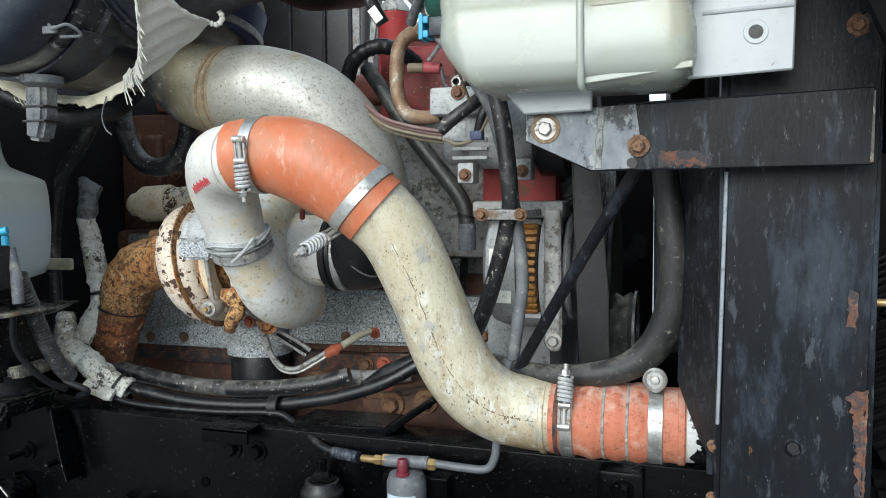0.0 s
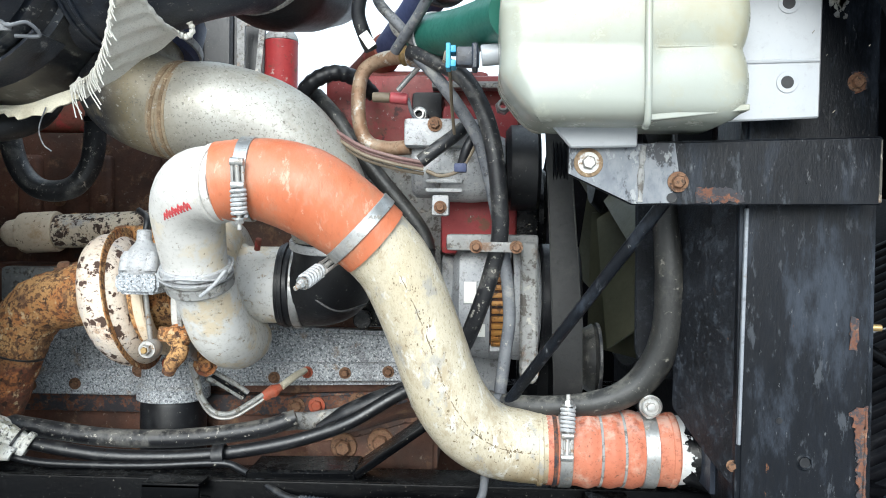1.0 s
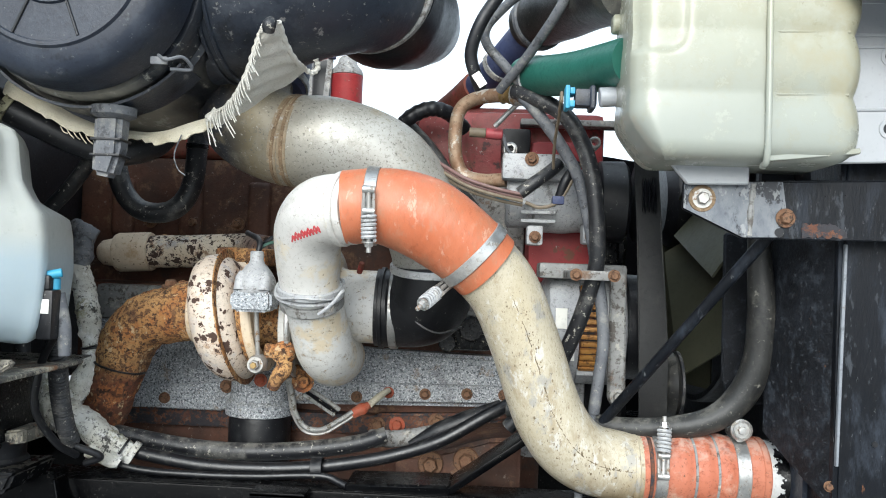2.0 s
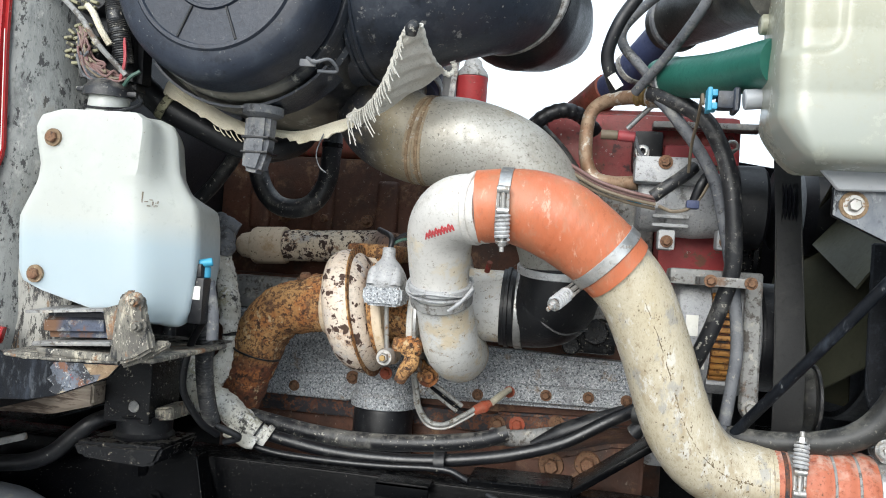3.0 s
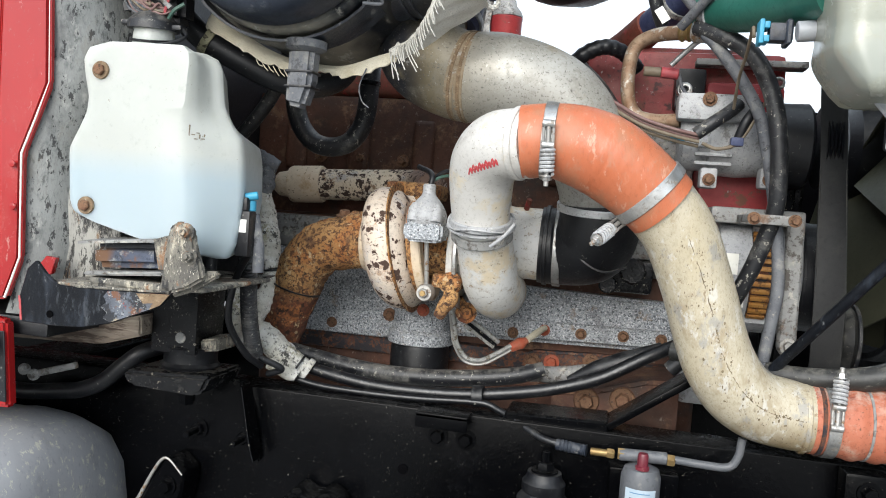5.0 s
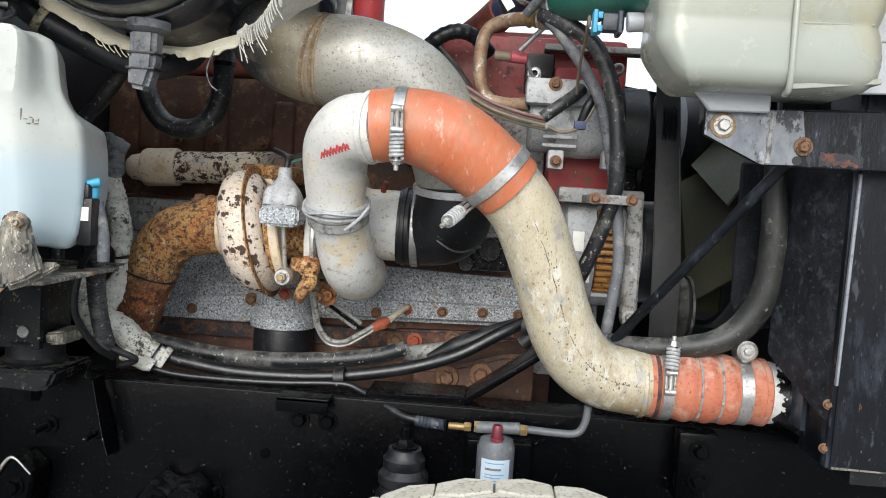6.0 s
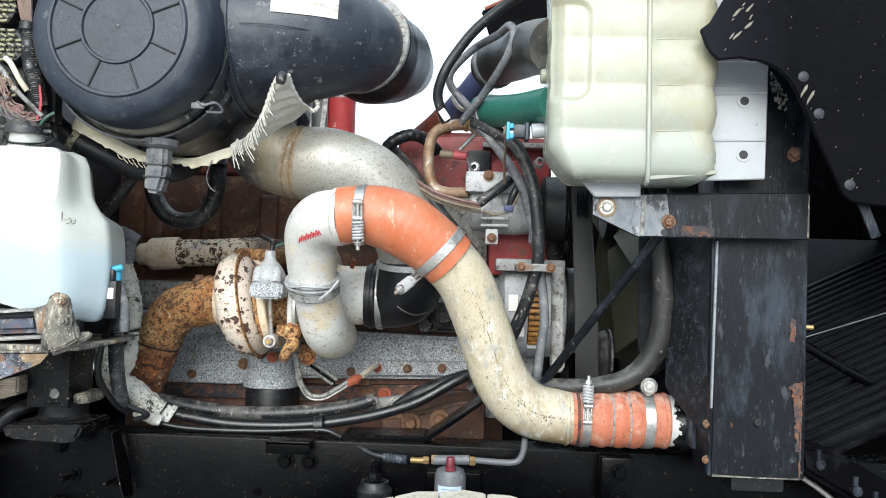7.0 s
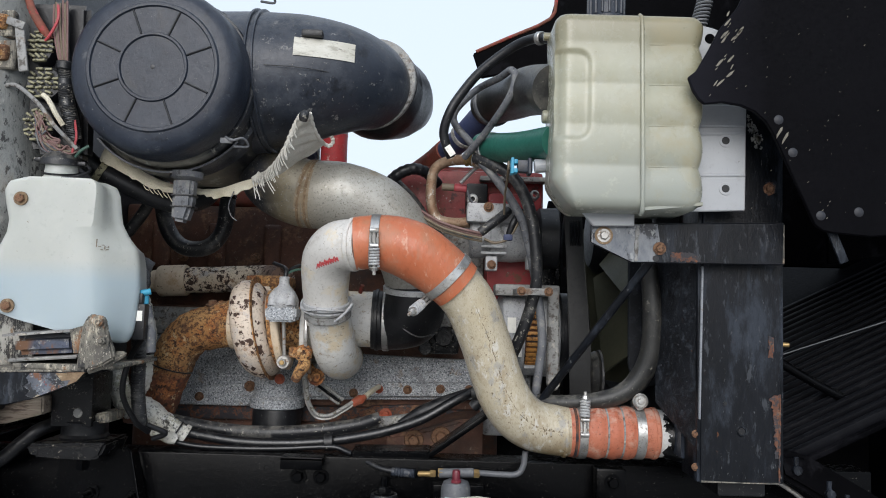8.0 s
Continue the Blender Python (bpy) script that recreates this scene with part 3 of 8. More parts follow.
def washer_plastic():
    """Milky plastic with blue fluid showing through below a wavering level."""
    m = mat("washer_plastic", (0.405, 0.418, 0.39), (0.435, 0.448, 0.42), 0.4, 0, 8, [((0.50, 0.51, 0.47), 10, 0.58, 0.25, 0.5, 0, 0.4), ((0.20, 0.17, 0.12), 90, 0.74, 0.04, 0.8, 0, 0.8)], 0.06, 60, sss=0.75)
    N, L = m.node_tree.nodes, m.node_tree.links
    p = N["Principled BSDF"]
    old = p.inputs["Base Color"].links[0].from_socket
    co = N.new("ShaderNodeTexCoord")
    sep = N.new("ShaderNodeSeparateXYZ")
    L.new(co.outputs["Object"], sep.inputs[0])
    r = N.new("ShaderNodeMapRange")
    r.inputs["From Min"].default_value, r.inputs["From Max"].default_value = 1.425, 1.385
    L.new(sep.outputs["Z"], r.inputs["Value"])
    x = N.new("ShaderNodeMix")
    x.data_type = 'RGBA'
    L.new(r.outputs["Result"], x.inputs[0])
    L.new(old, x.inputs[6])
    x.inputs[7].default_value = (0.35, 0.415, 0.445, 1)
    L.new(x.outputs[2], p.inputs["Base Color"])
    return m


M["washer_plastic"] = washer_plastic()


# ---- mesh helpers ----
def front_of(ob, x, z, gap=0.0):
    """The point of a mesh that one meets first going away from the viewer's side at x, z."""
    tree = BVHTree.FromPolygons([v.co for v in ob.data.vertices], [p.vertices for p in ob.data.polygons])
    hit = tree.ray_cast(Vector((x, -1.0, z)), Vector((0, 1, 0)))[0]
    return (x, (hit.y if hit else 1.0) - gap, z)


def part(name, bm, material, parent=None, label=""):
    """Links a bmesh as one object, under a thing or a part if one is given."""
    me = bpy.data.meshes.new(name)
    bmesh.ops.recalc_face_normals(bm, faces=bm.faces)
    bm.to_mesh(me)
    bm.free()
    me.materials.append(M[material])
    me.polygons.foreach_set("use_smooth", [True] * len(me.polygons))
    me.set_sharp_from_angle(angle=radians(38))
    ob = new(name, me)
    if parent is not None:
        ob.parent = parent
        if parent.type == 'EMPTY':
            ob.matrix_parent_inverse = Matrix.Translation(-parent.location)
    if label:
        ob["label"] = label
    return ob


def thing(name, loc, label, category, group=""):
    e = new(name)
    e.empty_display_size = 0.05
    e.location = loc
    return tagged(e, label, category, group)


def merge(*bms):
    out = bms[0]
    for b in bms[1:]:
        me = bpy.data.meshes.new("t")
        b.to_mesh(me)
        b.free()
        out.from_mesh(me)
        bpy.data.meshes.remove(me)
    return out


def smooth_path(pts, n=8):
    P = [Vector(p) for p in pts]
    P = [P[0] * 2 - P[1]] + P + [P[-1] * 2 - P[-2]]
    out, par = [], []
    for i in range(1, len(P) - 2):
        a, b, c, d = P[i - 1:i + 3]
        for k in range(n):
            t = k / n
            out.append(0.5 * ((2 * b) + (c - a) * t + (2 * a - 5 * b + 4 * c - d) * t * t + (3 * b - a - 3 * c + d) * t ** 3))
            par.append(i - 1 + t)
    out.append(P[-2])
    par.append(len(P) - 3)
    return out, par


def tube(pts, r, seg=16, n=8, wave=None, caps=True):
    """A round tube along a smooth curve; r one radius or one for each point; wave(s) scales the radius along the length."""
    path, par = smooth_path(pts, n) if n > 1 else ([Vector(p) for p in pts], list(range(len(pts))))
    bm = bmesh.new()
    rings = []
    tan = (path[1] - path[0]).normalized()
    up = Vector((0, 0, 1)) if abs(tan.z) < 0.9 else Vector((1, 0, 0))
    u = tan.cross(up).normalized()
    dist = 0.0
    for i, p in enumerate(path):
        t = (path[min(i + 1, len(path) - 1)] - path[max(i - 1, 0)]).normalized()
        u = (u - t * u.dot(t)).normalized()
        v = t.cross(u)
        if i:
            dist += (p - path[i - 1]).length
        if isinstance(r, (int, float)):
            rr = r
        else:
            k = min(int(par[i]), len(r) - 2)
            rr = r[k] + (r[k + 1] - r[k]) * (par[i] - k)
        if wave:
            rr *= wave(dist)
        rings.append([bm.verts.new(p + (u * math.cos(a) + v * math.sin(a)) * rr) for a in [2 * math.pi * j / seg for j in range(seg)]])
    for a, b in zip(rings, rings[1:]):
        for j in range(seg):
            bm.faces.new((a[j], a[(j + 1) % seg], b[(j + 1) % seg], b[j]))
    if caps:
        bm.faces.new(rings[0])
        bm.faces.new(rings[-1])
    return bm


def lathe(profile, origin, axis, seg=32):
    """Turns (radius, height) pairs about an axis; zero radius closes the end."""
    axis = Vector(axis).normalized()
    u = axis.orthogonal().normalized()
    v = axis.cross(u)
    o = Vector(origin)
    bm = bmesh.new()
    prev = None
    for r, h in profile:
        if r <= 0:
            ring = [bm.verts.new(o + axis * h)]
        else:
            ring = [bm.verts.new(o + axis * h + (u * math.cos(a) + v * math.sin(a)) * r) for a in [2 * math.pi * j / seg for j in range(seg)]]
        if prev:
            for j in range(seg):
                k = (j + 1) % seg
                if len(prev) == 1 and len(ring) > 1:
                    bm.faces.new((prev[0], ring[j], ring[k]))
                elif len(ring) == 1 and len(prev) > 1:
                    bm.faces.new((prev[j], prev[k], ring[0]))
                elif len(ring) > 1:
                    bm.faces.new((prev[j], prev[k], ring[k], ring[j]))
        prev = ring
    return bm


def rod(a, b, r, seg=16, bevel=0.15):
    a, b = Vector(a), Vector(b)
    h = (b - a).length
    c = min(r * bevel, h * 0.3)
    return lathe([(0, 0), (r - c, 0), (r, c), (r, h - c), (r - c, h), (0, h)], a, b - a, seg)


def ring(center, axis, r0, r1, width, seg=32):
    """A hollow band, from inner radius r0 to outer r1, centred along its axis."""
    w = width / 2
    c = min((r1 - r0) * 0.25, w * 0.3)
    return lathe([(r0, -w), (r1 - c, -w), (r1, -w + c), (r1, w - c), (r1 - c, w), (r0, w), (r0, -w)], center, axis, seg)


def box(x0, x1, y0, y1, z0, z1, bev=0.003, segs=2):
    bm = bmesh.new()
    bmesh.ops.create_cube(bm, size=1)
    for v in bm.verts:
        v.co = Vector(((x0 + x1) / 2 + v.co.x * (x1 - x0), (y0 + y1) / 2 + v.co.y * (y1 - y0), (z0 + z1) / 2 + v.co.z * (z1 - z0)))
    if bev:
        bmesh.ops.bevel(bm, geom=list(bm.edges), offset=bev, segments=segs, affect='EDGES', profile=0.6)
    return bm


def prism(poly, y0, y1, bev=0.002, segs=1):
    """An outline in x and z, given depth along y."""
    bm = bmesh.new()
    f = bm.faces.new([bm.verts.new((x, y0, z)) for x, z in poly])
    ext = bmesh.ops.extrude_face_region(bm, geom=[f])
    for v in ext["geom"]:
        if isinstance(v, bmesh.types.BMVert):
            v.co.y = y1
    if bev:
        bmesh.ops.bevel(bm, geom=list(bm.edges), offset=bev, segments=segs, affect='EDGES')
    return bm


def ragged(poly, amount, seed, every=0.004):
    """A chipped, uneven outline along a polygon."""
    g = random.Random(seed)
    out = []
    for (xa, za), (xb, zb) in zip(poly, poly[1:] + poly[:1]):
        n = max(1, int(math.hypot(xb - xa, zb - za) / every))
        for k in range(n):
            out.append((xa + (xb - xa) * k / n + g.uniform(-amount, amount), za + (zb - za) * k / n + g.uniform(-amount, amount)))
    return out


def turned(bm, m):
    bm.transform(m)
    return bm


def bolt(center, axis, r=0.01, h=0.008, washer=True):
    """A hexagon head on a washer."""
    a = Vector(axis).normalized()
    c = Vector(center)
    b = lathe([(0, 0), (r, 0), (r, h * 0.8), (r * 0.82, h), (0, h)], c, a, 6)
    if washer:
        b = merge(b, lathe([(0, 0), (r * 1.5, 0), (r * 1.5, h * 0.22), (0, h * 0.22)], c, a, 20))
    return b


def sheet(rows, thick=0.003):
    """A bent sheet through a grid of places, with thickness."""
    bm = bmesh.new()
    g = [[bm.verts.new(p) for p in row] for row in rows]
    for a, b in zip(g, g[1:]):
        for j in range(len(a) - 1):
            bm.faces.new((a[j], a[j + 1], b[j + 1], b[j]))
    bmesh.ops.recalc_face_normals(bm, faces=bm.faces)
    bmesh.ops.solidify(bm, geom=list(bm.faces), thickness=thick)
    return bm


def rough(bm, amount, scale=30.0):
    """Pushes the vertices about by noise, for torn, lumpy or dented surfaces."""
    bm.normal_update()
    for v in bm.verts:
        v.co += v.normal * amount * (noise.noise(v.co * scale) + 0.5 * noise.noise(v.co * scale * 2.7))
    return bm


# ---- ground and distance ----
bm = bmesh.new()
bmesh.ops.create_grid(bm, x_segments=40, y_segments=40, size=400)
g = part("ground", bm, "gravel")
tagged(g, "pale grey packed gravel yard reaching the horizon", "ground", kind="structure")

rng = random.Random(5)


def far_woods():
    bm = bmesh.new()
    for i in range(150):
        a = -1.3 + 2.6 * i / 149 + rng.uniform(-0.01, 0.01)
        d = rng.uniform(420, 520)
        x, y, h = d * math.sin(a), d * math.cos(a), rng.uniform(6, 12)
        for k in range(16):
            t = k / 15
            w = 2.6 * (1 - t * 0.8) * rng.uniform(0.5, 1.1)
            c = Vector((x + rng.uniform(-w, w), y + rng.uniform(-w, w), h * (0.12 + 0.85 * t)))
            r = bmesh.ops.create_icosphere(bm, subdivisions=1, radius=rng.uniform(0.6, 1.3) * (1.1 - 0.5 * t))
            for v in r["verts"]:
                v.co = c + v.co * rng.uniform(0.6, 1.4)
    return tagged(part("far_woods", bm, "leaf"), "bare grey-green line of distant trees", "trees", kind="stuff")


far_woods()

# ---- frame of the truck ----
RAIL_Y, RAIL_TOP, RAIL_LOW = 1.03, 1.018, 0.74


frame_thing = thing("truck_chassis", (-0.6, 1.4, 0.74), "glossy black painted steel truck chassis with bolted brackets", "truck chassis")
for y0, sign in ((RAIL_Y, 1), (1.95, -1)):
    t = 0.009 * sign
    w = 0.085 * sign
    part("rail_web", box(-2.6, 0.75, min(y0, y0 + t), max(y0, y0 + t), RAIL_LOW, RAIL_TOP, 0.003), "black_paint", frame_thing)
    part("rail_flange", box(-2.6, 0.75, min(y0 + t, y0 + w), max(y0 + t, y0 + w), RAIL_TOP - 0.009, RAIL_TOP, 0.003), "black_paint", frame_thing)
    part("rail_flange", box(-2.6, 0.75, min(y0 + t, y0 + w), max(y0 + t, y0 + w), RAIL_LOW, RAIL_LOW + 0.009, 0.003), "black_paint", frame_thing)
for x in (-1.5, 0.55):
    part("cross_member", box(x - 0.08, x + 0.08, RAIL_Y + 0.02, 1.94, 0.80, 0.97, 0.006), "black_paint", frame_thing)
for x, z in ((-0.512, 0.975), (-0.462, 0.975), (-0.30, 0.90), (0.02, 0.86), (0.30, 0.88), (-0.72, 0.83), (-0.66, 0.83)):
    part("bolt", bolt((x, RAIL_Y - 0.001, z), (0, -1, 0), 0.012, 0.014), "black_paint", frame_thing)
part("rail_hole", lathe([(0, 0), (0.009, 0), (0.009, 0.002), (0, 0.002)], (-0.571, RAIL_Y - 0.0005, 0.907), (0, -1, 0), 16), "hood_inner", frame_thing)
# small ledge bracket bolted on the web
part("ledge", merge(box(-0.545, -0.455, 0.985, 1.031, 1.016, 1.024, 0.002), box(-0.545, -0.455, 0.985, 0.991, 0.998, 1.023, 0.002)), "black_paint", frame_thing)
# engine mount bracket with a slanted stay
part("mount_bracket", prism([(-0.40, 1.000), (-0.222, 1.006), (-0.222, 1.034), (-0.40, 1.030)], 1.04, 1.13, 0.004), "black_paint", frame_thing)
part("stay", turned(box(-0.085, 0.085, 1.04, 1.12, -0.006, 0.006, 0.002), Matrix.Translation((-0.155, 0, 1.075)) @ Matrix.Rotation(radians(-36), 4, 'Y')), "black_paint", frame_thing)
# plate with two bolts hanging from the rail, by the axle
part("shackle_plate", box(0.135, 0.200, 0.985, 1.029, 0.90, 1.018, 0.006), "black_paint", frame_thing)
for z in (0.99, 0.94):
    part("nut", bolt((0.17, 0.984, z), (0, -1, 0), 0.012, 0.014), "black_paint", frame_thing)
# spring hangers
part("spring_hanger", merge(prism([(-0.77, 0.845), (-0.745, 0.868), (-0.715, 0.852), (-0.69, 0.868), (-0.66, 0.85), (-0.64, 0.70), (-0.79, 0.70)], 0.955, 1.028, 0.006)), "black_paint", frame_thing)
for x in (-0.735, -0.675):
    part("hanger_bolt", bolt((x, 0.954, 0.835), (0, -1, 0), 0.014, 0.014), "black_paint", frame_thing)
part("spring_hanger", prism([(-1.000, 0.884), (-0.985, 0.884), (-0.958, 0.860), (-0.960, 0.83), (-0.972, 0.78), (-0.99, 0.72), (-1.07, 0.72), (-1.045, 0.80)], 0.965, 1.028, 0.005), "black_paint", frame_thing)
part("hanger_bolt", bolt((-0.990, 0.964, 0.835), (0, -1, 0), 0.012, 0.012), "black_paint", frame_thing)
part("leaf_spring_edge", tube([(-1.052, 0.962, 0.790), (-1.036, 0.962, 0.822), (-1.018, 0.962, 0.858), (-1.002, 0.962, 0.882), (-0.988, 0.963, 0.884), (-0.962, 0.965, 0.858)], [0.004, 0.0035, 0.003, 0.003, 0.002, 0.0015], 8, 6), "dull_steel", frame_thing, "bright worn spring edge")

# ---- steered wheel ----
WX, WZ, WR = -0.135, 0.512, 0.508
wheel = thing("front_wheel", (WX, 0.56, 0.0), "front truck tyre caked with pale dry mud under the engine bay", "wheel")
carc = lathe([(0.29, -0.15), (0.40, -0.162), (0.468, -0.155), (0.486, -0.142), (0.489, 0), (0.486, 0.142), (0.468, 0.155), (0.40, 0.162), (0.29, 0.15)], (WX, 0.555, WZ), (0, 1, 0), 72)
tyre = part("tyre", carc, "tyre_rubber", wheel)
part("rim", merge(ring((WX, 0.555, WZ), (0, 1, 0), 0.25, 0.295, 0.26, 48), lathe([(0, 0.05), (0.12, 0.05), (0.14, 0.0), (0.255, -0.03), (0.255, -0.02), (0.14, 0.012), (0, 0.062)], (WX, 0.50, WZ), (0, 1, 0), 48)), "fuel_tank", wheel)


def tread_block(seed):
    """One worn six-sided lug, lying on the tyre at the top of its turn."""
    r = random.Random(seed)
    pts = [(-0.0366, -0.0206), (0.0, -0.0318), (0.0366, -0.0206), (0.0366, 0.0206), (0.0, 0.0318), (-0.0366, 0.0206)]
    pts = [(x + r.uniform(-0.0006, 0.0006), y + r.uniform(-0.0006, 0.0006)) for x, y in pts]
    bm = bmesh.new()
    low = [bm.verts.new((x * 0.99, y * 0.99, WR - 0.022 - 0.5 * x * x / WR)) for x, y in pts]
    top = [bm.verts.new((x, y, WR + r.uniform(-0.001, 0.001) - 0.5 * x * x / WR)) for x, y in pts]
    inn = [bm.verts.new((x * 0.88, y * 0.88, WR + 0.0022 - 0.5 * (0.88 * x) ** 2 / WR)) for x, y in pts]
    for a, b in ((low, top), (top, inn)):
        for j in range(6):
            k = (j + 1) % 6
            bm.faces.new((a[j], a[k], b[k], b[j]))
    bm.faces.new(inn)
    bmesh.ops.recalc_face_normals(bm, faces=bm.faces)
    me = bpy.data.meshes.new("lug")
    bm.to_mesh(me)
    bm.free()
    me.materials.append(M["tread"])
    return me


LUGS = [tread_block(s) for s in range(6)]
n_round = 42
for row, y in enumerate((-0.108, -0.054, 0.0, 0.054, 0.108)):
    for i in range(n_round):
        a = 2 * math.pi * (i + 0.5 * (row % 2)) / n_round
        if math.cos(a) < 0.45:
            continue
        ob = new("lug", LUGS[(i * 5 + row * 3) % 6])
        ob.parent = tyre
        ob.matrix_basis = Matrix.Translation((WX, 0.555 + y, WZ)) @ Matrix.Rotation(a, 4, 'Y')

# ---- radiator support, shroud and lower charge pipe ----
sup = thing("radiator_support", (0.38, 0.85, 1.03), "worn black painted steel radiator support with rust patches and stains", "radiator support")
part("side_channel", merge(prism([(0.297, 1.033), (0.450, 1.033), (0.460, 1.80), (0.302, 1.80)], 0.80, 0.808, 0.002),
            box(0.292, 0.300, 0.801, 0.90, 1.035, 1.79, 0.002), box(0.446, 0.4585, 0.801, 0.95, 1.035, 1.79, 0.002)), "worn_black", sup)
part("edge_strip", prism([(0.2925, 1.154), (0.2970, 1.154), (0.3015, 1.449), (0.297, 1.449)], 0.794, 0.800, 0.001), "strip_steel", sup, "pale bare steel edge strip")
part("rust_scrape", prism(ragged([(0.429, 1.275), (0.438, 1.275), (0.439, 1.315), (0.429, 1.316)], 0.0016, 3), 0.7985, 0.8002, 0), "rust", sup)
part("rust_scrape", prism(ragged([(0.443, 1.085), (0.449, 1.085), (0.4505, 1.205), (0.441, 1.205), (0.431, 1.196), (0.436, 1.18), (0.440, 1.15)], 0.0026, 4), 0.7985, 0.8002, 0), "rust", sup)
part("rust_edge", prism(ragged([(0.4475, 1.035), (0.4505, 1.035), (0.4525, 1.205), (0.450, 1.205)], 0.0008, 5), 0.7975, 0.8002, 0), "rust", sup)
part("rust_edge", prism([(0.300, 1.0345), (0.45, 1.0345), (0.45, 1.037), (0.38, 1.0362), (0.300, 1.038)], 0.7985, 0.8002, 0), "grimy_steel", sup)
part("hole", lathe([(0, 0), (0.0065, 0), (0.0065, 0.001), (0, 0.001)], (0.377, 0.7995, 1.133), (0, -1, 0), 20), "rubber", sup)
part("dimple", lathe([(0.0065, 0.0), (0.008, 0.002), (0.0105, 0.0), (0.0065, 0.0)], (0.377, 0.80, 1.133), (0, -1, 0), 24), "worn_black", sup)
part("hole", lathe([(0, 0), (0.004, 0), (0.004, 0.001), (0, 0.001)], (0.345, 0.7995, 1.185), (0, -1, 0), 12), "rubber", sup)
for z in (1.125, 1.062):
    part("bolt", bolt((0.291, 0.806, z), (-0.4, -1, 0), 0.005, 0.006), "bolt_rust", sup)
part("bolt", rod((0.455, 0.83, 1.300), (0.480, 0.825, 1.300), 0.0045, 10), "brass", sup)
part("bolt", bolt((0.43, 0.80, 1.605), (0, -1, 0), 0.0075, 0.008), "bolt_rust", sup)
part("rust_halo", prism(ragged([(0.424, 1.595), (0.431, 1.590), (0.440, 1.594), (0.443, 1.605), (0.440, 1.617), (0.431, 1.621), (0.424, 1.615), (0.421, 1.604)], 0.003, 6, 0.003), 0.7988, 0.8002, 0), "rust", sup)
for k in range(44):
    u = rng.random() ** 0.8
    x, z, q = 0.389 + 0.024 * u + rng.uniform(-0.006, 0.006), 1.742 - 0.052 * u + rng.uniform(-0.010, 0.010), rng.uniform(0.0010, 0.0046)
    blob = [(q * math.cos(b) * rng.uniform(0.4, 1.2), q * 1.5 * math.sin(b) * rng.uniform(0.4, 1.2)) for b in [2 * math.pi * n / 9 for n in range(9)]]
    part("bare_chip", turned(prism(blob, 0, 0.0008, 0), Matrix.Translation((x, 0.7993, z))), "dirty_cast", sup)

arm = part("top_bracket", merge(prism([(0.0735, 1.5215), (0.168, 1.524), (0.442, 1.534), (0.442, 1.453), (0.150, 1.450), (0.0735, 1.486)], 0.757, 0.764, 0.0015),
           prism([(0.18, 1.5275), (0.442, 1.534), (0.442, 1.527), (0.18, 1.5205)], 0.764, 0.8005, 0.001)), "worn_black", sup)
part("scraped_end", prism([(0.0745, 1.5205), (0.160, 1.5232), (0.2, 1.5245), (0.205, 1.49), (0.195, 1.453), (0.151, 1.4515), (0.0745, 1.487)], 0.7562, 0.757, 0), "scraped_plate", arm)
part("weld_bead", tube([(0.163, 0.757, 1.521), (0.1605, 0.757, 1.49), (0.160, 0.757, 1.454)], 0.004, 8, 6, wave=lambda s: 1 + 0.25 * math.sin(s * 900)), "dirty_cast", arm)
part("rust_scrape", prism(ragged([(0.226, 1.455), (0.284, 1.455), (0.279, 1.464), (0.262, 1.473), (0.24, 1.470), (0.228, 1.472)], 0.0024, 7, 0.003), 0.7558, 0.757, 0), "rust", arm)
part("edge_rust", prism([(0.4385, 1.456), (0.442, 1.456), (0.442, 1.530), (0.4405, 1.530)], 0.7562, 0.757, 0), "grimy_steel", arm)
part("bolt", bolt((0.098, 0.756, 1.500), (0, -1, 0), 0.0085, 0.009), "dull_steel", arm, "bright steel bolt on rusty washer")
part("bolt_washer", lathe([(0, 0), (0.0175, 0), (0.017, 0.0015), (0, 0.0018)], (0.098, 0.7562, 1.500), (0, -1, 0), 24), "weld", arm)
part("bolt", bolt((0.204, 0.756, 1.478), (0, -1, 0), 0.0082, 0.009), "bolt_rust", arm, "rusted bolt")
part("bolt_hole", lathe([(0, 0), (0.006, 0), (0.006, 0.001), (0, 0.001)], (0.197, 0.7562, 1.459), (0, -1, 0), 14), "rubber", arm)

# radiator core with fan shroud side and side sheet
rad = thing("radiator", (0.38, 1.4, 0.95), "black radiator core with ribbed side sheet, deep in shade", "radiator")
part("core", box(0.345, 0.44, 0.84, 2.0, 1.00, 1.80, 0.006), "rubber", rad)
part("side_sheet", sheet([[(0.300 - 0.050 * (j / 6) ** 0.8, 0.806 + 0.13 * j / 6, 1.470 - (1.470 - 1.17 + 0.075 * (1 - j / 6)) * k / 12 + 0.0) for j in range(7)] for k in range(13)], 0.004), "sheet_black", rad, "dark mottled side sheet")
part("shroud", merge(ring((0.305, 1.50, 1.56), (1, 0, 0), 0.42, 0.435, 0.06, 64)), "rubber", rad)
part("shroud_flange", prism([(0.207, 1.47), (0.300, 1.47), (0.300, 1.195), (0.235, 1.192), (0.216, 1.212), (0.209, 1.24)], 1.02, 1.03, 0.003), "sheet_black", rad)
part("lower_tank", prism([(0.285, 1.045), (0.36, 1.035), (0.36, 1.16), (0.285, 1.15)], 0.86, 1.00, 0.02, 3), "black_plastic", rad)

# ---- fan, belts and pulleys ----
fan = thing("cooling_fan", (0.265, 1.50, 1.56), "olive-grey plastic cooling fan in front of the engine", "fan")
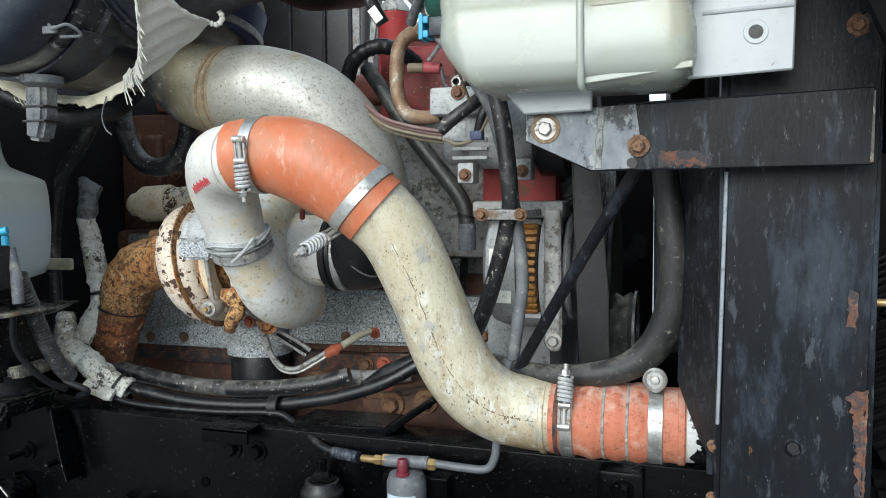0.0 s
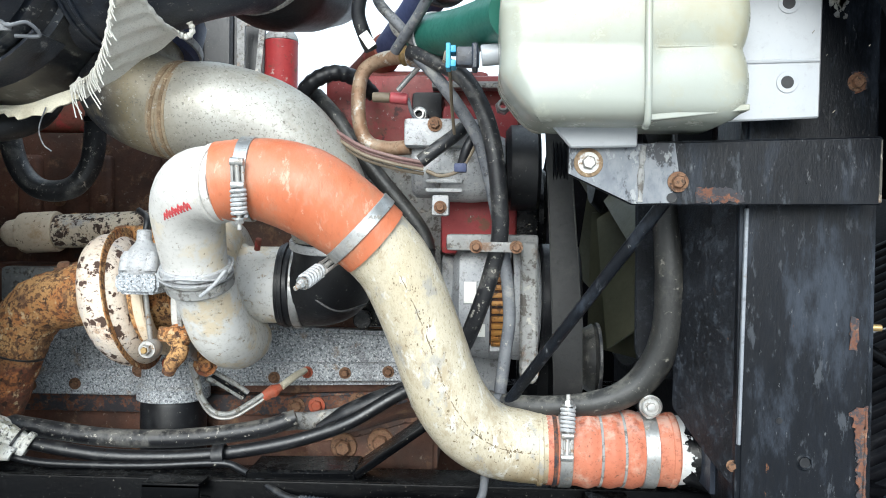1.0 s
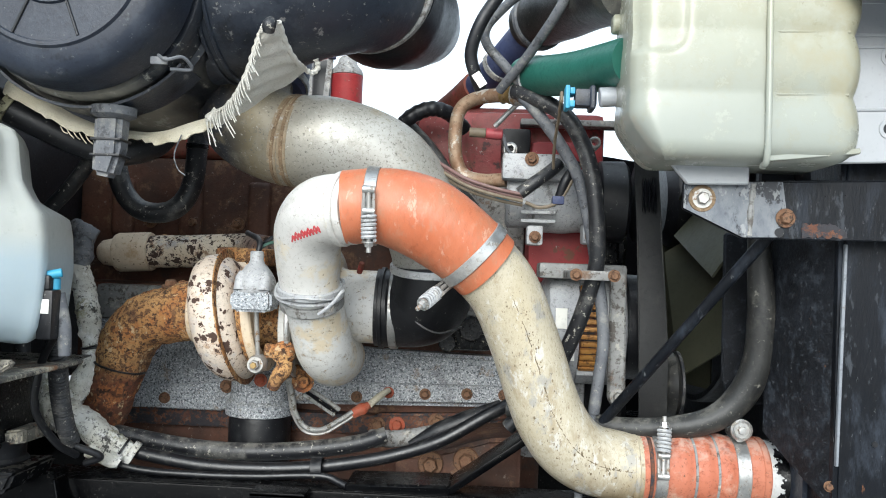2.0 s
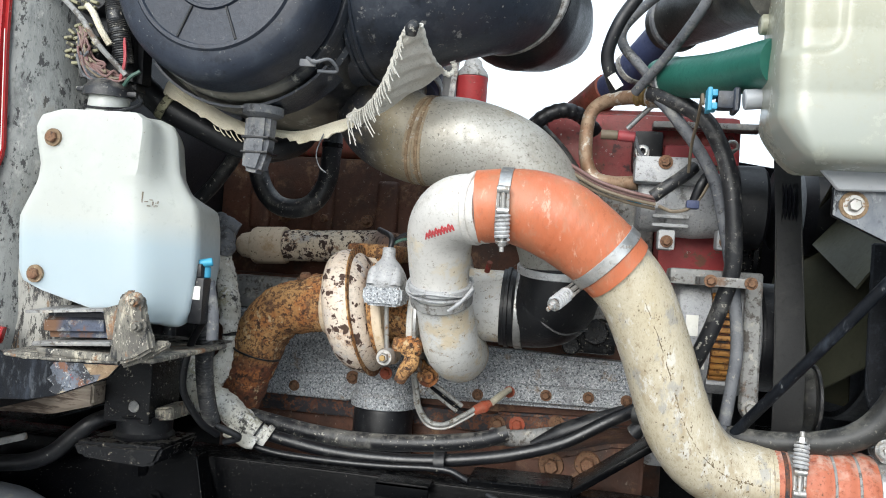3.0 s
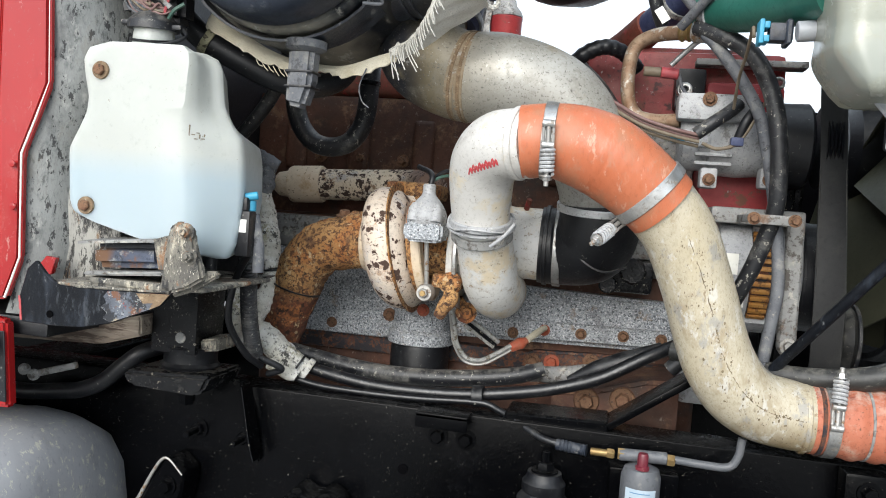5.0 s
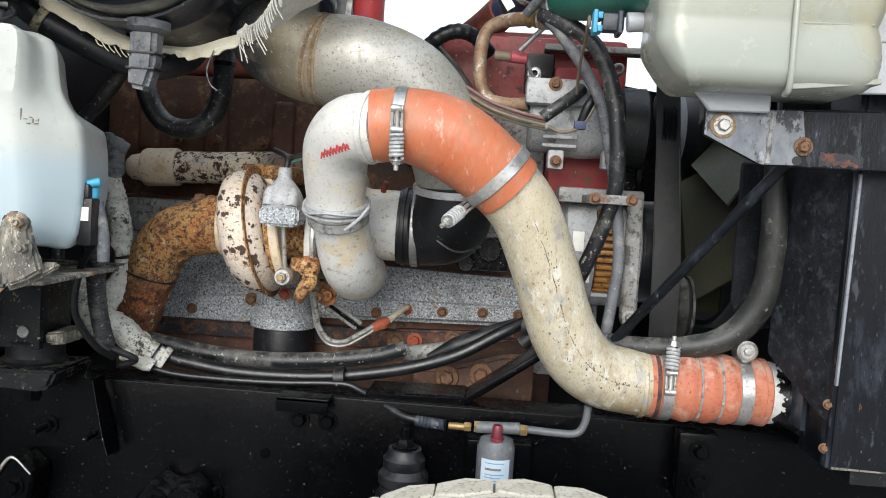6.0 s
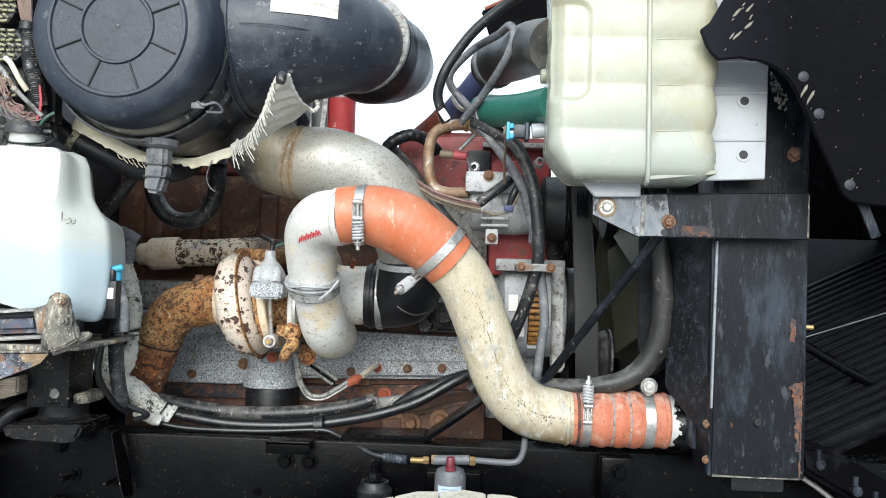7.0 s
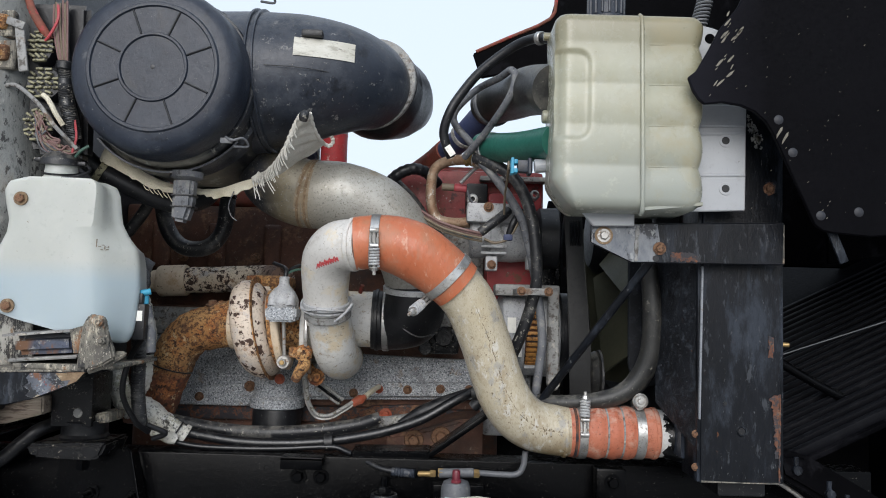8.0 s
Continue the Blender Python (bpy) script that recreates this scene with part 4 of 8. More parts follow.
part("hub", lathe([(0, -0.06), (0.08, -0.06), (0.10, -0.04), (0.10, 0.03), (0.06, 0.05), (0, 0.05)], (0.265, 1.50, 1.56), (1, 0, 0), 32), "rubber", fan)
for i in range(9):
    a = radians(178 + 40 * i)
    c, s = math.cos(a), math.sin(a)
    rows = []
    for k in range(6):
        r = 0.10 + 0.30 * k / 5
        w = 0.075 + 0.018 * k / 5
        tw = radians(38 - 1.5 * k)
        row = []
        for j in range(5):
            q = (j / 4 - 0.5) * 2 * w
            dx, dt = q * math.sin(tw), q * math.cos(tw)
            row.append((0.265 + dx, 1.50 + r * s + dt * c, 1.56 + r * c - dt * s))
        rows.append(row)
    part("blade", sheet(rows, 0.004), "olive_plastic", fan)

belt = thing("drive_belt", (0.085, 1.12, 1.16), "ribbed black rubber drive belt running over the pulleys", "belt")
part("belt_run", sheet([[(x0, 1.088 + bow, z), (0.5 * (x0 + x1), 1.086 + bow, z), (x1, 1.088 + bow, z)] for x0, x1, z, bow in ((0.072, 0.112, 1.62, 0.02), (0.0775, 0.1185, 1.50, 0.004), (0.083, 0.128, 1.38, 0.0), (0.088, 0.137, 1.27, 0.0), (0.092, 0.1385, 1.17, 0.004), (0.095, 0.1395, 1.05, 0.03))], 0.006), "belt_black", belt)
for u in (0.02, 0.98):
    part("belt_edge", tube([(0.072 + 0.040 * u, 1.106, 1.62), (0.0775 + 0.041 * u, 1.087, 1.50), (0.083 + 0.045 * u, 1.083, 1.38), (0.088 + 0.049 * u, 1.083, 1.27), (0.092 + 0.0465 * u, 1.087, 1.17)], 0.0012, 6, 4), "pale_rubber", belt)
pul = thing("idler_pulley", (0.12, 1.16, 1.20), "dusty black idler pulley beside the drive belt", "pulley")
part("wheel", lathe([(0, -0.02), (0.055, -0.02), (0.06, -0.014), (0.052, 0), (0.06, 0.014), (0.055, 0.02), (0, 0.02)], (0.15, 1.17, 1.20), (1, 0, 0), 32), "pale_rubber", pul)
part("rim", ring((0.173, 1.17, 1.20), (1, 0, 0), 0.045, 0.062, 0.006, 32), "dusty_rubber", pul)
pul = thing("crank_pulley", (0.10, 1.45, 1.1), "large black crank pulley low at the engine front", "pulley")
part("wheel", lathe([(0, -0.03), (0.12, -0.03), (0.125, -0.02), (0.115, 0), (0.125, 0.02), (0.12, 0.03), (0, 0.03)], (0.085, 1.45, 1.12), (1, 0, 0), 40), "rubber", pul)

# ---- engine ----
eng = thing("diesel_engine", (-0.5, 1.5, 0.80), "rusty inline diesel engine, grey side rail, red front covers", "engine")
part("block", box(-1.05, -0.02, 1.385, 1.85, 1.02, 1.34, 0.012), "brown_block", eng)
part("oil_pan", box(-1.02, -0.05, 1.37, 1.84, 0.82, 1.07, 0.03, 3), "brown_block", eng)
part("pan_rail", box(-1.02, -0.06, 1.352, 1.40, 1.045, 1.085, 0.005), "rust", eng)
part("side_rail", prism([(-1.0, 1.09), (-0.70, 1.075), (-0.64, 1.10), (-0.09, 1.115), (-0.09, 1.215), (-0.40, 1.222), (-0.9, 1.262), (-1.0, 1.26)], 1.345, 1.40, 0.008, 2), "grey_cast", eng, "speckled grey cast side rail")
part("rail_lip", prism([(-0.99, 1.083), (-0.71, 1.083), (-0.66, 1.108), (-0.10, 1.124), (-0.10, 1.160), (-0.55, 1.152), (-0.72, 1.143), (-0.99, 1.115)], 1.334, 1.346, 0.003), "grey_cast", eng)
part("upper_cover", box(-1.0, -0.12, 1.36, 1.42, 1.262, 1.335, 0.01), "dirty_cast", eng)
for x, z, k in ((-0.365, 1.137, "bolt_red"), (-0.43, 1.125, "bolt_rust"), (-0.29, 1.137, "bolt_rust"), (-0.205, 1.141, "bolt_rust"), (-0.83, 1.105, "bolt_rust"), (-0.92, 1.10, "bolt_rust"), (-0.13, 1.142, "bolt_rust")):
    part("bolt", bolt((x, 1.333, z), (0, -1, 0), 0.0078, 0.008), k, eng)
part("head", box(-1.10, -0.10, 1.47, 1.82, 1.335, 1.62, 0.012), "brown_block", eng)
for i in range(6):
    x = -1.02 + 0.155 * i
    part("head_rib", box(x, x + 0.05, 1.45, 1.48, 1.44, 1.57, 0.012, 3), "brown_block", eng)
part("valve_cover", box(-1.0, -0.14, 1.47, 1.80, 1.62, 1.69, 0.02, 3), "rusty_red", eng)
part("front_cover", box(-0.10, 0.035, 1.20, 1.85, 1.375, 1.64, 0.012), "engine_red", eng)
part("front_plate", box(-0.10, 0.02, 1.235, 1.85, 1.04, 1.374, 0.012), "dull_alu", eng)
# Made-up black block that keeps sky from showing between pulley and belt.
part("belt_gap_block", merge(box(0.02, 0.078, 1.24, 1.80, 1.36, 1.58, 0.02, 2), rod((0.07, 1.33, 1.455), (0.092, 1.33, 1.455), 0.085, 32)), "dirty_black", eng, "black block added behind pulley and belt")
part("front_top", box(-0.32, 0.045, 1.26, 1.62, 1.565, 1.705, 0.015, 2), "worn_red", eng)
part("rocker_top", box(-0.285, -0.015, 1.30, 1.60, 1.655, 1.722, 0.018, 2), "worn_red", eng)
part("rocker_bolt", bolt((-0.225, 1.298, 1.695), (0, -1, 0), 0.008, 0.008), "bolt_rust", eng)
part("front_top_lip", merge(box(-0.12, 0.075, 1.225, 1.27, 1.674, 1.686, 0.003), box(-0.12, 0.03, 1.235, 1.27, 1.62, 1.632, 0.003)), "dirty_cast", eng)
part("gear_case", box(-0.33, -0.10, 1.29, 1.60, 1.30, 1.60, 0.015), "dirty_cast", eng)
part("black_box", box(-0.155, -0.10, 1.215, 1.27, 1.59, 1.665, 0.008, 2), "rubber", eng)
part("access_cover", prism([(-0.41, 1.062), (-0.40, 1.045), (-0.20, 1.06), (-0.19, 1.08), (-0.21, 1.10), (-0.39, 1.092)], 1.335, 1.36, 0.005, 2), "rust", eng)
for x, z in ((-0.385, 1.07), (-0.345, 1.072), (-0.265, 1.082)):
    part("bolt", bolt((x, 1.333, z), (0, -1, 0), 0.011, 0.010), "bolt_red" if x == -0.345 else "bolt_rust", eng)
part("engine_mount", prism([(-0.33, 0.99), (-0.10, 0.99), (-0.10, 1.09), (-0.16, 1.085), (-0.24, 1.06), (-0.33, 1.045)], 1.18, 1.34, 0.008, 2), "brown_block", eng)
for x, z, k in ((-0.265, 1.035, "bolt_rust"), (-0.20, 1.045, "bolt_rust")):
    part("mount_bolt", merge(bolt((x, 1.178, z), (0, -1, 0), 0.014, 0.016), lathe([(0, 0), (0.024, 0), (0.022, 0.004), (0, 0.004)], (x, 1.179, z), (0, -1, 0), 24)), k, eng)
part("red_patch", prism([(-0.295, 1.058), (-0.285, 1.062), (-0.272, 1.06), (-0.262, 1.066), (-0.275, 1.074), (-0.292, 1.07)], 1.176, 1.18, 0), "red_mark", eng)
# oil cooler outlet: speckled neck over a black canister
part("cooler_neck", lathe([(0, 0.14), (0.05, 0.14), (0.058, 0.10), (0.060, 0.03), (0.069, 0.022), (0.069, 0.0), (0.06, -0.003), (0, -0.003)], (-0.622, 1.312, 1.088), (0, 0, 1), 40), "grey_cast", eng)
part("canister", lathe([(0, 0), (0.060, 0), (0.062, -0.01), (0.062, -0.17), (0.05, -0.185), (0, -0.185)], (-0.622, 1.312, 1.086), (0, 0, 1), 40), "rubber", eng)
part("bolt", bolt((-0.605, 1.243, 1.164), (0, -1, 0), 0.0085, 0.008), "bolt_red", eng)
part("bolt", bolt((-0.700, 1.333, 1.135), (0, -1, 0), 0.0095, 0.008), "bolt_rust", eng)
# exhaust manifold pipe
part("manifold_stub", lathe([(0, 0), (0.018, 0.002), (0.027, 0.012), (0.03, 0.03), (0.028, 0.05), (0, 0.05)], (-1.01, 1.39, 1.400), (1, 0, 0.06), 24), "plain_ceramic", eng)
part("manifold_collar", lathe([(0.02, 0), (0.040, 0.0), (0.042, 0.005), (0.042, 0.07), (0.040, 0.075), (0.02, 0.075)], (-0.968, 1.39, 1.402), (1, 0, 0.06), 28), "plain_ceramic", eng)
part("manifold_pipe", tube([(-0.895, 1.39, 1.406), (-0.78, 1.39, 1.412), (-0.68, 1.38, 1.418), (-0.62, 1.30, 1.412)], 0.035, 20), "burnt_ceramic", eng, "cream coated pipe with burnt brown spots")
for x in (-0.90, -0.80, -0.70):
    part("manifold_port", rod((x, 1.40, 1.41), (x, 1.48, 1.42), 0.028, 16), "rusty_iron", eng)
    part("stud", bolt((x - 0.03, 1.46, 1.475), (0, -1, 0), 0.010, 0.02), "bolt_rust", eng)
# bumpy sensor block behind the inlet elbow
part("sensor_block", merge(box(-0.26, -0.16, 1.27, 1.33, 1.235, 1.30, 0.01, 2), rod((-0.20, 1.27, 1.28), (-0.20, 1.235, 1.28), 0.026, 8), rod((-0.245, 1.27, 1.25), (-0.245, 1.25, 1.25), 0.018, 12)), "dirty_black", eng)

# ---- turbocharger ----
tur = thing("turbocharger", (-0.55, 1.11, 1.19), "turbocharger with burnt cream turbine and grey compressor housing", "turbocharger")
TY, TZ = 1.155, 1.293


def volute(x, rad0, rad1, minor0, minor1, width, seg=20, start=0.0, lift=0.0):
    """A snail housing about the shaft, its bore growing on the way round."""
    bm = bmesh.new()
    rings = []
    n = 44
    for i in range(n + 1):
        f = i / n
        a = start + 2 * math.pi * f
        R = rad0 + (rad1 - rad0) * f
        mi = minor0 + (minor1 - minor0) * f
        c, s = math.cos(a), math.sin(a)
        rings.append([bm.verts.new((x + mi * width * math.sin(b), TY - (R + mi * math.cos(b)) * s, TZ + lift + (R + mi * math.cos(b)) * c))
                      for b in [2 * math.pi * j / seg for j in range(seg)]])
    for a, b in zip(rings, rings[1:]):
        for j in range(seg):
            bm.faces.new((a[j], a[(j + 1) % seg], b[(j + 1) % seg], b[j]))
    bm.faces.new(rings[0])
    bm.faces.new(rings[-1])
    return bm


def leaning(bm, k):
    """Leans a housing along the shaft, as its castings are clocked."""
    for v in bm.verts:
        v.co.x += k * (v.co.z - TZ)
    return bm


part("turbine_housing", leaning(merge(volute(-0.648, 0.078, 0.084, 0.034, 0.040, 1.15, start=radians(-20)),
     lathe([(0, -0.05), (0.062, -0.05), (0.085, -0.035), (0.09, 0.02), (0.07, 0.045), (0, 0.045)], (-0.643, TY, TZ), (1, 0, 0), 40)), -0.20), "ceramic", tur, "cream coated turbine housing with burnt spots")
part("housing_groove", leaning(ring((-0.629, TY, TZ), (1, 0, 0), 0.09, 0.1232, 0.0025, 56), -0.20), "rusty_iron", tur)
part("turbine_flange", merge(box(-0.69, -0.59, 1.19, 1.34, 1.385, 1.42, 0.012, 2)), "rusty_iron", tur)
part("band", leaning(ring((-0.586, TY, TZ), (1, 0, 0), 0.07, 0.097, 0.018, 48), -0.14), "plain_ceramic", tur)
part("band", leaning(ring((-0.600, TY, TZ), (1, 0, 0), 0.06, 0.090, 0.01, 48), -0.16), "rusty_iron", tur)
part("centre_housing", lathe([(0, -0.05), (0.062, -0.05), (0.055, -0.02), (0.05, 0.0), (0.056, 0.03), (0.07, 0.045), (0, 0.045)], (-0.558, TY, TZ), (1, 0, 0), 32), "rusty_iron", tur)
part("oil_drain", tube([(-0.513, 1.06, 1.225), (-0.515, 1.055, 1.212), (-0.524, 1.055, 1.200), (-0.534, 1.06, 1.180)], [0.014, 0.0145, 0.013, 0.010], 14, 8), "rusty_iron", tur)
part("back_plate", ring((-0.522, TY, TZ), (1, 0, 0), 0.05, 0.102, 0.012, 48), "cast_alu", tur)
part("v_clamp", ring((-0.512, TY, TZ), (1, 0, 0), 0.09, 0.107, 0.007, 48), "steel", tur)
part("compressor_housing", leaning(merge(volute(-0.468, 0.080, 0.088, 0.030, 0.046, 1.0, start=radians(95), lift=0.022),
     lathe([(0, -0.04), (0.09, -0.04), (0.095, -0.01), (0.085, 0.035), (0.068, 0.05), (0.066, 0.06), (0.066, 0.125), (0.06, 0.127), (0, 0.127)], (-0.475, TY, TZ + 0.027), (1, 0, 0), 48)), -0.10), "cream_cast", tur, "dull grey cast compressor housing")
part("outlet_neck", tube([(-0.438, 1.17, 1.226), (-0.440, 1.11, 1.229), (-0.446, 1.055, 1.256), (-0.452, 1.01, 1.312), (-0.456, 0.972, 1.357)], [0.046, 0.049, 0.049, 0.0475, 0.046], 36), "cream_cast", tur)
part("red_plug", rod((-0.396, 1.085, 1.382), (-0.390, 1.075, 1.400), 0.005, 12), "rusty_red", tur)
part("outlet_clamp", merge(ring((-0.456, 0.971, 1.357), (0.03, -0.35, 1), 0.044, 0.0525, 0.012, 40), ring((-0.457, 0.974, 1.348), (0.03, -0.35, 1), 0.044, 0.0555, 0.003, 40), rough(tube([(-0.456 + 0.054 * math.cos(a), 0.971 + 0.051 * math.sin(a), 1.357 + 0.019 * math.sin(a) + 0.004 * math.sin(3 * a)) for a in [2 * math.pi * k / 24 for k in range(25)]], 0.0022, 6, 2), 0.002, 120)), "dull_alu", tur, "wire-wrapped outlet clamp")
part("outlet_collar", ring((-0.455, 0.985, 1.336), (-0.02, -0.42, 0.91), 0.044, 0.0515, 0.016, 40), "dirty_cast", tur, "grimy band round the outlet")
part("clamp_wire", tube([(-0.43, 0.915, 1.318), (-0.41, 0.915, 1.335), (-0.395, 0.92, 1.355), (-0.40, 0.93, 1.345), (-0.42, 0.918, 1.328)], 0.0028, 8), "dull_alu", tur)
# wastegate actuator
act = part("actuator", lathe([(0, -0.004), (0.031, -0.004), (0.0335, 0.002), (0.034, 0.012), (0.031, 0.021), (0.026, 0.030), (0.0185, 0.040), (0.0135, 0.045), (0.0115, 0.050), (0.0112, 0.064), (0.009, 0.066), (0, 0.066)], (-0.561, 1.03, 1.347), (0, 0, 1), 36), "dull_alu", tur, "dull silver actuator can")
part("actuator_base", rough(merge(prism([(-0.590, 1.312), (-0.532, 1.312), (-0.526, 1.320), (-0.527, 1.345), (-0.535, 1.350), (-0.587, 1.350), (-0.595, 1.345), (-0.596, 1.320)], 1.0, 1.06, 0.005, 2)), 0.0003, 120), "grey_cast", act, "speckled cast base")
for x in (-0.580, -0.542):
    part("can_bulge", lathe([(0, 0.034), (0.006, 0.032), (0.011, 0.022), (0.012, 0.0), (0, 0)], (x, 1.008, 1.347), (0, 0.25, 1), 16), "dull_alu", act)
part("air_tube", tube([(-0.561, 1.03, 1.40), (-0.561, 1.04, 1.43), (-0.60, 1.10, 1.445)], 0.005, 10), "rubber", act)
part("rod", rod((-0.560, 1.03, 1.325), (-0.557, 1.05, 1.222), 0.0042, 10), "dull_steel", tur)
part("rod_end", merge(lathe([(0, -0.012), (0.014, -0.012), (0.016, -0.006), (0.016, 0.008), (0.012, 0.014), (0, 0.014)], (-0.558, 1.052, 1.222), (0, -1, 0), 24), bolt((-0.558, 1.036, 1.222), (0, -1, 0), 0.009, 0.012)), "dull_steel", tur)
part("rod_nut", bolt((-0.558, 1.029, 1.222), (0, -1, 0), 0.006, 0.008, False), "brass", tur)
part("lever", rough(merge(lathe([(0, -0.014), (0.016, -0.012), (0.020, -0.004), (0.020, 0.006), (0.014, 0.013), (0, 0.014)], (-0.517, 1.062, 1.241), (0.2, -1, 0.1), 20), box(-0.552, -0.515, 1.055, 1.072, 1.232, 1.254, 0.008, 3)), 0.004, 80), "rusty_iron", tur)
part("thin_wire", tube([(-0.575, 1.05, 1.402), (-0.556, 1.04, 1.420), (-0.535, 1.05, 1.430), (-0.50, 1.08, 1.432)], 0.0028, 6), "wire_green", tur)
part("thin_wire", tube([(-0.57, 1.06, 1.41), (-0.545, 1.05, 1.435), (-0.51, 1.07, 1.445)], 0.0035, 6), "rubber", tur)
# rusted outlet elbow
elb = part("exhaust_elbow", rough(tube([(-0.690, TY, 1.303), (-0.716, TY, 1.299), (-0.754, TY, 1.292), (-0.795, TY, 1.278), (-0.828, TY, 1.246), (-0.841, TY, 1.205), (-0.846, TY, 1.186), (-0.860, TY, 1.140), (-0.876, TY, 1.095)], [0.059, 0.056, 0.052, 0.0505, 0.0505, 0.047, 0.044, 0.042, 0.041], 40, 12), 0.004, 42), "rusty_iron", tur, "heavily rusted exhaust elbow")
part("elbow_flange", ring((-0.697, TY, TZ + 0.008), (1, 0, 0), 0.045, 0.06, 0.018, 40), "plain_ceramic", elb)
part("elbow_joint", ring((-0.8445, TY, 1.192), (0.25, 0.0, 1), 0.040, 0.0478, 0.0030, 32), "rubber", elb)
part("elbow_plug", bolt((-0.752, TY - 0.01, 1.343), (0, -0.2, 1), 0.011, 0.012), "bolt_rust", elb)
# oil feed: braided lines from a rusty union
part("union", rough(merge(rod((-0.515, 1.13, 1.205), (-0.494, 1.15, 1.175), 0.012, 12), bolt((-0.498, 1.135, 1.182), (0.2, -1, 0), 0.013, 0.012)), 0.002, 90), "rusty_iron", tur)
for dx, dz in ((0.0, 0.0), (0.012, 0.010)):
    part("braided_line", tube([(-0.503 + dx, 1.16, 1.155 + dz), (-0.476 + dx, 1.18, 1.134 + dz), (-0.449 + dx * 0.8, 1.19, 1.114 + dz)], 0.0042, 8, 10, wave=lambda s: 1 + 0.06 * math.sin(s * 2200)), "braid", tur, "braided steel oil line")
part("line_web", tube([(-0.496, 1.163, 1.159), (-0.445, 1.192, 1.117)], 0.004, 8, 2), "dirty_black", tur)
part("braided_line", tube([(-0.526, 1.15, 1.182), (-0.523, 1.17, 1.145), (-0.519, 1.18, 1.115), (-0.501, 1.19, 1.088), (-0.471, 1.19, 1.086), (-0.441, 1.20, 1.102), (-0.418, 1.21, 1.117)], 0.0048, 10, 10, wave=lambda s: 1 + 0.06 * math.sin(s * 2200)), "braid", tur, "thin braided steel line")
part("braided_line", tube([(-0.532, 1.152, 1.182), (-0.530, 1.172, 1.145), (-0.525, 1.182, 1.113), (-0.505, 1.192, 1.081), (-0.470, 1.192, 1.078), (-0.438, 1.202, 1.095), (-0.414, 1.212, 1.111)], 0.0030, 8, 10), "dull_steel", tur)
part("line_end", rough(tube([(-0.420, 1.215, 1.112), (-0.402, 1.22, 1.122), (-0.389, 1.225, 1.129)], [0.009, 0.011, 0.007], 12, 6), 0.002, 90), "bolt_red", tur, "flaking red line end")
part("line_end", tube([(-0.389, 1.225, 1.129), (-0.372, 1.26, 1.142), (-0.362, 1.30, 1.146)], [0.007, 0.007, 0.006], 10, 6), "canvas", tur)

# ---- intake: silver pipe, rubber elbow ----
inp = thing("intake_pipe", (-0.40, 1.04, 1.385), "fat dull silver intake pipe with rusty weld seams", "pipe")
SP = [(-0.590, 1.18, 1.80), (-0.608, 1.12, 1.725), (-0.60, 1.055, 1.645), (-0.53, 1.045, 1.605), (-0.44, 1.04, 1.599), (-0.355, 1.06, 1.568), (-0.297, 1.085, 1.495), (-0.275, 1.10, 1.43), (-0.27, 1.105, 1.38)]
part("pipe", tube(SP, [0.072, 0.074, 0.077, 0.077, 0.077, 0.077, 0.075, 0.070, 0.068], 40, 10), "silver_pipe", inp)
for x, y, z, ax in ((-0.502, 1.042, 1.6015, (1, -0.12, -0.12)), (-0.515, 1.043, 1.603, (1, -0.13, -0.20))):
    part("weld_seam", ring((x, y, z), ax, 0.074, 0.0788, 0.006, 48), "weld", inp)
    part("burn_band", ring((x, y, z), ax, 0.074, 0.0774, 0.016, 48), "pipe_burn", inp)
part("upper_boot", lathe([(0.0, 0), (0.079, 0), (0.083, 0.01), (0.083, 0.07), (0.0, 0.07)], (-0.600, 1.135, 1.712), (0.10, 0.35, 1), 36), "deep_blue", inp, "dark blue rubber sleeve")
part("boot_clamp", ring((-0.598, 1.141, 1.728), (0.10, 0.35, 1), 0.083, 0.087, 0.014, 40), "dull_alu", inp)
bel = thing("inlet_elbow", (-0.30, 1.08, 1.25), "black rubber elbow with steel clamps feeding the turbocharger", "hose")
part("elbow", tube([(-0.270, 1.10, 1.405), (-0.268, 1.108, 1.365), (-0.283, 1.13, 1.332), (-0.33, TY, TZ + 0.027), (-0.372, TY, TZ + 0.027)], [0.070, 0.072, 0.074, 0.071, 0.070], 32, 8), "rubber", bel)
part("clamp", ring((-0.338, TY, TZ + 0.027), (1, 0, 0), 0.07, 0.0745, 0.014, 48), "steel", bel)
part("clamp", ring((-0.360, TY, TZ + 0.027), (1, 0, 0), 0.07, 0.0735, 0.008, 48), "rubber", bel)
part("clamp", ring((-0.269, 1.102, 1.395), (0, -0.2, 1), 0.07, 0.0755, 0.013, 48), "aluminium", bel)
part("mould_line", tube([(-0.325, 1.085, 1.345), (-0.295, 1.064, 1.305), (-0.255, 1.067, 1.285), (-0.215, 1.09, 1.295)], 0.002, 6), "dusty_rubber", bel)


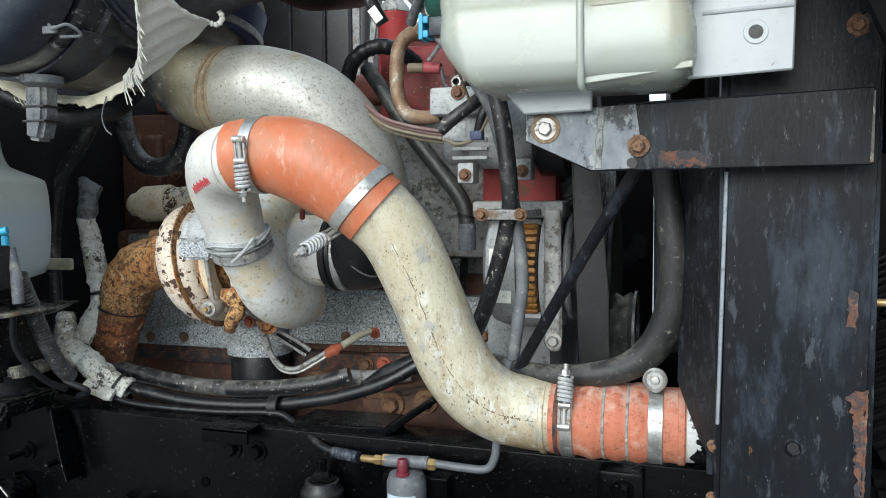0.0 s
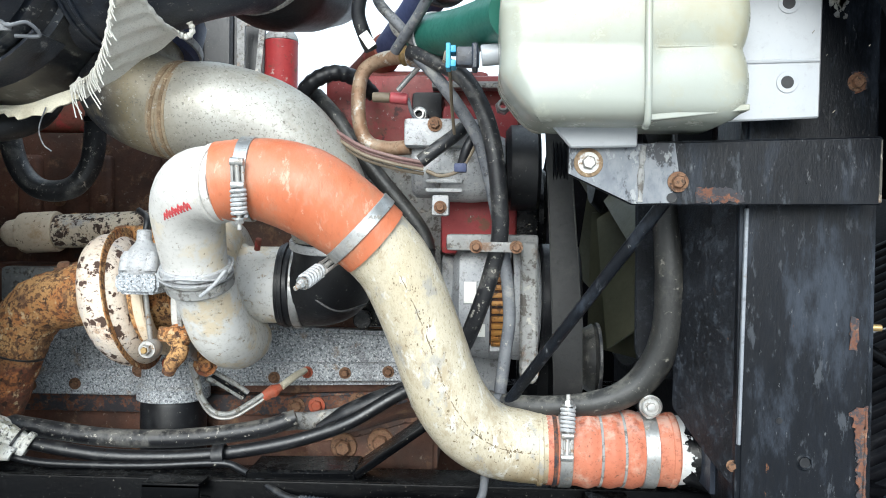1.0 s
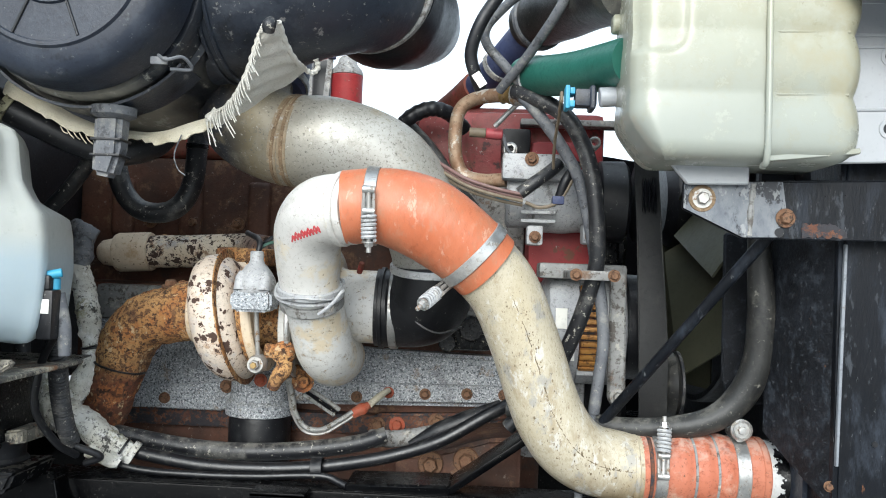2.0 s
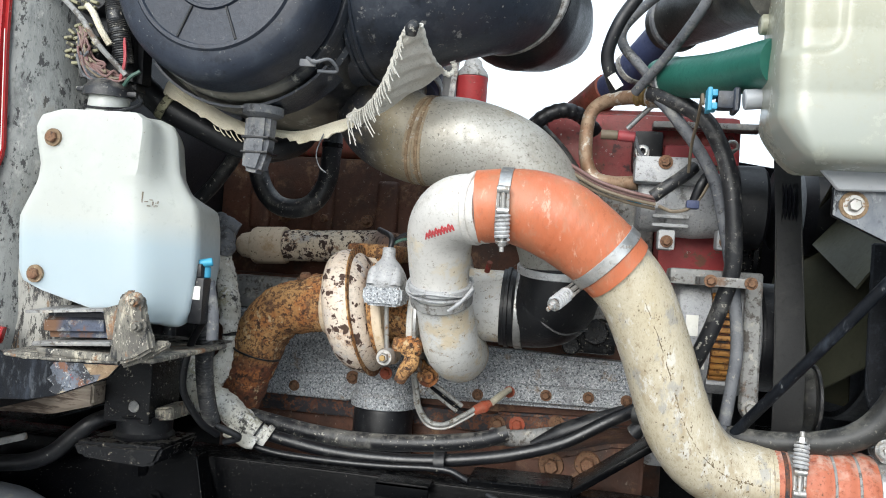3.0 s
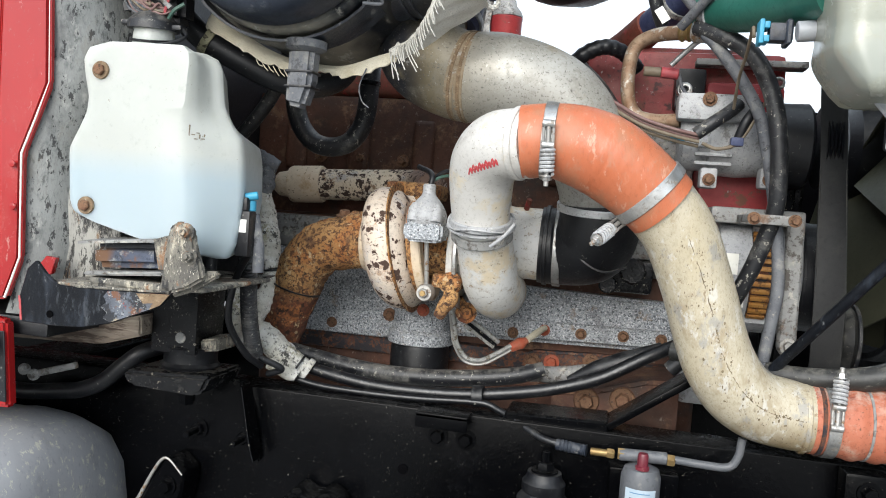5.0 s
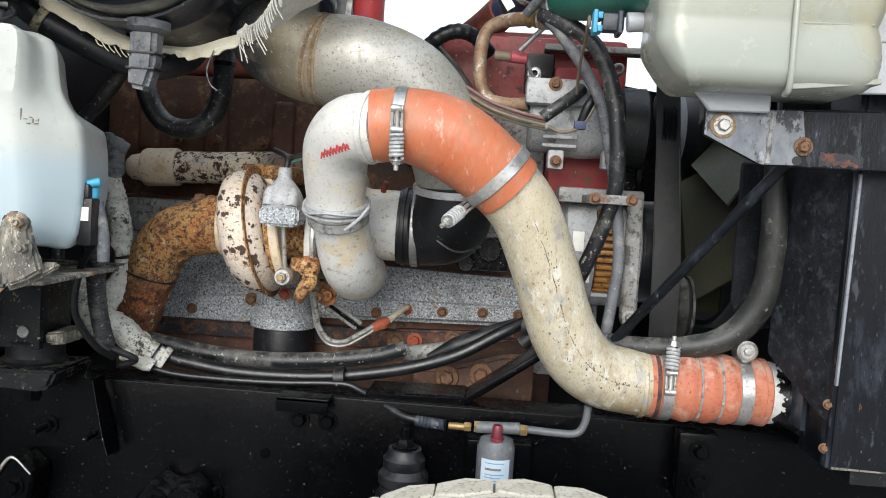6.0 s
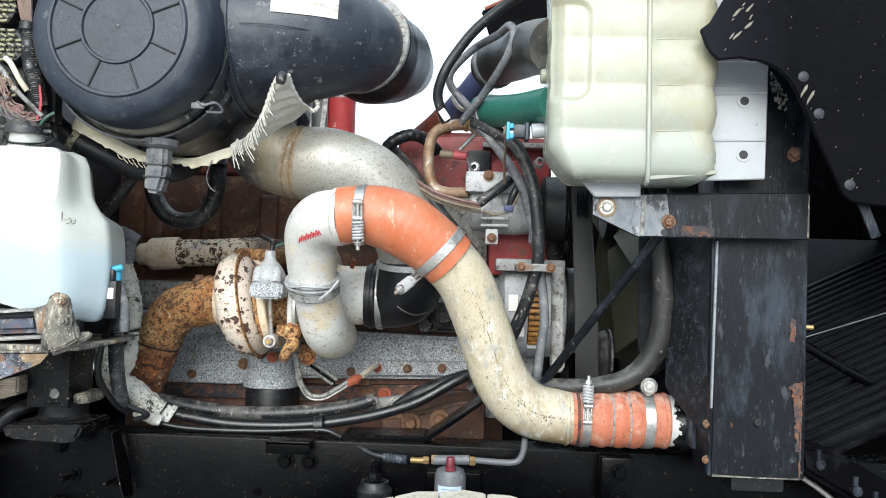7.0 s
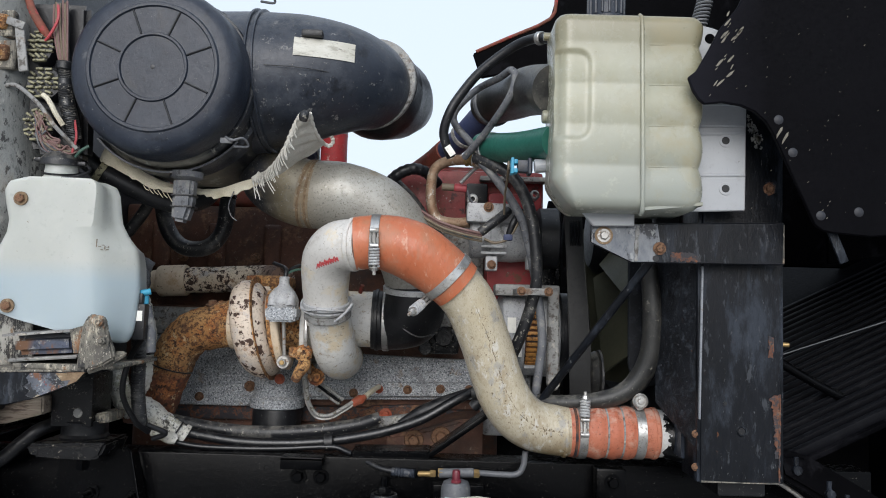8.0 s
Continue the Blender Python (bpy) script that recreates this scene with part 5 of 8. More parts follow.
def t_clamp(parent, center, axis, r, side, bolt_way, width=0.018, reach=0.0):
    """A bolted band clamp: T-bolt, trunnions and spring lie along bolt_way, off to one side of the band."""
    axis = Vector(axis).normalized()
    side = Vector(side).normalized()
    c = Vector(center)
    band = part("clamp_band", ring(c, axis, r, r + 0.0025, width, 48), "steel", parent)
    tang = Vector(bolt_way).normalized()
    at = c + side * (r + 0.007) + tang * reach
    part("trunnion", rod(at - tang * 0.026 - axis * 0.009, at - tang * 0.026 + axis * 0.009, 0.0055, 12), "steel", band)
    part("trunnion", rod(at + tang * 0.004 - axis * 0.009, at + tang * 0.004 + axis * 0.009, 0.0055, 12), "steel", band)
    for k in (-1, 1):
        a, b = at - tang * 0.026 + axis * 0.007 * k, at + tang * 0.004 + axis * 0.007 * k
        part("bridge_bar", rod(a, b, 0.0022, 8), "dull_steel", band)
    part("t_bolt", rod(at - tang * 0.03, at + tang * 0.062, 0.0035, 10), "dull_steel", band)
    pts = []
    for i in range(73):
        a = i / 72 * 2 * math.pi * 6
        pts.append(at + tang * (0.010 + 0.034 * i / 72) + axis * 0.0088 * math.cos(a) + side * 0.0088 * math.sin(a))
    part("spring", tube(pts, 0.0027, 6, 1), "dull_alu", band)
    part("nut", bolt(at + tang * 0.046, tang, 0.0065, 0.008), "steel", band)
    return band


# ---- charge air line: grey elbow, orange hose, cream pipe, red hump hose ----
gel = thing("grey_elbow", (-0.456, 0.95, 1.345), "grey cast elbow with a red paint scrawl above the turbocharger", "pipe")
elbow = part("elbow", tube([(-0.456, 0.975, 1.348), (-0.457, 0.955, 1.395), (-0.450, 0.921, 1.447), (-0.422, 0.886, 1.474), (-0.372, 0.867, 1.478)], [0.046, 0.050, 0.0535, 0.053, 0.052], 32, 8), "cast_alu", gel)
part("bead", ring((-0.389, 0.872, 1.478), (1, -0.30, 0), 0.05, 0.0555, 0.010, 40), "cast_alu", gel)
for k in range(9):
    x, z = -0.464 + 0.0052 * k, 1.432 + 0.0016 * k
    part("red_scrawl", tube([front_of(elbow, x, z - 0.005, 0.0002), front_of(elbow, x + 0.003, z + 0.007 * (0.6 + 0.4 * (k % 2)), 0.0002), front_of(elbow, x + 0.006, z - 0.003, 0.0002), front_of(elbow, x + 0.001, z + 0.003, 0.0002)], 0.0013, 6, 4), "red_mark", gel)

oh = thing("orange_hose", (-0.27, 0.85, 1.35), "bright orange silicone charge hose clamped at both ends", "hose")
OP = [(-0.386, 0.868, 1.480), (-0.342, 0.868, 1.484), (-0.307, 0.870, 1.480), (-0.272, 0.873, 1.469), (-0.246, 0.877, 1.455), (-0.205, 0.887, 1.426), (-0.176, 0.896, 1.400)]
part("hose", tube(OP, [0.0545, 0.0548, 0.0590, 0.0615, 0.0610, 0.0575, 0.0560], 40, 12, wave=lambda s: 1 + 0.0018 * math.sin(s * 980) + 0.002 * math.sin(s * 430 + 1)), "orange_hose", oh)
t_clamp(oh, (-0.346, 0.868, 1.4838), (1, 0.02, -0.03), 0.0553, (0.05, -1, -0.06), (0.02, 0.10, -1), reach=0.004)
t_clamp(oh, (-0.196, 0.890, 1.4185), (0.72, 0.16, -0.68), 0.0573, (-0.62, -0.10, -0.72), (-0.45, -0.75, -0.42), reach=0.012)

cp = thing("charge_pipe", (0.0, 0.94, 1.05), "cream painted steel charge pipe, chipped and oil stained", "pipe")
CP = [(-0.196, 0.893, 1.416), (-0.178, 0.900, 1.400), (-0.146, 0.911, 1.360), (-0.113, 0.925, 1.284), (-0.086, 0.936, 1.208), (-0.068, 0.942, 1.169), (-0.041, 0.951, 1.133), (-0.006, 0.960, 1.110), (0.036, 0.967, 1.101), (0.075, 0.970, 1.097), (0.10, 0.971, 1.097)]
cream = part("pipe", tube(CP, [0.0545, 0.0545, 0.0540, 0.0530, 0.0535, 0.0540, 0.0540, 0.0535, 0.0530, 0.0515, 0.0505], 40, 8), "cream_pipe", cp)
run, _ = smooth_path(CP[2:10], 24)
k = 2
while k < len(run) - 14:
    n = rng.randint(5, 13)
    seg = [front_of(cream, p.x + 0.006 + rng.uniform(-0.0008, 0.0008), p.z + 0.003, -0.0002) for p in run[k:k + n]]
    part("seam_mark", tube(seg, [rng.uniform(0.0003, 0.0009) for _ in seg], 5, 1), "seam_dirt", cream)
    k += n + rng.randint(0, 4)
for k in range(110):
    p = run[rng.randint(3, len(run) - 6)]
    near = k < 74
    q = rng.uniform(0.0005, 0.0013) if near else rng.uniform(0.0006, 0.0018)
    dx = rng.gauss(0.007, 0.006) if near else rng.uniform(-0.032, 0.02)
    c = Vector(front_of(cream, p.x + dx, p.z + 0.4 * dx, 0.0))
    part("chip", turned(lathe([(0, 0.0005), (q, 0.0003), (q * 1.1, -0.002), (0, -0.002)], (0, 0, 0), (0, -1, 0), 6), Matrix.Translation(c) @ Matrix.Diagonal((rng.uniform(0.5, 1.4), 1, rng.uniform(0.6, 2.2), 1))), "seam_dirt", cream)
part("bead", ring((0.060, 0.969, 1.097), (1, 0.02, 0), 0.049, 0.054, 0.008, 40), "cream_pipe", cp)

rh = thing("red_hump_hose", (0.16, 0.955, 1.04), "faded red silicone hump hose with three bulges and steel rings", "hose")


def hump(s):
    d = s - 0.012
    k = 1.0
    for c in (0.047, 0.081, 0.111):
        k += 0.085 * math.exp(-((d - c) / 0.0115) ** 2)
    return k


part("hose", tube([(0.070, 0.970, 1.097), (0.15, 0.972, 1.098), (0.258, 0.974, 1.098)], 0.0525, 44, 48, wave=hump), "red_hose", rh)
for x in (0.147, 0.180):
    part("hump_ring", ring((x, 0.972, 1.098), (1, 0.015, 0), 0.050, 0.0550, 0.0038, 44), "dirty_cast", rh)
part("end_band", ring((0.081, 0.970, 1.097), (1, 0.015, 0), 0.05, 0.0545, 0.006, 44), "rust", rh)
t_clamp(rh, (0.096, 0.9705, 1.097), (1, 0.015, 0), 0.0528, (0.0, -1, 0.30), (0.02, 0.10, 1), reach=0.012)
band = part("clamp_band", ring((0.2175, 0.973, 1.098), (1, 0.015, 0), 0.0527, 0.0552, 0.020, 48), "steel", rh)
part("clamp_screw", merge(rod((0.2175, 0.945, 1.158), (0.2175, 0.995, 1.158), 0.009, 16), lathe([(0, 0), (0.016, 0), (0.0165, 0.006), (0.014, 0.008), (0.013, 0.006), (0.011, 0.008), (0, 0.008)], (0.2165, 0.944, 1.169), (0, -1, 0), 24), lathe([(0, 0), (0.007, 0), (0.006, 0.004), (0, 0.005)], (0.2165, 0.936, 1.169), (0, -1, 0), 6)), "steel", band)
part("end_ring", ring((0.252, 0.974, 1.098), (1, 0.015, 0), 0.05, 0.0545, 0.010, 44), "red_hose", rh)

lp = thing("cooler_pipe", (0.30, 0.96, 1.04), "black painted cooler pipe with white peeled paint", "pipe")
part("pipe", tube([(0.24, 0.974, 1.098), (0.28, 0.973, 1.098), (0.32, 0.965, 1.092), (0.36, 0.945, 1.085)], [0.050, 0.050, 0.053, 0.058], 36, 8), "peeled_pipe", lp, "black pipe with white peeled paint")
# ---- coolant expansion tank ----
tank = thing("coolant_tank", (0.13, 0.80, 1.53), "milky yellowish plastic coolant tank with ribbed lobes and black cap", "coolant tank")


def lobed_body():
    """Rounded tank: five swelling lobes up its height, a raised seam, and a sunken field beside it."""
    bm = bmesh.new()
    nz = 90
    x0, x1, y0, y1, z0, z1 = -0.012, 0.266, 0.672, 0.825, 1.540, 1.906
    rc = 0.030

    def outline():
        pts = []
        for k in range(49):
            pts.append((x0 + rc + (x1 - x0 - 2 * rc) * k / 48, y0, 0.0, -1.0))
        corners = ((x1 - rc, y0 + rc, -90), (x1 - rc, y1 - rc, 0), (x0 + rc, y1 - rc, 90), (x0 + rc, y0 + rc, 180))
        for cx, cy, a0 in corners:
            for k in range(1, 9):
                a = radians(a0 + 90 * k / 9)
                pts.append((cx + rc * math.cos(a), cy + rc * math.sin(a), math.cos(a), math.sin(a)))
        return pts

    def step(v, a, b):
        t = max(0.0, min(1.0, (v - a) / (b - a)))
        return t * t * (3 - 2 * t)

    base = outline()
    rings = []
    for i in range(nz + 1):
        z = z0 + (z1 - z0) * i / nz
        edge = min(z - z0, z1 - z)
        inset = 0.0 if edge > 0.022 else 0.022 - math.sqrt(max(0.0, 0.022 ** 2 - (0.022 - edge) ** 2))
        dip = (1 - abs(math.sin(math.pi * (z - 1.545) / 0.0755)) ** 0.8)
        row = []
        for x, y, nx, ny in base:
            right = step(x, 0.152, 0.165)
            push = inset + dip * (0.0020 + 0.0030 * right)
            if nx > 0.3:
                push += dip * 0.0032 * nx
            if ny < -0.5:
                rx, rz = max(0.0, x - 0.030), max(0.0, abs(z - 1.750) - 0.058)
                push += 0.0045 * (1 - step(math.hypot(rx, rz), 0.018, 0.027))
            xx, yy = x - nx * push, y - ny * push
            if inset and abs(nx) < 0.3:
                xx = (x0 + x1) / 2 + (x - (x0 + x1) / 2) * (1 - inset / ((x1 - x0) / 2))
            cut = step(1.60 - z, 0.0, 0.06) * 0.030 * step(0.05 - x, 0.0, 0.07)
            row.append(bm.verts.new((xx + cut, yy, z)))
        rings.append(row)
    ns = len(base)
    for a, b in zip(rings, rings[1:]):
        for j in range(ns):
            bm.faces.new((a[j], a[(j + 1) % ns], b[(j + 1) % ns], b[j]))
    bm.faces.new(rings[0])
    bm.faces.new(rings[-1])
    return bm


part("body", lobed_body(), "tank_plastic", tank)
part("seam", tube([(0.151, 0.690, 1.534), (0.150, 0.671, 1.56), (0.148, 0.671, 1.75), (0.146, 0.672, 1.88), (0.146, 0.69, 1.906)], 0.004, 10), "tank_plastic", tank)
for k in range(4):
    z = 1.6205 + 0.0755 * k
    part("lobe_line", tube([(0.154, 0.6770, z - 0.001), (0.20, 0.6780, z), (0.245, 0.6790, z + 0.001)], 0.0020, 8, 4), "tank_plastic", tank)
part("side_flange", prism([(0.255, 1.548), (0.362, 1.553), (0.364, 1.755), (0.255, 1.755)], 0.742, 0.748, 0.002), "flange_plastic", tank)
part("upper_flange", prism([(0.255, 1.755), (0.335, 1.755), (0.322, 1.900), (0.300, 1.908), (0.270, 1.915), (0.255, 1.912)], 0.750, 0.756, 0.002), "flange_plastic", tank)
part("flange_hole", lathe([(0, 0), (0.010, 0), (0.009, 0.001), (0, 0.001)], (0.296, 0.7495, 1.886), (0, -1, 0), 14), "hood_inner", tank)
for z in (1.62, 1.70, 1.715):
    part("flange_rib", tube([(0.27, 0.742, z - 0.003), (0.36, 0.7415, z)], 0.0025, 8, 3), "flange_plastic", tank)
part("foot_flange", prism([(0.050, 1.545), (0.075, 1.516), (0.153, 1.518), (0.153, 1.548)], 0.742, 0.749, 0.002), "flange_plastic", tank)
part("bottom_lip", prism([(0.153, 1.540), (0.262, 1.552), (0.262, 1.559), (0.153, 1.547)], 0.680, 0.745, 0.001), "tank_plastic", tank)
for z in (1.594, 1.686):
    part("flange_hole", lathe([(0, 0), (0.0075, 0), (0.0075, 0.001), (0, 0.001)], (0.324, 0.7415, z), (0, -1, 0), 18), "rubber", tank)
    part("hole_rim", ring((0.324, 0.742, z), (0, 1, 0), 0.0075, 0.0125, 0.003, 24), "flange_plastic", tank)
part("neck", rod((0.098, 0.765, 1.895), (0.098, 0.765, 1.922), 0.033, 28), "tank_plastic", tank)
cap = part("cap", merge(lathe([(0, 0.05), (0.03, 0.05), (0.034, 0.045), (0.035, 0.008), (0.038, 0.005), (0.038, 0), (0, 0)], (0.098, 0.765, 1.918), (0, 0, 1), 36)), "black_plastic", tank, "ribbed black screw cap")
for i in range(16):
    a = 2 * math.pi * i / 16
    part("cap_rib", rod((0.098 + 0.0345 * math.cos(a), 0.765 + 0.0345 * math.sin(a), 1.927), (0.098 + 0.0345 * math.cos(a), 0.765 + 0.0345 * math.sin(a), 1.962), 0.003, 6), "black_plastic", cap)
for z, r in ((1.895, 0.008), (1.80, 0.013), (1.735, 0.014)):
    part("hose_spigot", rod((-0.020, 0.79, z), (-0.005, 0.79, z), r, 16), "tank_plastic", tank)
sens = part("level_sensor", merge(rod((-0.032, 0.80, 1.637), (0.0, 0.80, 1.640), 0.0135, 20, 0.1), rod((-0.004, 0.80, 1.640), (0.002, 0.80, 1.640), 0.016, 20)), "flange_plastic", tank, "grey level sensor")
part("sensor_lead", tube([(-0.080, 0.83, 1.636), (-0.078, 0.86, 1.655), (-0.075, 0.92, 1.632), (-0.075, 0.98, 1.605), (-0.072, 1.03, 1.567)], 0.0025, 6), "wire_tan", sens)
part("sensor_plug", merge(box(-0.064, -0.034, 0.808, 0.832, 1.627, 1.651, 0.003, 2), box(-0.044, -0.036, 0.803, 0.836, 1.622, 1.655, 0.002, 1)), "black_plastic", sens)
part("lock_tab", merge(box(-0.077, -0.071, 0.806, 0.834, 1.623, 1.655, 0.0015), box(-0.071, -0.064, 0.806, 0.834, 1.625, 1.634, 0.0015), box(-0.071, -0.064, 0.806, 0.834, 1.643, 1.652, 0.0015)), "blue_plastic", sens)

# hoses between tank, engine and hood
h = thing("green_hose", (-0.06, 1.0, 1.68), "dark green silicone coolant hose with a bright clamp", "hose")
part("hose", tube([(-0.125, 1.05, 1.724), (-0.109, 1.02, 1.717), (-0.055, 0.905, 1.695), (0.006, 0.765, 1.680)], [0.031, 0.032, 0.0325, 0.0325], 28), "green_hose", h)
part("clamp", ring((-0.109, 1.022, 1.7175), (0.40, -0.90, -0.20), 0.031, 0.0345, 0.024, 32), "aluminium", h)
h = thing("grey_upper_hose", (-0.08, 1.1, 1.80), "fat weathered grey coolant hose above the green one", "hose")
part("hose", tube([(-0.112, 1.14, 1.838), (-0.085, 1.09, 1.842), (-0.055, 1.03, 1.838), (-0.025, 0.92, 1.822), (0.006, 0.775, 1.785)], [0.046, 0.052, 0.053, 0.053, 0.050], 28), "pale_rubber", h)
part("end_cuff", ring((-0.098, 1.115, 1.840), (-0.45, 0.86, 0.0), 0.045, 0.0535, 0.012, 40), "grey_hose", h)
h = thing("blue_hose", (-0.2, 1.27, 1.75), "dark blue coolant hose running down to the engine", "hose")
part("hose", tube([(-0.100, 1.12, 1.836), (-0.152, 1.20, 1.793), (-0.193, 1.27, 1.764), (-0.225, 1.32, 1.745)], [0.034, 0.031, 0.030, 0.030], 20), "deep_blue", h)
part("wrap", tube([(-0.205, 1.285, 1.757), (-0.244, 1.35, 1.733), (-0.310, 1.45, 1.70)], [0.033, 0.034, 0.036], 18), "rusty_red", h)
part("clamp", ring((-0.165, 1.222, 1.783), (-0.5, 0.75, -0.4), 0.0305, 0.034, 0.012, 32), "dirty_cast", h)
h = thing("black_vent_hose", (-0.1, 0.9, 1.7), "thin black vent hose looping up to the tank", "hose")
part("hose", tube([(-0.196, 0.98, 1.685), (-0.205, 0.97, 1.705), (-0.213, 0.96, 1.736), (-0.202, 0.95, 1.775), (-0.181, 0.95, 1.813), (-0.137, 0.94, 1.866), (-0.073, 0.92, 1.913), (-0.030, 0.88, 1.921), (0.002, 0.83, 1.905)], 0.0105, 12), "rubber", h)
part("end_clamp", ring((-0.018, 0.861, 1.916), (0.6, -0.8, -0.2), 0.0105, 0.014, 0.012, 20), "steel", h)
h = thing("grey_vent_hose", (-0.1, 0.95, 1.7), "thin grey hose bent over in a tight loop", "hose")
part("hose", tube([(-0.165, 1.02, 1.692), (-0.150, 1.0, 1.708), (-0.119, 0.96, 1.741), (-0.079, 0.90, 1.795), (-0.066, 0.888, 1.837), (-0.074, 0.90, 1.859), (-0.094, 0.95, 1.857), (-0.134, 1.0, 1.848), (-0.162, 1.0, 1.824), (-0.190, 1.0, 1.790), (-0.188, 1.0, 1.762), (-0.158, 1.0, 1.728), (-0.12, 1.02, 1.69)], 0.0080, 12), "grey_hose", h)
part("paper_tag", turned(box(-0.012, 0.012, -0.001, 0.001, -0.007, 0.007, 0.0004), Matrix.Translation((-0.198, 0.955, 1.694)) @ Matrix.Rotation(radians(55), 4, 'Y')), "label", h)

h = thing("rusty_steel_line", (-0.2, 1.12, 1.55), "rusted steel refrigerant line bent in a loop", "pipe")
part("line", tube([(-0.105, 1.05, 1.688), (-0.150, 1.10, 1.702), (-0.205, 1.14, 1.703), (-0.236, 1.15, 1.678), (-0.240, 1.15, 1.61), (-0.225, 1.15, 1.568), (-0.19, 1.14, 1.556), (-0.145, 1.12, 1.556)], 0.0125, 14), "rust_tube", h)
part("fitting", tube([(-0.160, 1.10, 1.703), (-0.13, 1.085, 1.700), (-0.105, 1.055, 1.69)], 0.0155, 12, 8, wave=lambda s: 1 + 0.14 * math.sin(s * 500)), "brass", h)

h = thing("refrigerant_hose", (0.0, 1.0, 1.17), "thick scuffed black hose running down past the compressor", "hose")
part("hose", tube([(-0.140, 1.02, 1.692), (-0.096, 0.99, 1.670), (-0.057, 0.985, 1.644), (-0.033, 0.985, 1.607), (-0.018, 0.985, 1.568), (-0.008, 0.985, 1.520), (-0.001, 0.99, 1.45), (-0.001, 1.0, 1.405), (-0.012, 1.01, 1.355), (-0.027, 1.02, 1.305), (-0.050, 1.04, 1.245), (-0.085, 1.06, 1.18), (-0.13, 1.07, 1.13)], 0.0132, 16), "dusty_rubber", h)
part("crimp_collar", tube([(-0.140, 1.04, 1.690), (-0.125, 1.03, 1.688), (-0.112, 1.02, 1.684)], 0.0185, 16), "dull_steel", h, "steel crimp collar")
h = thing("loom_hose", (0.0, 1.0, 1.16), "dusty black loom sleeve along the compressor", "hose")
part("hose", tube([(-0.128, 1.01, 1.680), (-0.112, 1.005, 1.664), (-0.087, 1.005, 1.634), (-0.064, 1.006, 1.604), (-0.035, 1.01, 1.556), (-0.018, 1.012, 1.50), (-0.004, 1.012, 1.438), (0.007, 1.012, 1.377), (0.014, 1.01, 1.324), (0.016, 1.008, 1.28), (0.011, 1.005, 1.236), (0.003, 1.0, 1.172)], 0.0098, 12), "grey_hose", h)

h = thing("strap_clamp", (-0.02, 1.07, 1.39), "steel strap holding the hoses between two bolts", "clamp")
part("strap", merge(box(-0.044, 0.030, 0.966, 0.971, 1.386, 1.401, 0.002), box(-0.044, -0.038, 0.971, 1.086, 1.388, 1.400, 0.002), box(0.024, 0.030, 0.971, 1.086, 1.388, 1.400, 0.002)), "dirty_cast", h)
part("hose_band", ring((-0.0015, 1.001, 1.393), (0.1, 0, 1), 0.0135, 0.016, 0.014, 24), "dirty_cast", h)
for x in (-0.036, 0.023):
    part("bolt", bolt((x, 0.965, 1.394), (0, -1, 0), 0.0065, 0.009), "bolt_rust", h)

# ---- refrigerant compressor ----
ac = thing("refrigerant_compressor", (-0.07, 1.13, 1.44), "grey cast refrigerant compressor with finned body and black pulley", "compressor")
AY, AZ = 1.15, 1.525
part("body", lathe([(0, 0), (0.045, 0), (0.052, 0.006), (0.052, 0.045), (0.058, 0.05), (0.060, 0.10), (0.056, 0.14), (0.05, 0.155), (0, 0.155)], (-0.145, AY, AZ), (1, 0, 0), 40), "dull_alu", ac)
part("manifold_block", box(-0.155, -0.035, 1.075, 1.14, 1.553, 1.598, 0.006, 2), "dull_alu", ac)
for z in (1.48, 1.495, 1.51):
    part("fin", box(-0.12, -0.06, 1.088, 1.10, z, z + 0.006, 0.002), "dull_alu", ac)
for x, z in ((-0.095, 1.455), (0.0, 1.46)):
    part("foot", box(x - 0.014, x + 0.014, 1.08, 1.12, z - 0.014, z + 0.02, 0.005, 2), "dull_alu", ac)
    part("bolt", bolt((x, 1.079, z), (0, -1, 0), 0.007, 0.008), "bolt_rust", ac)
part("bolt", bolt((-0.105, 1.074, 1.588), (0, -1, 0), 0.008, 0.008), "bolt_rust", ac)
part("port_nut", merge(ring((-0.139, 1.195, 1.620), (0, 1, 0), 0.007, 0.014, 0.02, 24), ring((-0.139, 1.19, 1.620), (0, 1, 0), 0.006, 0.010, 0.03, 24)), "steel", ac, "bright open port nut")
part("port_core", lathe([(0, 0), (0.0072, 0), (0, 0.001)], (-0.139, 1.188, 1.620), (0, -1, 0), 16), "rubber", ac)
part("clutch", lathe([(0, 0), (0.062, 0), (0.072, 0.008), (0.073, 0.05), (0.066, 0.056), (0, 0.056)], (0.012, AY, AZ), (1, 0, 0), 48), "rubber", ac)
part("pulley", lathe([(0, 0)] + [(0.070 - 0.005 * (k % 2), 0.003 * k) for k in range(9)] + [(0, 0.026)], (0.086, AY, AZ), (1, 0, 0), 48), "rubber", ac)
part("second_nut", merge(ring((0.005, 1.125, 1.624), (0, 1, 0), 0.006, 0.013, 0.02, 6), ring((0.005, 1.115, 1.624), (0, 1, 0), 0.006, 0.010, 0.03, 20)), "steel", ac)

# wiring round the compressor
w = thing("sensor_wiring", (-0.1, 1.05, 1.5), "loose sensor wires with blue plugs beside the compressor", "wires")
for k, (dy, dz, m) in enumerate(((0, 0, "wire_tan"), (0.006, 0.006, "wire_pink"), (0.01, -0.006, "wire_tan"), (0.0, 0.011, "wire_pink"))):
    part("wire", tube([(-0.265, 1.06 + dy, 1.565 + dz), (-0.215, 1.03 + dy, 1.535 + dz), (-0.165, 1.03 + dy, 1.52 + dz), (-0.12, 1.035 + dy, 1.512 + dz)], 0.003, 8), m, w)
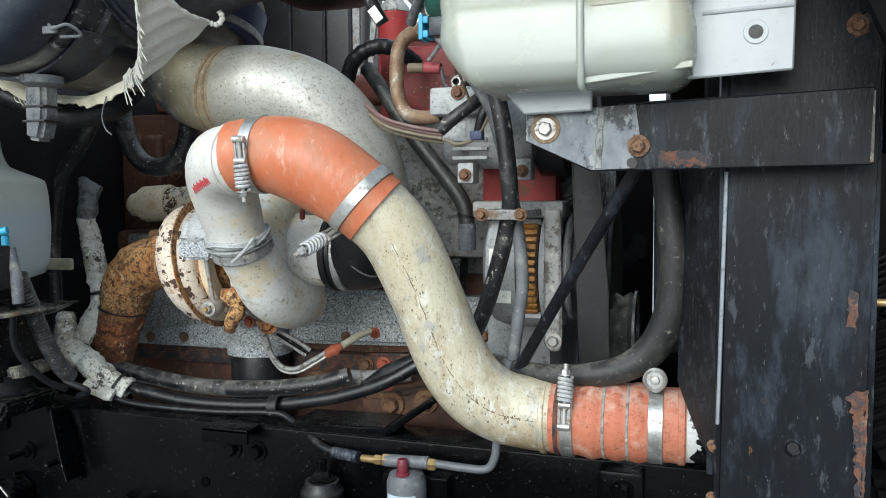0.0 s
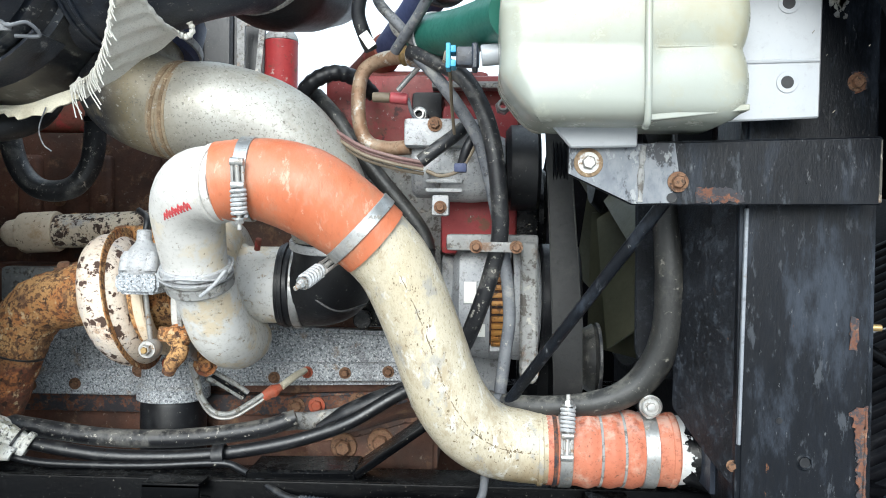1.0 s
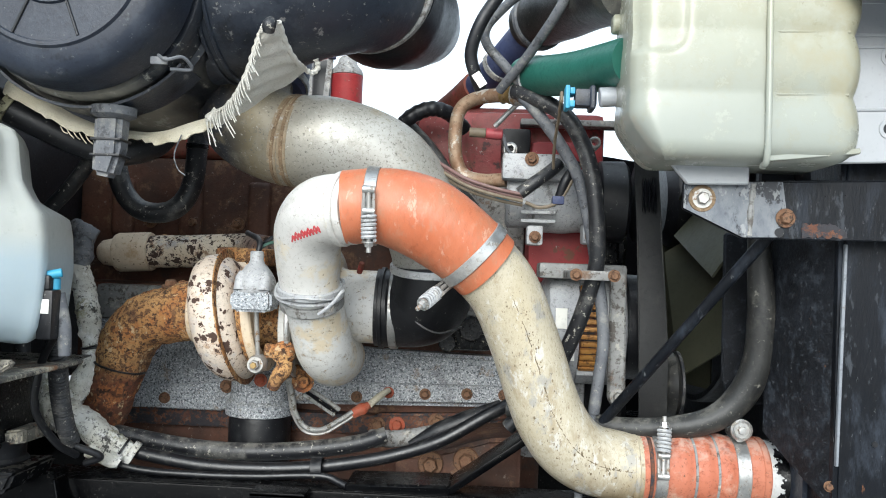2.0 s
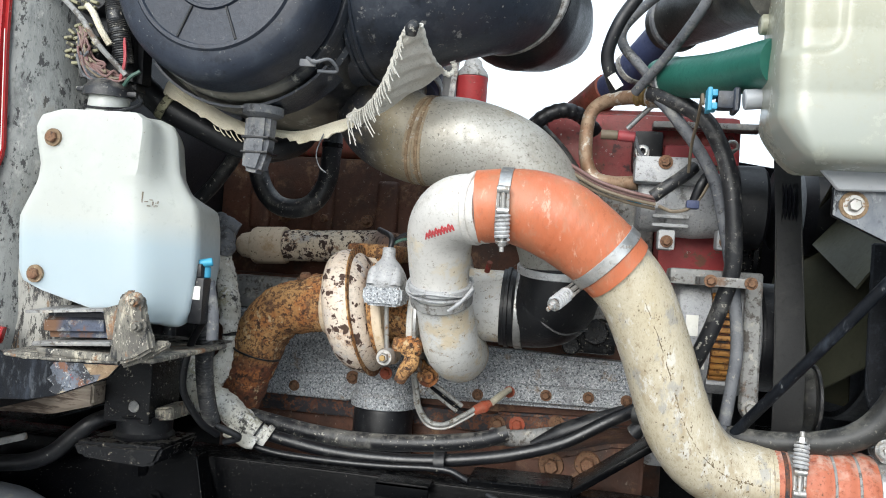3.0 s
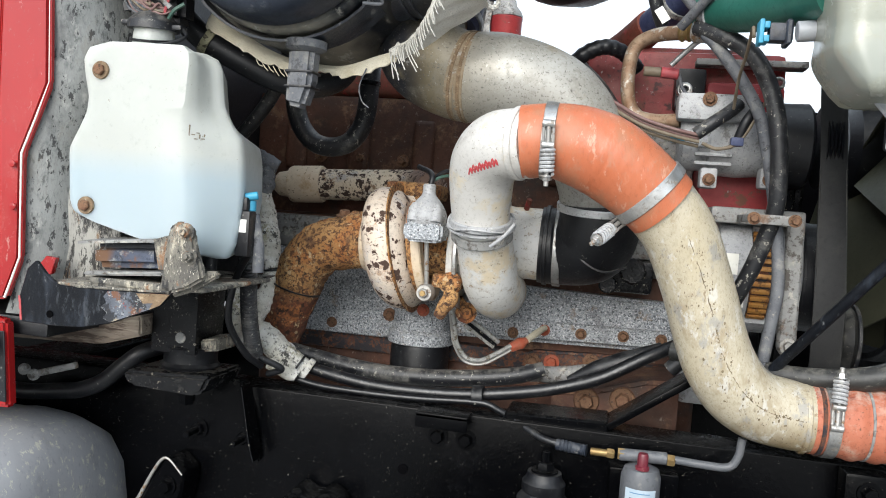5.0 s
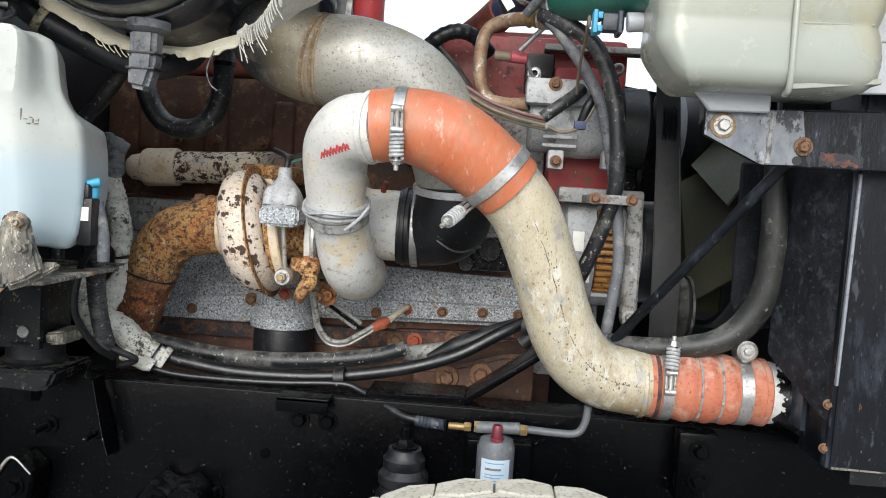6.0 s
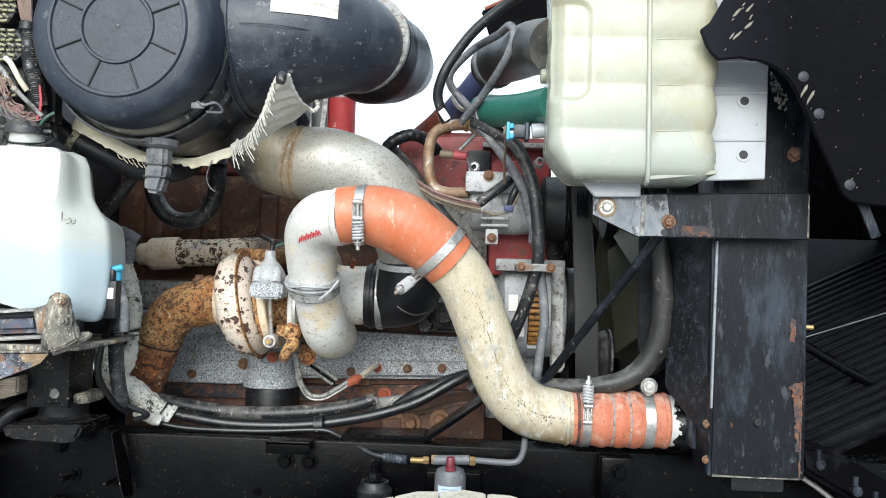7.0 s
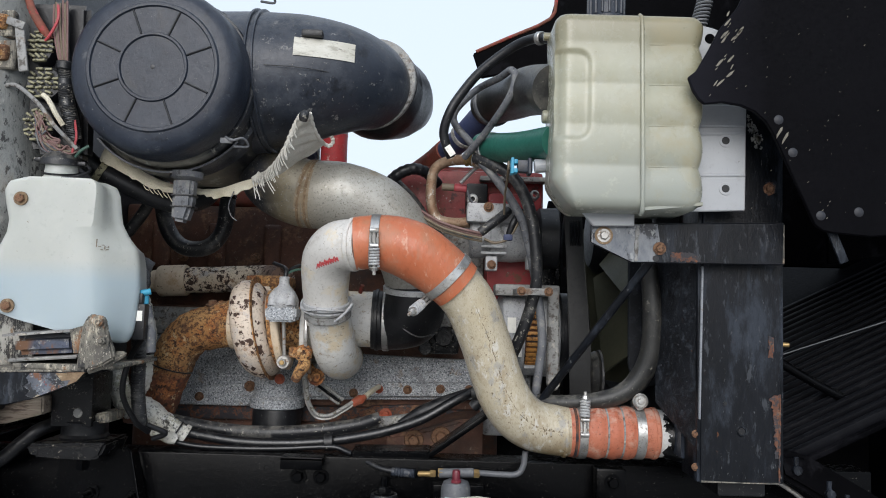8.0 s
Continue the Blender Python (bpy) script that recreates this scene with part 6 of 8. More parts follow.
part("plug", box(-0.164, -0.141, 1.05, 1.07, 1.512, 1.530, 0.003), "blue_plastic", w)
part("plug", box(-0.072, -0.052, 1.025, 1.045, 1.508, 1.522, 0.003), "deep_blue", w)
part("wire", tube([(-0.115, 1.035, 1.51), (-0.09, 1.03, 1.502), (-0.06, 1.03, 1.515), (-0.035, 1.03, 1.56), (-0.02, 1.04, 1.60), (-0.045, 1.06, 1.66)], 0.003, 8), "wire_tan", w)
part("sleeve", tube([(-0.06, 1.035, 1.52), (-0.05, 1.03, 1.55), (-0.03, 1.04, 1.578)], 0.008, 12), "rubber", w)
part("sleeve", tube([(-0.125, 1.04, 1.525), (-0.10, 1.04, 1.545), (-0.075, 1.05, 1.565), (-0.06, 1.06, 1.58)], 0.011, 12), "dusty_rubber", w)
part("red_plug", merge(rod((-0.185, 1.14, 1.641), (-0.155, 1.14, 1.639), 0.010, 14)), "wire_red", w)
part("plug_sleeve", rod((-0.215, 1.14, 1.642), (-0.185, 1.14, 1.641), 0.0085, 12), "wire_tan", w)
part("lead", tube([(-0.155, 1.14, 1.640), (-0.145, 1.13, 1.61), (-0.125, 1.12, 1.595)], 0.003, 8), "grey_hose", w)
part("bent_tube", tube([(-0.17, 1.12, 1.650), (-0.145, 1.11, 1.675), (-0.125, 1.10, 1.69), (-0.095, 1.10, 1.687)], 0.0045, 10), "steel", w)
h = thing("bypass_hose", (-0.16, 1.18, 1.35), "smooth grey-black rubber hose bent down behind the orange hose", "hose")
part("hose", tube([(-0.330, 1.23, 1.66), (-0.288, 1.20, 1.615), (-0.245, 1.19, 1.555), (-0.202, 1.185, 1.502), (-0.152, 1.18, 1.443), (-0.127, 1.18, 1.404), (-0.121, 1.18, 1.366), (-0.121, 1.18, 1.345)], 0.0145, 16), "pale_rubber", h)
part("end_cap", merge(lathe([(0, 0), (0.0145, 0.002), (0.016, 0.006), (0.016, 0.046), (0.014, 0.05), (0, 0.05)], (-0.121, 1.18, 1.322), (0, 0, 1), 20)), "grey_hose", h, "grey moulded end cap")
part("tie", ring((-0.123, 1.18, 1.386), (0.2, 0, 1), 0.0145, 0.0166, 0.005, 20), "rubber", h)
h = thing("breather_hose", (-0.3, 1.2, 1.65), "ribbed black breather hose over the valve cover", "hose")
part("hose", tube([(-0.36, 1.20, 1.63), (-0.33, 1.17, 1.668), (-0.29, 1.17, 1.688), (-0.255, 1.19, 1.684), (-0.225, 1.22, 1.66)], 0.014, 14, 14, wave=lambda s: 1 + 0.05 * math.sin(s * 420)), "rubber", h)

# ---- alternator ----
al = thing("alternator", (0.0, 1.2, 1.18), "grey cast alternator with copper windings showing", "alternator")
part("rear_housing", lathe([(0, 0), (0.07, 0), (0.098, 0.012), (0.104, 0.03), (0.104, 0.062), (0, 0.062)], (-0.075, 1.185, 1.300), (1, 0, 0), 48), "dull_alu", al)
part("windings", lathe([(0, 0), (0.096, 0), (0.096, 0.036), (0, 0.036)], (-0.014, 1.185, 1.300), (1, 0, 0), 40), "rust", al)
for i in range(48):
    a = 2 * math.pi * i / 48
    part("coil", turned(box(-0.052, -0.022, -0.102, -0.092, -0.0042, 0.0042, 0.002), Matrix.Translation((0.042, 1.185, 1.300)) @ Matrix.Rotation(a, 4, 'X')), "copper", al)
for a in (62, 115, 180, 245, 298):
    part("bridge", turned(box(-0.054, -0.018, -0.105, -0.092, -0.022, 0.022, 0.003), Matrix.Translation((0.042, 1.185, 1.300)) @ Matrix.Rotation(radians(a), 4, 'X')), "dull_alu", al)
part("front_housing", lathe([(0, 0), (0.104, 0), (0.106, 0.004), (0.106, 0.022), (0.098, 0.03), (0, 0.03)], (0.026, 1.185, 1.300), (1, 0, 0), 48), "dull_alu", al)
part("front_strap", prism([(0.036, 1.185), (0.045, 1.172), (0.062, 1.172), (0.066, 1.19), (0.062, 1.40), (0.036, 1.40)], 1.072, 1.088, 0.004), "dirty_cast", al)
part("bolt", bolt((0.053, 1.071, 1.190), (0, -1, 0), 0.009, 0.01), "dull_steel", al)
part("sticker", box(-0.055, -0.035, 1.0785, 1.0805, 1.30, 1.335, 0.0005), "label", al)
part("sticker", box(-0.045, -0.02, 1.087, 1.089, 1.245, 1.28, 0.0005), "label", al)
part("fan_disc", lathe([(0, 0), (0.088, 0), (0.092, 0.006), (0.085, 0.01), (0, 0.01)], (0.062, 1.185, 1.300), (1, 0, 0), 40), "dull_alu", al)
part("pulley", lathe([(0, 0), (0.095, 0), (0.097, 0.004), (0.096, 0.008), (0.096, 0.056), (0.100, 0.058), (0.098, 0.064), (0.094, 0.066), (0, 0.066)], (0.074, 1.200, 1.300), (1, 0, 0), 48), "rubber", al)
part("mount_ear", box(-0.085, 0.065, 1.085, 1.16, 1.385, 1.412, 0.006, 2), "dirty_cast", al)

# ---- lower radiator hose and stay rod ----
h = thing("lower_radiator_hose", (0.15, 0.95, 1.16), "thick dusty black radiator hose in a wide bend", "hose")
part("hose", tube([(0.221, 0.90, 1.50), (0.229, 0.92, 1.43), (0.2385, 0.93, 1.345), (0.237, 0.94, 1.27), (0.214, 0.95, 1.213), (0.172, 0.955, 1.178), (0.11, 0.965, 1.162), (0.04, 0.985, 1.156), (-0.03, 1.02, 1.158), (-0.13, 1.06, 1.165)], [0.0155, 0.0175, 0.0212, 0.0225, 0.0222, 0.0195, 0.0170, 0.016, 0.016, 0.016], 24), "pale_rubber", h)
part("clamp", ring((0.005, 1.002, 1.157), (1, -0.5, 0), 0.0165, 0.0185, 0.012, 28), "grey_hose", h)
h = thing("radiator_stay_rod", (0.12, 0.93, 1.16), "slim black stay rod slanting down from the bracket", "rod")
part("rod", tube([(0.205, 0.800, 1.464), (0.112, 0.885, 1.318), (0.015, 0.990, 1.160)], 0.0085, 12, 6), "worn_black", h)

# ---- air cleaner ----
LX, LY, LZ, LR = -0.768, 0.730, 1.795, 0.172
acl = thing("air_cleaner", (-0.70, 0.95, 1.62), "dusty black plastic air cleaner with round ribbed lid and paper label", "air cleaner")
lid = part("lid", lathe([(0, 0.004), (0.060, 0.004), (0.062, 0.0), (0.066, 0.0), (0.068, 0.004), (0.117, 0.004), (0.119, 0.0), (0.124, 0.0), (0.127, 0.004), (0.142, 0.006), (0.154, 0.011), (0.162, 0.020), (0.166, 0.034), (0.169, 0.078), (0.160, 0.088), (0, 0.088)], (LX, LY - 0.004, LZ), (0, 1, 0), 96), "lid_plastic", acl)
for i in range(8):
    a = radians(21 + 45 * i)
    c, s = math.cos(a), math.sin(a)
    part("lid_rib", tube([(LX + 0.068 * c, LY - 0.001, LZ + 0.068 * s), (LX + 0.117 * c, LY - 0.001, LZ + 0.117 * s)], 0.0020, 8, 2), "rubber", lid)
part("lid_dot", lathe([(0, -0.002), (0.004, -0.001), (0.0045, 0.004)], (LX, LY, LZ), (0, 1, 0), 16), "dusty_rubber", lid)
body = part("body", lathe([(0, 0), (0.172, 0), (0.1745, 0.005), (0.1755, 0.022), (0.171, 0.028), (0.176, 0.05), (0.184, 0.055), (0.186, 0.075), (0.183, 0.082), (0.186, 0.27), (0.16, 0.31), (0, 0.33)], (LX, LY + 0.085, LZ), (0, 1, 0), 72), "dusty_plastic", acl)
DUCT = [(-0.80, 0.985, 1.825), (-0.70, 0.972, 1.828), (-0.60, 0.958, 1.834), (-0.51, 0.952, 1.842), (-0.445, 0.962, 1.846), (-0.398, 1.005, 1.850), (-0.378, 1.065, 1.850)]
duct = part("duct", tube(DUCT, [0.158, 0.158, 0.150, 0.136, 0.120, 0.104, 0.091], 56, 10), "black_plastic", acl)
for x, r in ((-0.592, 0.154), (-0.606, 0.1555)):
    part("duct_band", ring((x, 0.958, 1.8345), (1, -0.06, 0.06), 0.14, r, 0.005, 64), "black_plastic", acl)
part("mould_line", tube([(-0.575, 0.806, 1.828), (-0.51, 0.8095, 1.826), (-0.455, 0.829, 1.824), (-0.43, 0.85, 1.82)], 0.0009, 6), "dusty_rubber", acl)
boot = part("inlet_boot", tube([(-0.381, 1.05, 1.860), (-0.370, 1.10, 1.854), (-0.338, 1.20, 1.866), (-0.312, 1.30, 1.874)], [0.107, 0.110, 0.098, 0.070], 32, 8), "rubber", acl)
part("boot_ring", ring((-0.383, 1.042, 1.860), (0.25, 0.96, -0.06), 0.088, 0.1075, 0.012, 56), "dirty_cast", boot, "dusty boot rim")
label_rows = []
for k in range(6):
    z = 1.852 + 0.040 * k / 5
    label_rows.append([front_of(duct, -0.520 + 0.120 * n / 8, z - 0.002 * n / 8, 0.0012) for n in range(9)])
part("label_sheet", sheet(label_rows, 0.0012), "aged_label", acl, "blank weathered paper label")
part("label_clip", box(-0.505, -0.462, 0.815, 0.836, 1.893, 1.907, 0.004, 2), "rubber", acl)
for x, z, a in ((-0.615, 1.665, 40), (-0.575, 1.955, -35)):
    part("wire_clip", merge(tube([(x - 0.02, 0.772, z + 0.008), (x - 0.004, 0.762, z), (x + 0.014, 0.772, z + 0.006), (x + 0.02, 0.79, z - 0.006), (x - 0.004, 0.775, z - 0.010)], 0.0025, 8), box(x - 0.03, x - 0.006, 0.768, 0.774, z - 0.005, z + 0.006, 0.002)), "filter_grey", acl)
dv = part("drain_valve", merge(lathe([(0, 0.10), (0.032, 0.10), (0.032, 0.088), (0.02, 0.082), (0, 0.082)], (-0.735, 0.855, 1.515), (0.02, 0, 1), 24),
          prism([(-0.756, 1.603), (-0.714, 1.603), (-0.716, 1.546), (-0.727, 1.510), (-0.757, 1.515)], 0.837, 0.873, 0.007, 3)), "grey_hose", acl, "scuffed grey rubber drain valve")
for z in (1.566, 1.543):
    part("band", box(-0.7585, -0.7135, 0.8355, 0.8745, z - 0.002, z + 0.002, 0.0015), "rubber", dv)
part("mount_saddle", sheet([[(LX + 0.183 * math.sin(a), y, LZ - 0.183 * math.cos(a)) for y in (0.83, 0.87, 0.91)] for a in [radians(-50 + 100 * k / 14) for k in range(15)]], 0.004), "black_plastic", acl)

# ---- torn canvas strip under the air cleaner ----
cv = thing("torn_canvas", (-0.68, 0.80, 1.55), "torn off-white canvas strip with frayed threads under the air cleaner", "cloth")
def lerp_rows(left, right, n, cols, sag):
    """Rows of points spanning two smooth edges, bellied and a little crumpled."""
    a, _ = smooth_path(left, n)
    b, _ = smooth_path(right, n)
    out = []
    for i, (p, q) in enumerate(zip(a, b)):
        out.append([p.lerp(q, j / cols) + Vector((0, -sag * math.sin(math.pi * j / cols), 0.002 * math.sin(i * 1.3 + j * 0.9))) for j in range(cols + 1)])
    return out


line = [(-0.935, 0.905, 1.656), (-0.881, 0.905, 1.627), (-0.832, 0.905, 1.602), (-0.780, 0.905, 1.587), (-0.719, 0.905, 1.582), (-0.685, 0.905, 1.580), (-0.642, 0.905, 1.593), (-0.600, 0.90, 1.607)]
half = [0.016, 0.013, 0.011, 0.008, 0.006, 0.011, 0.013, 0.010]
up, _ = smooth_path([(x + 0.35 * w, y + 0.012, z + w) for (x, y, z), w in zip(line, half)], 6)
low, _ = smooth_path([(x, y, z - w) for (x, y, z), w in zip(line, half)], 6)
part("strip", sheet([[p, p.lerp(q, 0.5) + Vector((0, -0.004, 0)), q + Vector((0, 0, 0.0025 * rng.uniform(-1, 1)))] for p, q in zip(up, low)], 0.0025), "canvas", cv)
FL = [(-0.496, 0.795, 1.728), (-0.509, 0.81, 1.713), (-0.523, 0.83, 1.692), (-0.538, 0.85, 1.667), (-0.572, 0.885, 1.633), (-0.611, 0.90, 1.613)]
FR = [(-0.478, 0.80, 1.731), (-0.476, 0.835, 1.711), (-0.471, 0.875, 1.697), (-0.466, 0.92, 1.694), (-0.520, 0.92, 1.656), (-0.596, 0.912, 1.601)]
flap = part("flap", sheet(lerp_rows(FL, FR, 6, 9, 0.010), 0.0022), "loose_canvas", cv, "loose grey-white canvas flap")
part("flap_hem", tube([FR[0], FR[1], FR[2], (-0.468, 0.915, 1.695), (-0.457, 0.93, 1.692), (-0.450, 0.935, 1.703), (-0.453, 0.93, 1.713)], 0.0042, 8, 8, wave=lambda s: 1 + 0.2 * math.sin(s * 900)), "loose_canvas", flap)
edge, _ = smooth_path(FL, 10)
part("frayed_edge", tube(edge, 0.0030, 6, 1, wave=lambda s: 1 + 0.35 * math.sin(s * 1500)), "loose_canvas", flap)
for i in range(8, len(edge), 1):
    c = edge[i] + Vector((0, -0.003, 0))
    f = i / len(edge)
    ln = (0.012 + 0.030 * f) * rng.uniform(0.6, 1.25)
    sway = rng.uniform(0.15, 0.5)
    part("thread", tube([c, c + Vector((0.5 * sway * ln * 0.6, -0.005, -ln * 0.45)), c + Vector((sway * ln, -0.004, -ln))], 0.0009, 5, 3), "loose_canvas", flap)
for i in range(6):
    c = Vector((-0.838 + 0.010 * i, 0.900, 1.592 - 0.003 * i))
    part("thread", tube([c, c + Vector((0.006, -0.002, -0.008)), c + Vector((0.012, 0, -rng.uniform(0.010, 0.020)))], 0.001, 5, 3), "canvas", cv)
part("thread", tube([(-0.648, 0.90, 1.585), (-0.658, 0.90, 1.555), (-0.652, 0.90, 1.533), (-0.640, 0.90, 1.523)], 0.0011, 5, 6), "grey_hose", cv)
part("rag_roll", tube([(-0.489, 0.79, 1.714), (-0.487, 0.785, 1.722), (-0.484, 0.79, 1.730)], [0.008, 0.010, 0.007], 14), "dusty_rubber", cv)

# curved hose and dark pipes in the shade behind
h = thing("heater_hose_loop", (-0.84, 1.28, 1.45), "black heater hose hanging in a U below the air cleaner", "hose")
part("hose", tube([(-0.938, 1.27, 1.70), (-0.932, 1.275, 1.61), (-0.917, 1.28, 1.537), (-0.884, 1.28, 1.495), (-0.842, 1.28, 1.484), (-0.800, 1.28, 1.497), (-0.774, 1.285, 1.54), (-0.768, 1.29, 1.61), (-0.770, 1.30, 1.70)], 0.0205, 20), "dusty_rubber", h)
part("clamp", ring((-0.768, 1.291, 1.622), (0, 0, 1), 0.0205, 0.0225, 0.010, 24), "dirty_black", h)
h = thing("cab_heater_hose", (-0.9, 0.95, 1.55), "black hose with a metal clamp passing behind the washer tank", "hose")
part("hose", tube([(-0.99, 0.89, 1.675), (-0.945, 0.915, 1.628), (-0.89, 0.94, 1.598), (-0.83, 0.97, 1.572), (-0.778, 1.0, 1.568), (-0.745, 1.06, 1.60), (-0.738, 1.12, 1.68)], 0.0215, 18), "rubber", h)
part("clamp", ring((-0.937, 0.918, 1.623), (0.80, 0.36, -0.5), 0.0215, 0.0245, 0.014, 28), "contact", h)
h = thing("lower_cab_hose", (-1.05, 1.2, 1.2), "dusty grey-black hose running down behind the washer bottle", "hose")
part("hose", tube([(-0.90, 1.17, 1.66), (-0.941, 1.20, 1.583), (-0.981, 1.20, 1.522), (-1.032, 1.20, 1.461), (-1.051, 1.20, 1.382), (-1.060, 1.20, 1.293), (-1.058, 1.20, 1.171), (-1.05, 1.20, 1.08)], 0.0145, 16), "dusty_rubber", h)
part("clip_block", box(-1.062, -1.000, 1.178, 1.194, 1.266, 1.290, 0.003, 2), "canvas", h, "small cream plastic clip")

# red filter and box on the far side of the engine
rf = thing("red_filter", (-0.605, 2.1, 1.70), "red canister filter with grey top on the far side", "filter")
part("can", lathe([(0, 0), (0.045, 0), (0.048, 0.008), (0.048, 0.255), (0.0495, 0.258), (0.0495, 0.263), (0, 0.265)], (-0.615, 2.1, 1.70), (0, 0, 1), 32), "engine_red", rf)
part("top", lathe([(0, 0.058), (0.018, 0.058), (0.026, 0.050), (0.030, 0.034), (0.044, 0.018), (0.049, 0.006), (0.049, 0), (0, 0)], (-0.615, 2.1, 1.965), (0, 0, 1), 32), "dirty_cast", rf)
part("bracket", merge(turned(box(-0.009, 0.009, 2.06, 2.07, -0.20, 0.20, 0.003), Matrix.Translation((-0.675, 0, 1.84)) @ Matrix.Rotation(radians(5), 4, 'Y')), box(-0.735, -0.712, 2.06, 2.075, 1.60, 2.03, 0.003), box(-0.735, -0.66, 2.062, 2.07, 2.0, 2.03, 0.003), box(-0.73, -0.66, 1.82, 2.09, 1.60, 1.64, 0.004)), "dirty_cast", rf)
part("backing_plate", box(-1.09, -0.672, 2.13, 2.15, 1.50, 2.08, 0.006), "rubber", rf)
for x in (-0.98, -0.86, -0.77):
    part("plate_rib", box(x - 0.006, x + 0.006, 2.118, 2.131, 1.55, 2.05, 0.003), "sheet_black", rf)
part("cap_nut", rod((-0.655, 2.06, 2.005), (-0.655, 2.06, 2.022), 0.012, 12), "deep_blue", rf)

# ---- cab corner ----
cab = thing("truck_cab", (-1.5, 1.3, 0.98), "glossy red truck cab corner with vent mesh", "truck cab")
part("side_skin", prism([(-2.3, 2.4), (-1.112, 2.4), (-1.107, 1.687), (-1.098, 1.515), (-1.140, 1.405), (-1.134, 1.245), (-1.158, 1.178), (-2.3, 1.150)], 0.742, 0.760, 0.006, 2), "red_paint", cab)
for x0, x1 in ((-1.224, -1.214), (-1.199, -1.193)):
    part("pressed_ridge", prism([(x0, 2.4), (x1, 2.4), (x1 + 0.012, 1.20), (x0 + 0.012, 1.20)], 0.739, 0.7435, 0.002, 2), "red_paint", cab)
part("seam_sealer", tube([(-1.1085, 0.744, 1.70), (-1.0985, 0.743, 1.518), (-1.118, 0.742, 1.462), (-1.140, 0.742, 1.407), (-1.137, 0.742, 1.325), (-1.134, 0.742, 1.247), (-1.157, 0.742, 1.182)], [0.0006, 0.0007, 0.0015, 0.0017, 0.0013, 0.0015, 0.0020], 8, 1), "label", cab, "white seam sealer")
part("lower_skirt", prism([(-2.3, 1.142), (-1.170, 1.150), (-1.150, 1.146), (-1.137, 1.010), (-2.3, 0.985)], 0.738, 0.760, 0.005, 2), "red_paint", cab)
part("skirt_edge", prism([(-1.165, 1.13), (-1.150, 1.13), (-1.140, 1.02), (-1.158, 1.02)], 0.7355, 0.7385, 0.001), "rubber", cab)
part("corner_clip", prism([(-1.235, 1.150), (-1.185, 1.148), (-1.153, 1.116), (-1.173, 1.078), (-1.206, 1.069), (-1.240, 1.072)], 0.705, 0.738, 0.006, 2), "lid_plastic", cab)
part("bolt", bolt((-1.186, 0.704, 1.084), (0, -1, 0), 0.009, 0.008), "steel", cab)
part("vent_panel", prism([(-1.40, 1.655), (-1.222, 1.660), (-1.210, 1.645), (-1.203, 1.295), (-1.218, 1.28), (-1.40, 1.275)], 0.733, 0.745, 0.006, 2), "red_paint", cab)
mesh_part = part("vent_backing", prism([(-1.40, 1.60), (-1.255, 1.605), (-1.247, 1.33), (-1.40, 1.325)], 0.728, 0.735, 0.002), "rubber", cab)
for k in range(30):
    z = 1.335 + 0.009 * k
    part("mesh_wire", rod((-1.33, 0.727, z), (-1.25, 0.727, z), 0.0014, 6), "dull_steel", mesh_part)
for k in range(9):
    x = -1.325 + 0.009 * k
    part("mesh_wire", rod((x, 0.7265, 1.332), (x, 0.7265, 1.602), 0.0014, 6), "dull_steel", mesh_part)
for x, z in ((-1.235, 1.59), (-1.228, 1.47), (-1.222, 1.365), (-1.222, 1.195)):
    part("rivet", bolt((x, 0.732, z), (0, -1, 0), 0.0042, 0.004, True), "dull_steel", cab)
for x, z in ((-1.150, 1.39), (-1.145, 1.325)):
    part("rivet", lathe([(0, -0.003), (0.005, -0.002), (0.006, 0)], (x, 0.736, z), (0, 1, 0), 16), "red_paint", cab)
EDGE = ((2.4, -1.112), (1.687, -1.107), (1.515, -1.098), (1.405, -1.140), (1.245, -1.134), (1.15, -1.158))


def edge_x(z):
    """The front edge of the cab's side at a height."""
    for (za, xa), (zb, xb) in zip(EDGE, EDGE[1:]):
        if za >= z >= zb:
            return xa + (xb - xa) * (za - z) / (za - zb)


fw_rows = []
for k in range(49):
    z = 2.4 - 1.245 * k / 48
    x = edge_x(z)
    fw_rows.append([(x - 0.012 + 0.085 * math.sin(0.5 * math.pi * j / 8), 0.762 + 0.15 * (1 - math.cos(0.5 * math.pi * j / 8)) + 0.002 * math.sin(z * 60 + j), z) for j in range(9)])
part("firewall", sheet(fw_rows, 0.004), "firewall", cab, "speckled grey firewall")
# Deep firewall behind the grey sheet; its black stands in for shade.
part("bulkhead", box(-1.16, -1.10, 0.901, 2.27, 1.151, 2.39, 0.01), "rubber", cab, "bulkhead coloured black for the shade over it")
part("red_chip", prism([(-1.112, 1.232), (-1.095, 1.252), (-1.078, 1.25), (-1.084, 1.225), (-1.10, 1.218)], 0.752, 0.762, 0.001), "red_paint", cab)
part("roof", box(-2.3, -1.1, 0.75, 2.3, 2.40, 2.43, 0.01), "red_paint", cab)
part("far_side", box(-2.3, -1.1, 2.28, 2.30, 1.0, 2.4, 0.01), "red_paint", cab)
part("cab_floor", box(-2.3, -1.1, 0.77, 2.28, 1.12, 1.15, 0.005), "rubber", cab)
part("cab_back", box(-2.32, -2.30, 0.75, 2.3, 1.0, 2.4, 0.005), "red_paint", cab)

# connectors and wires at the firewall
cn = thing("firewall_connectors", (-1.03, 0.83, 1.65), "round multi-pin connectors with tangled wires on the firewall", "connectors")
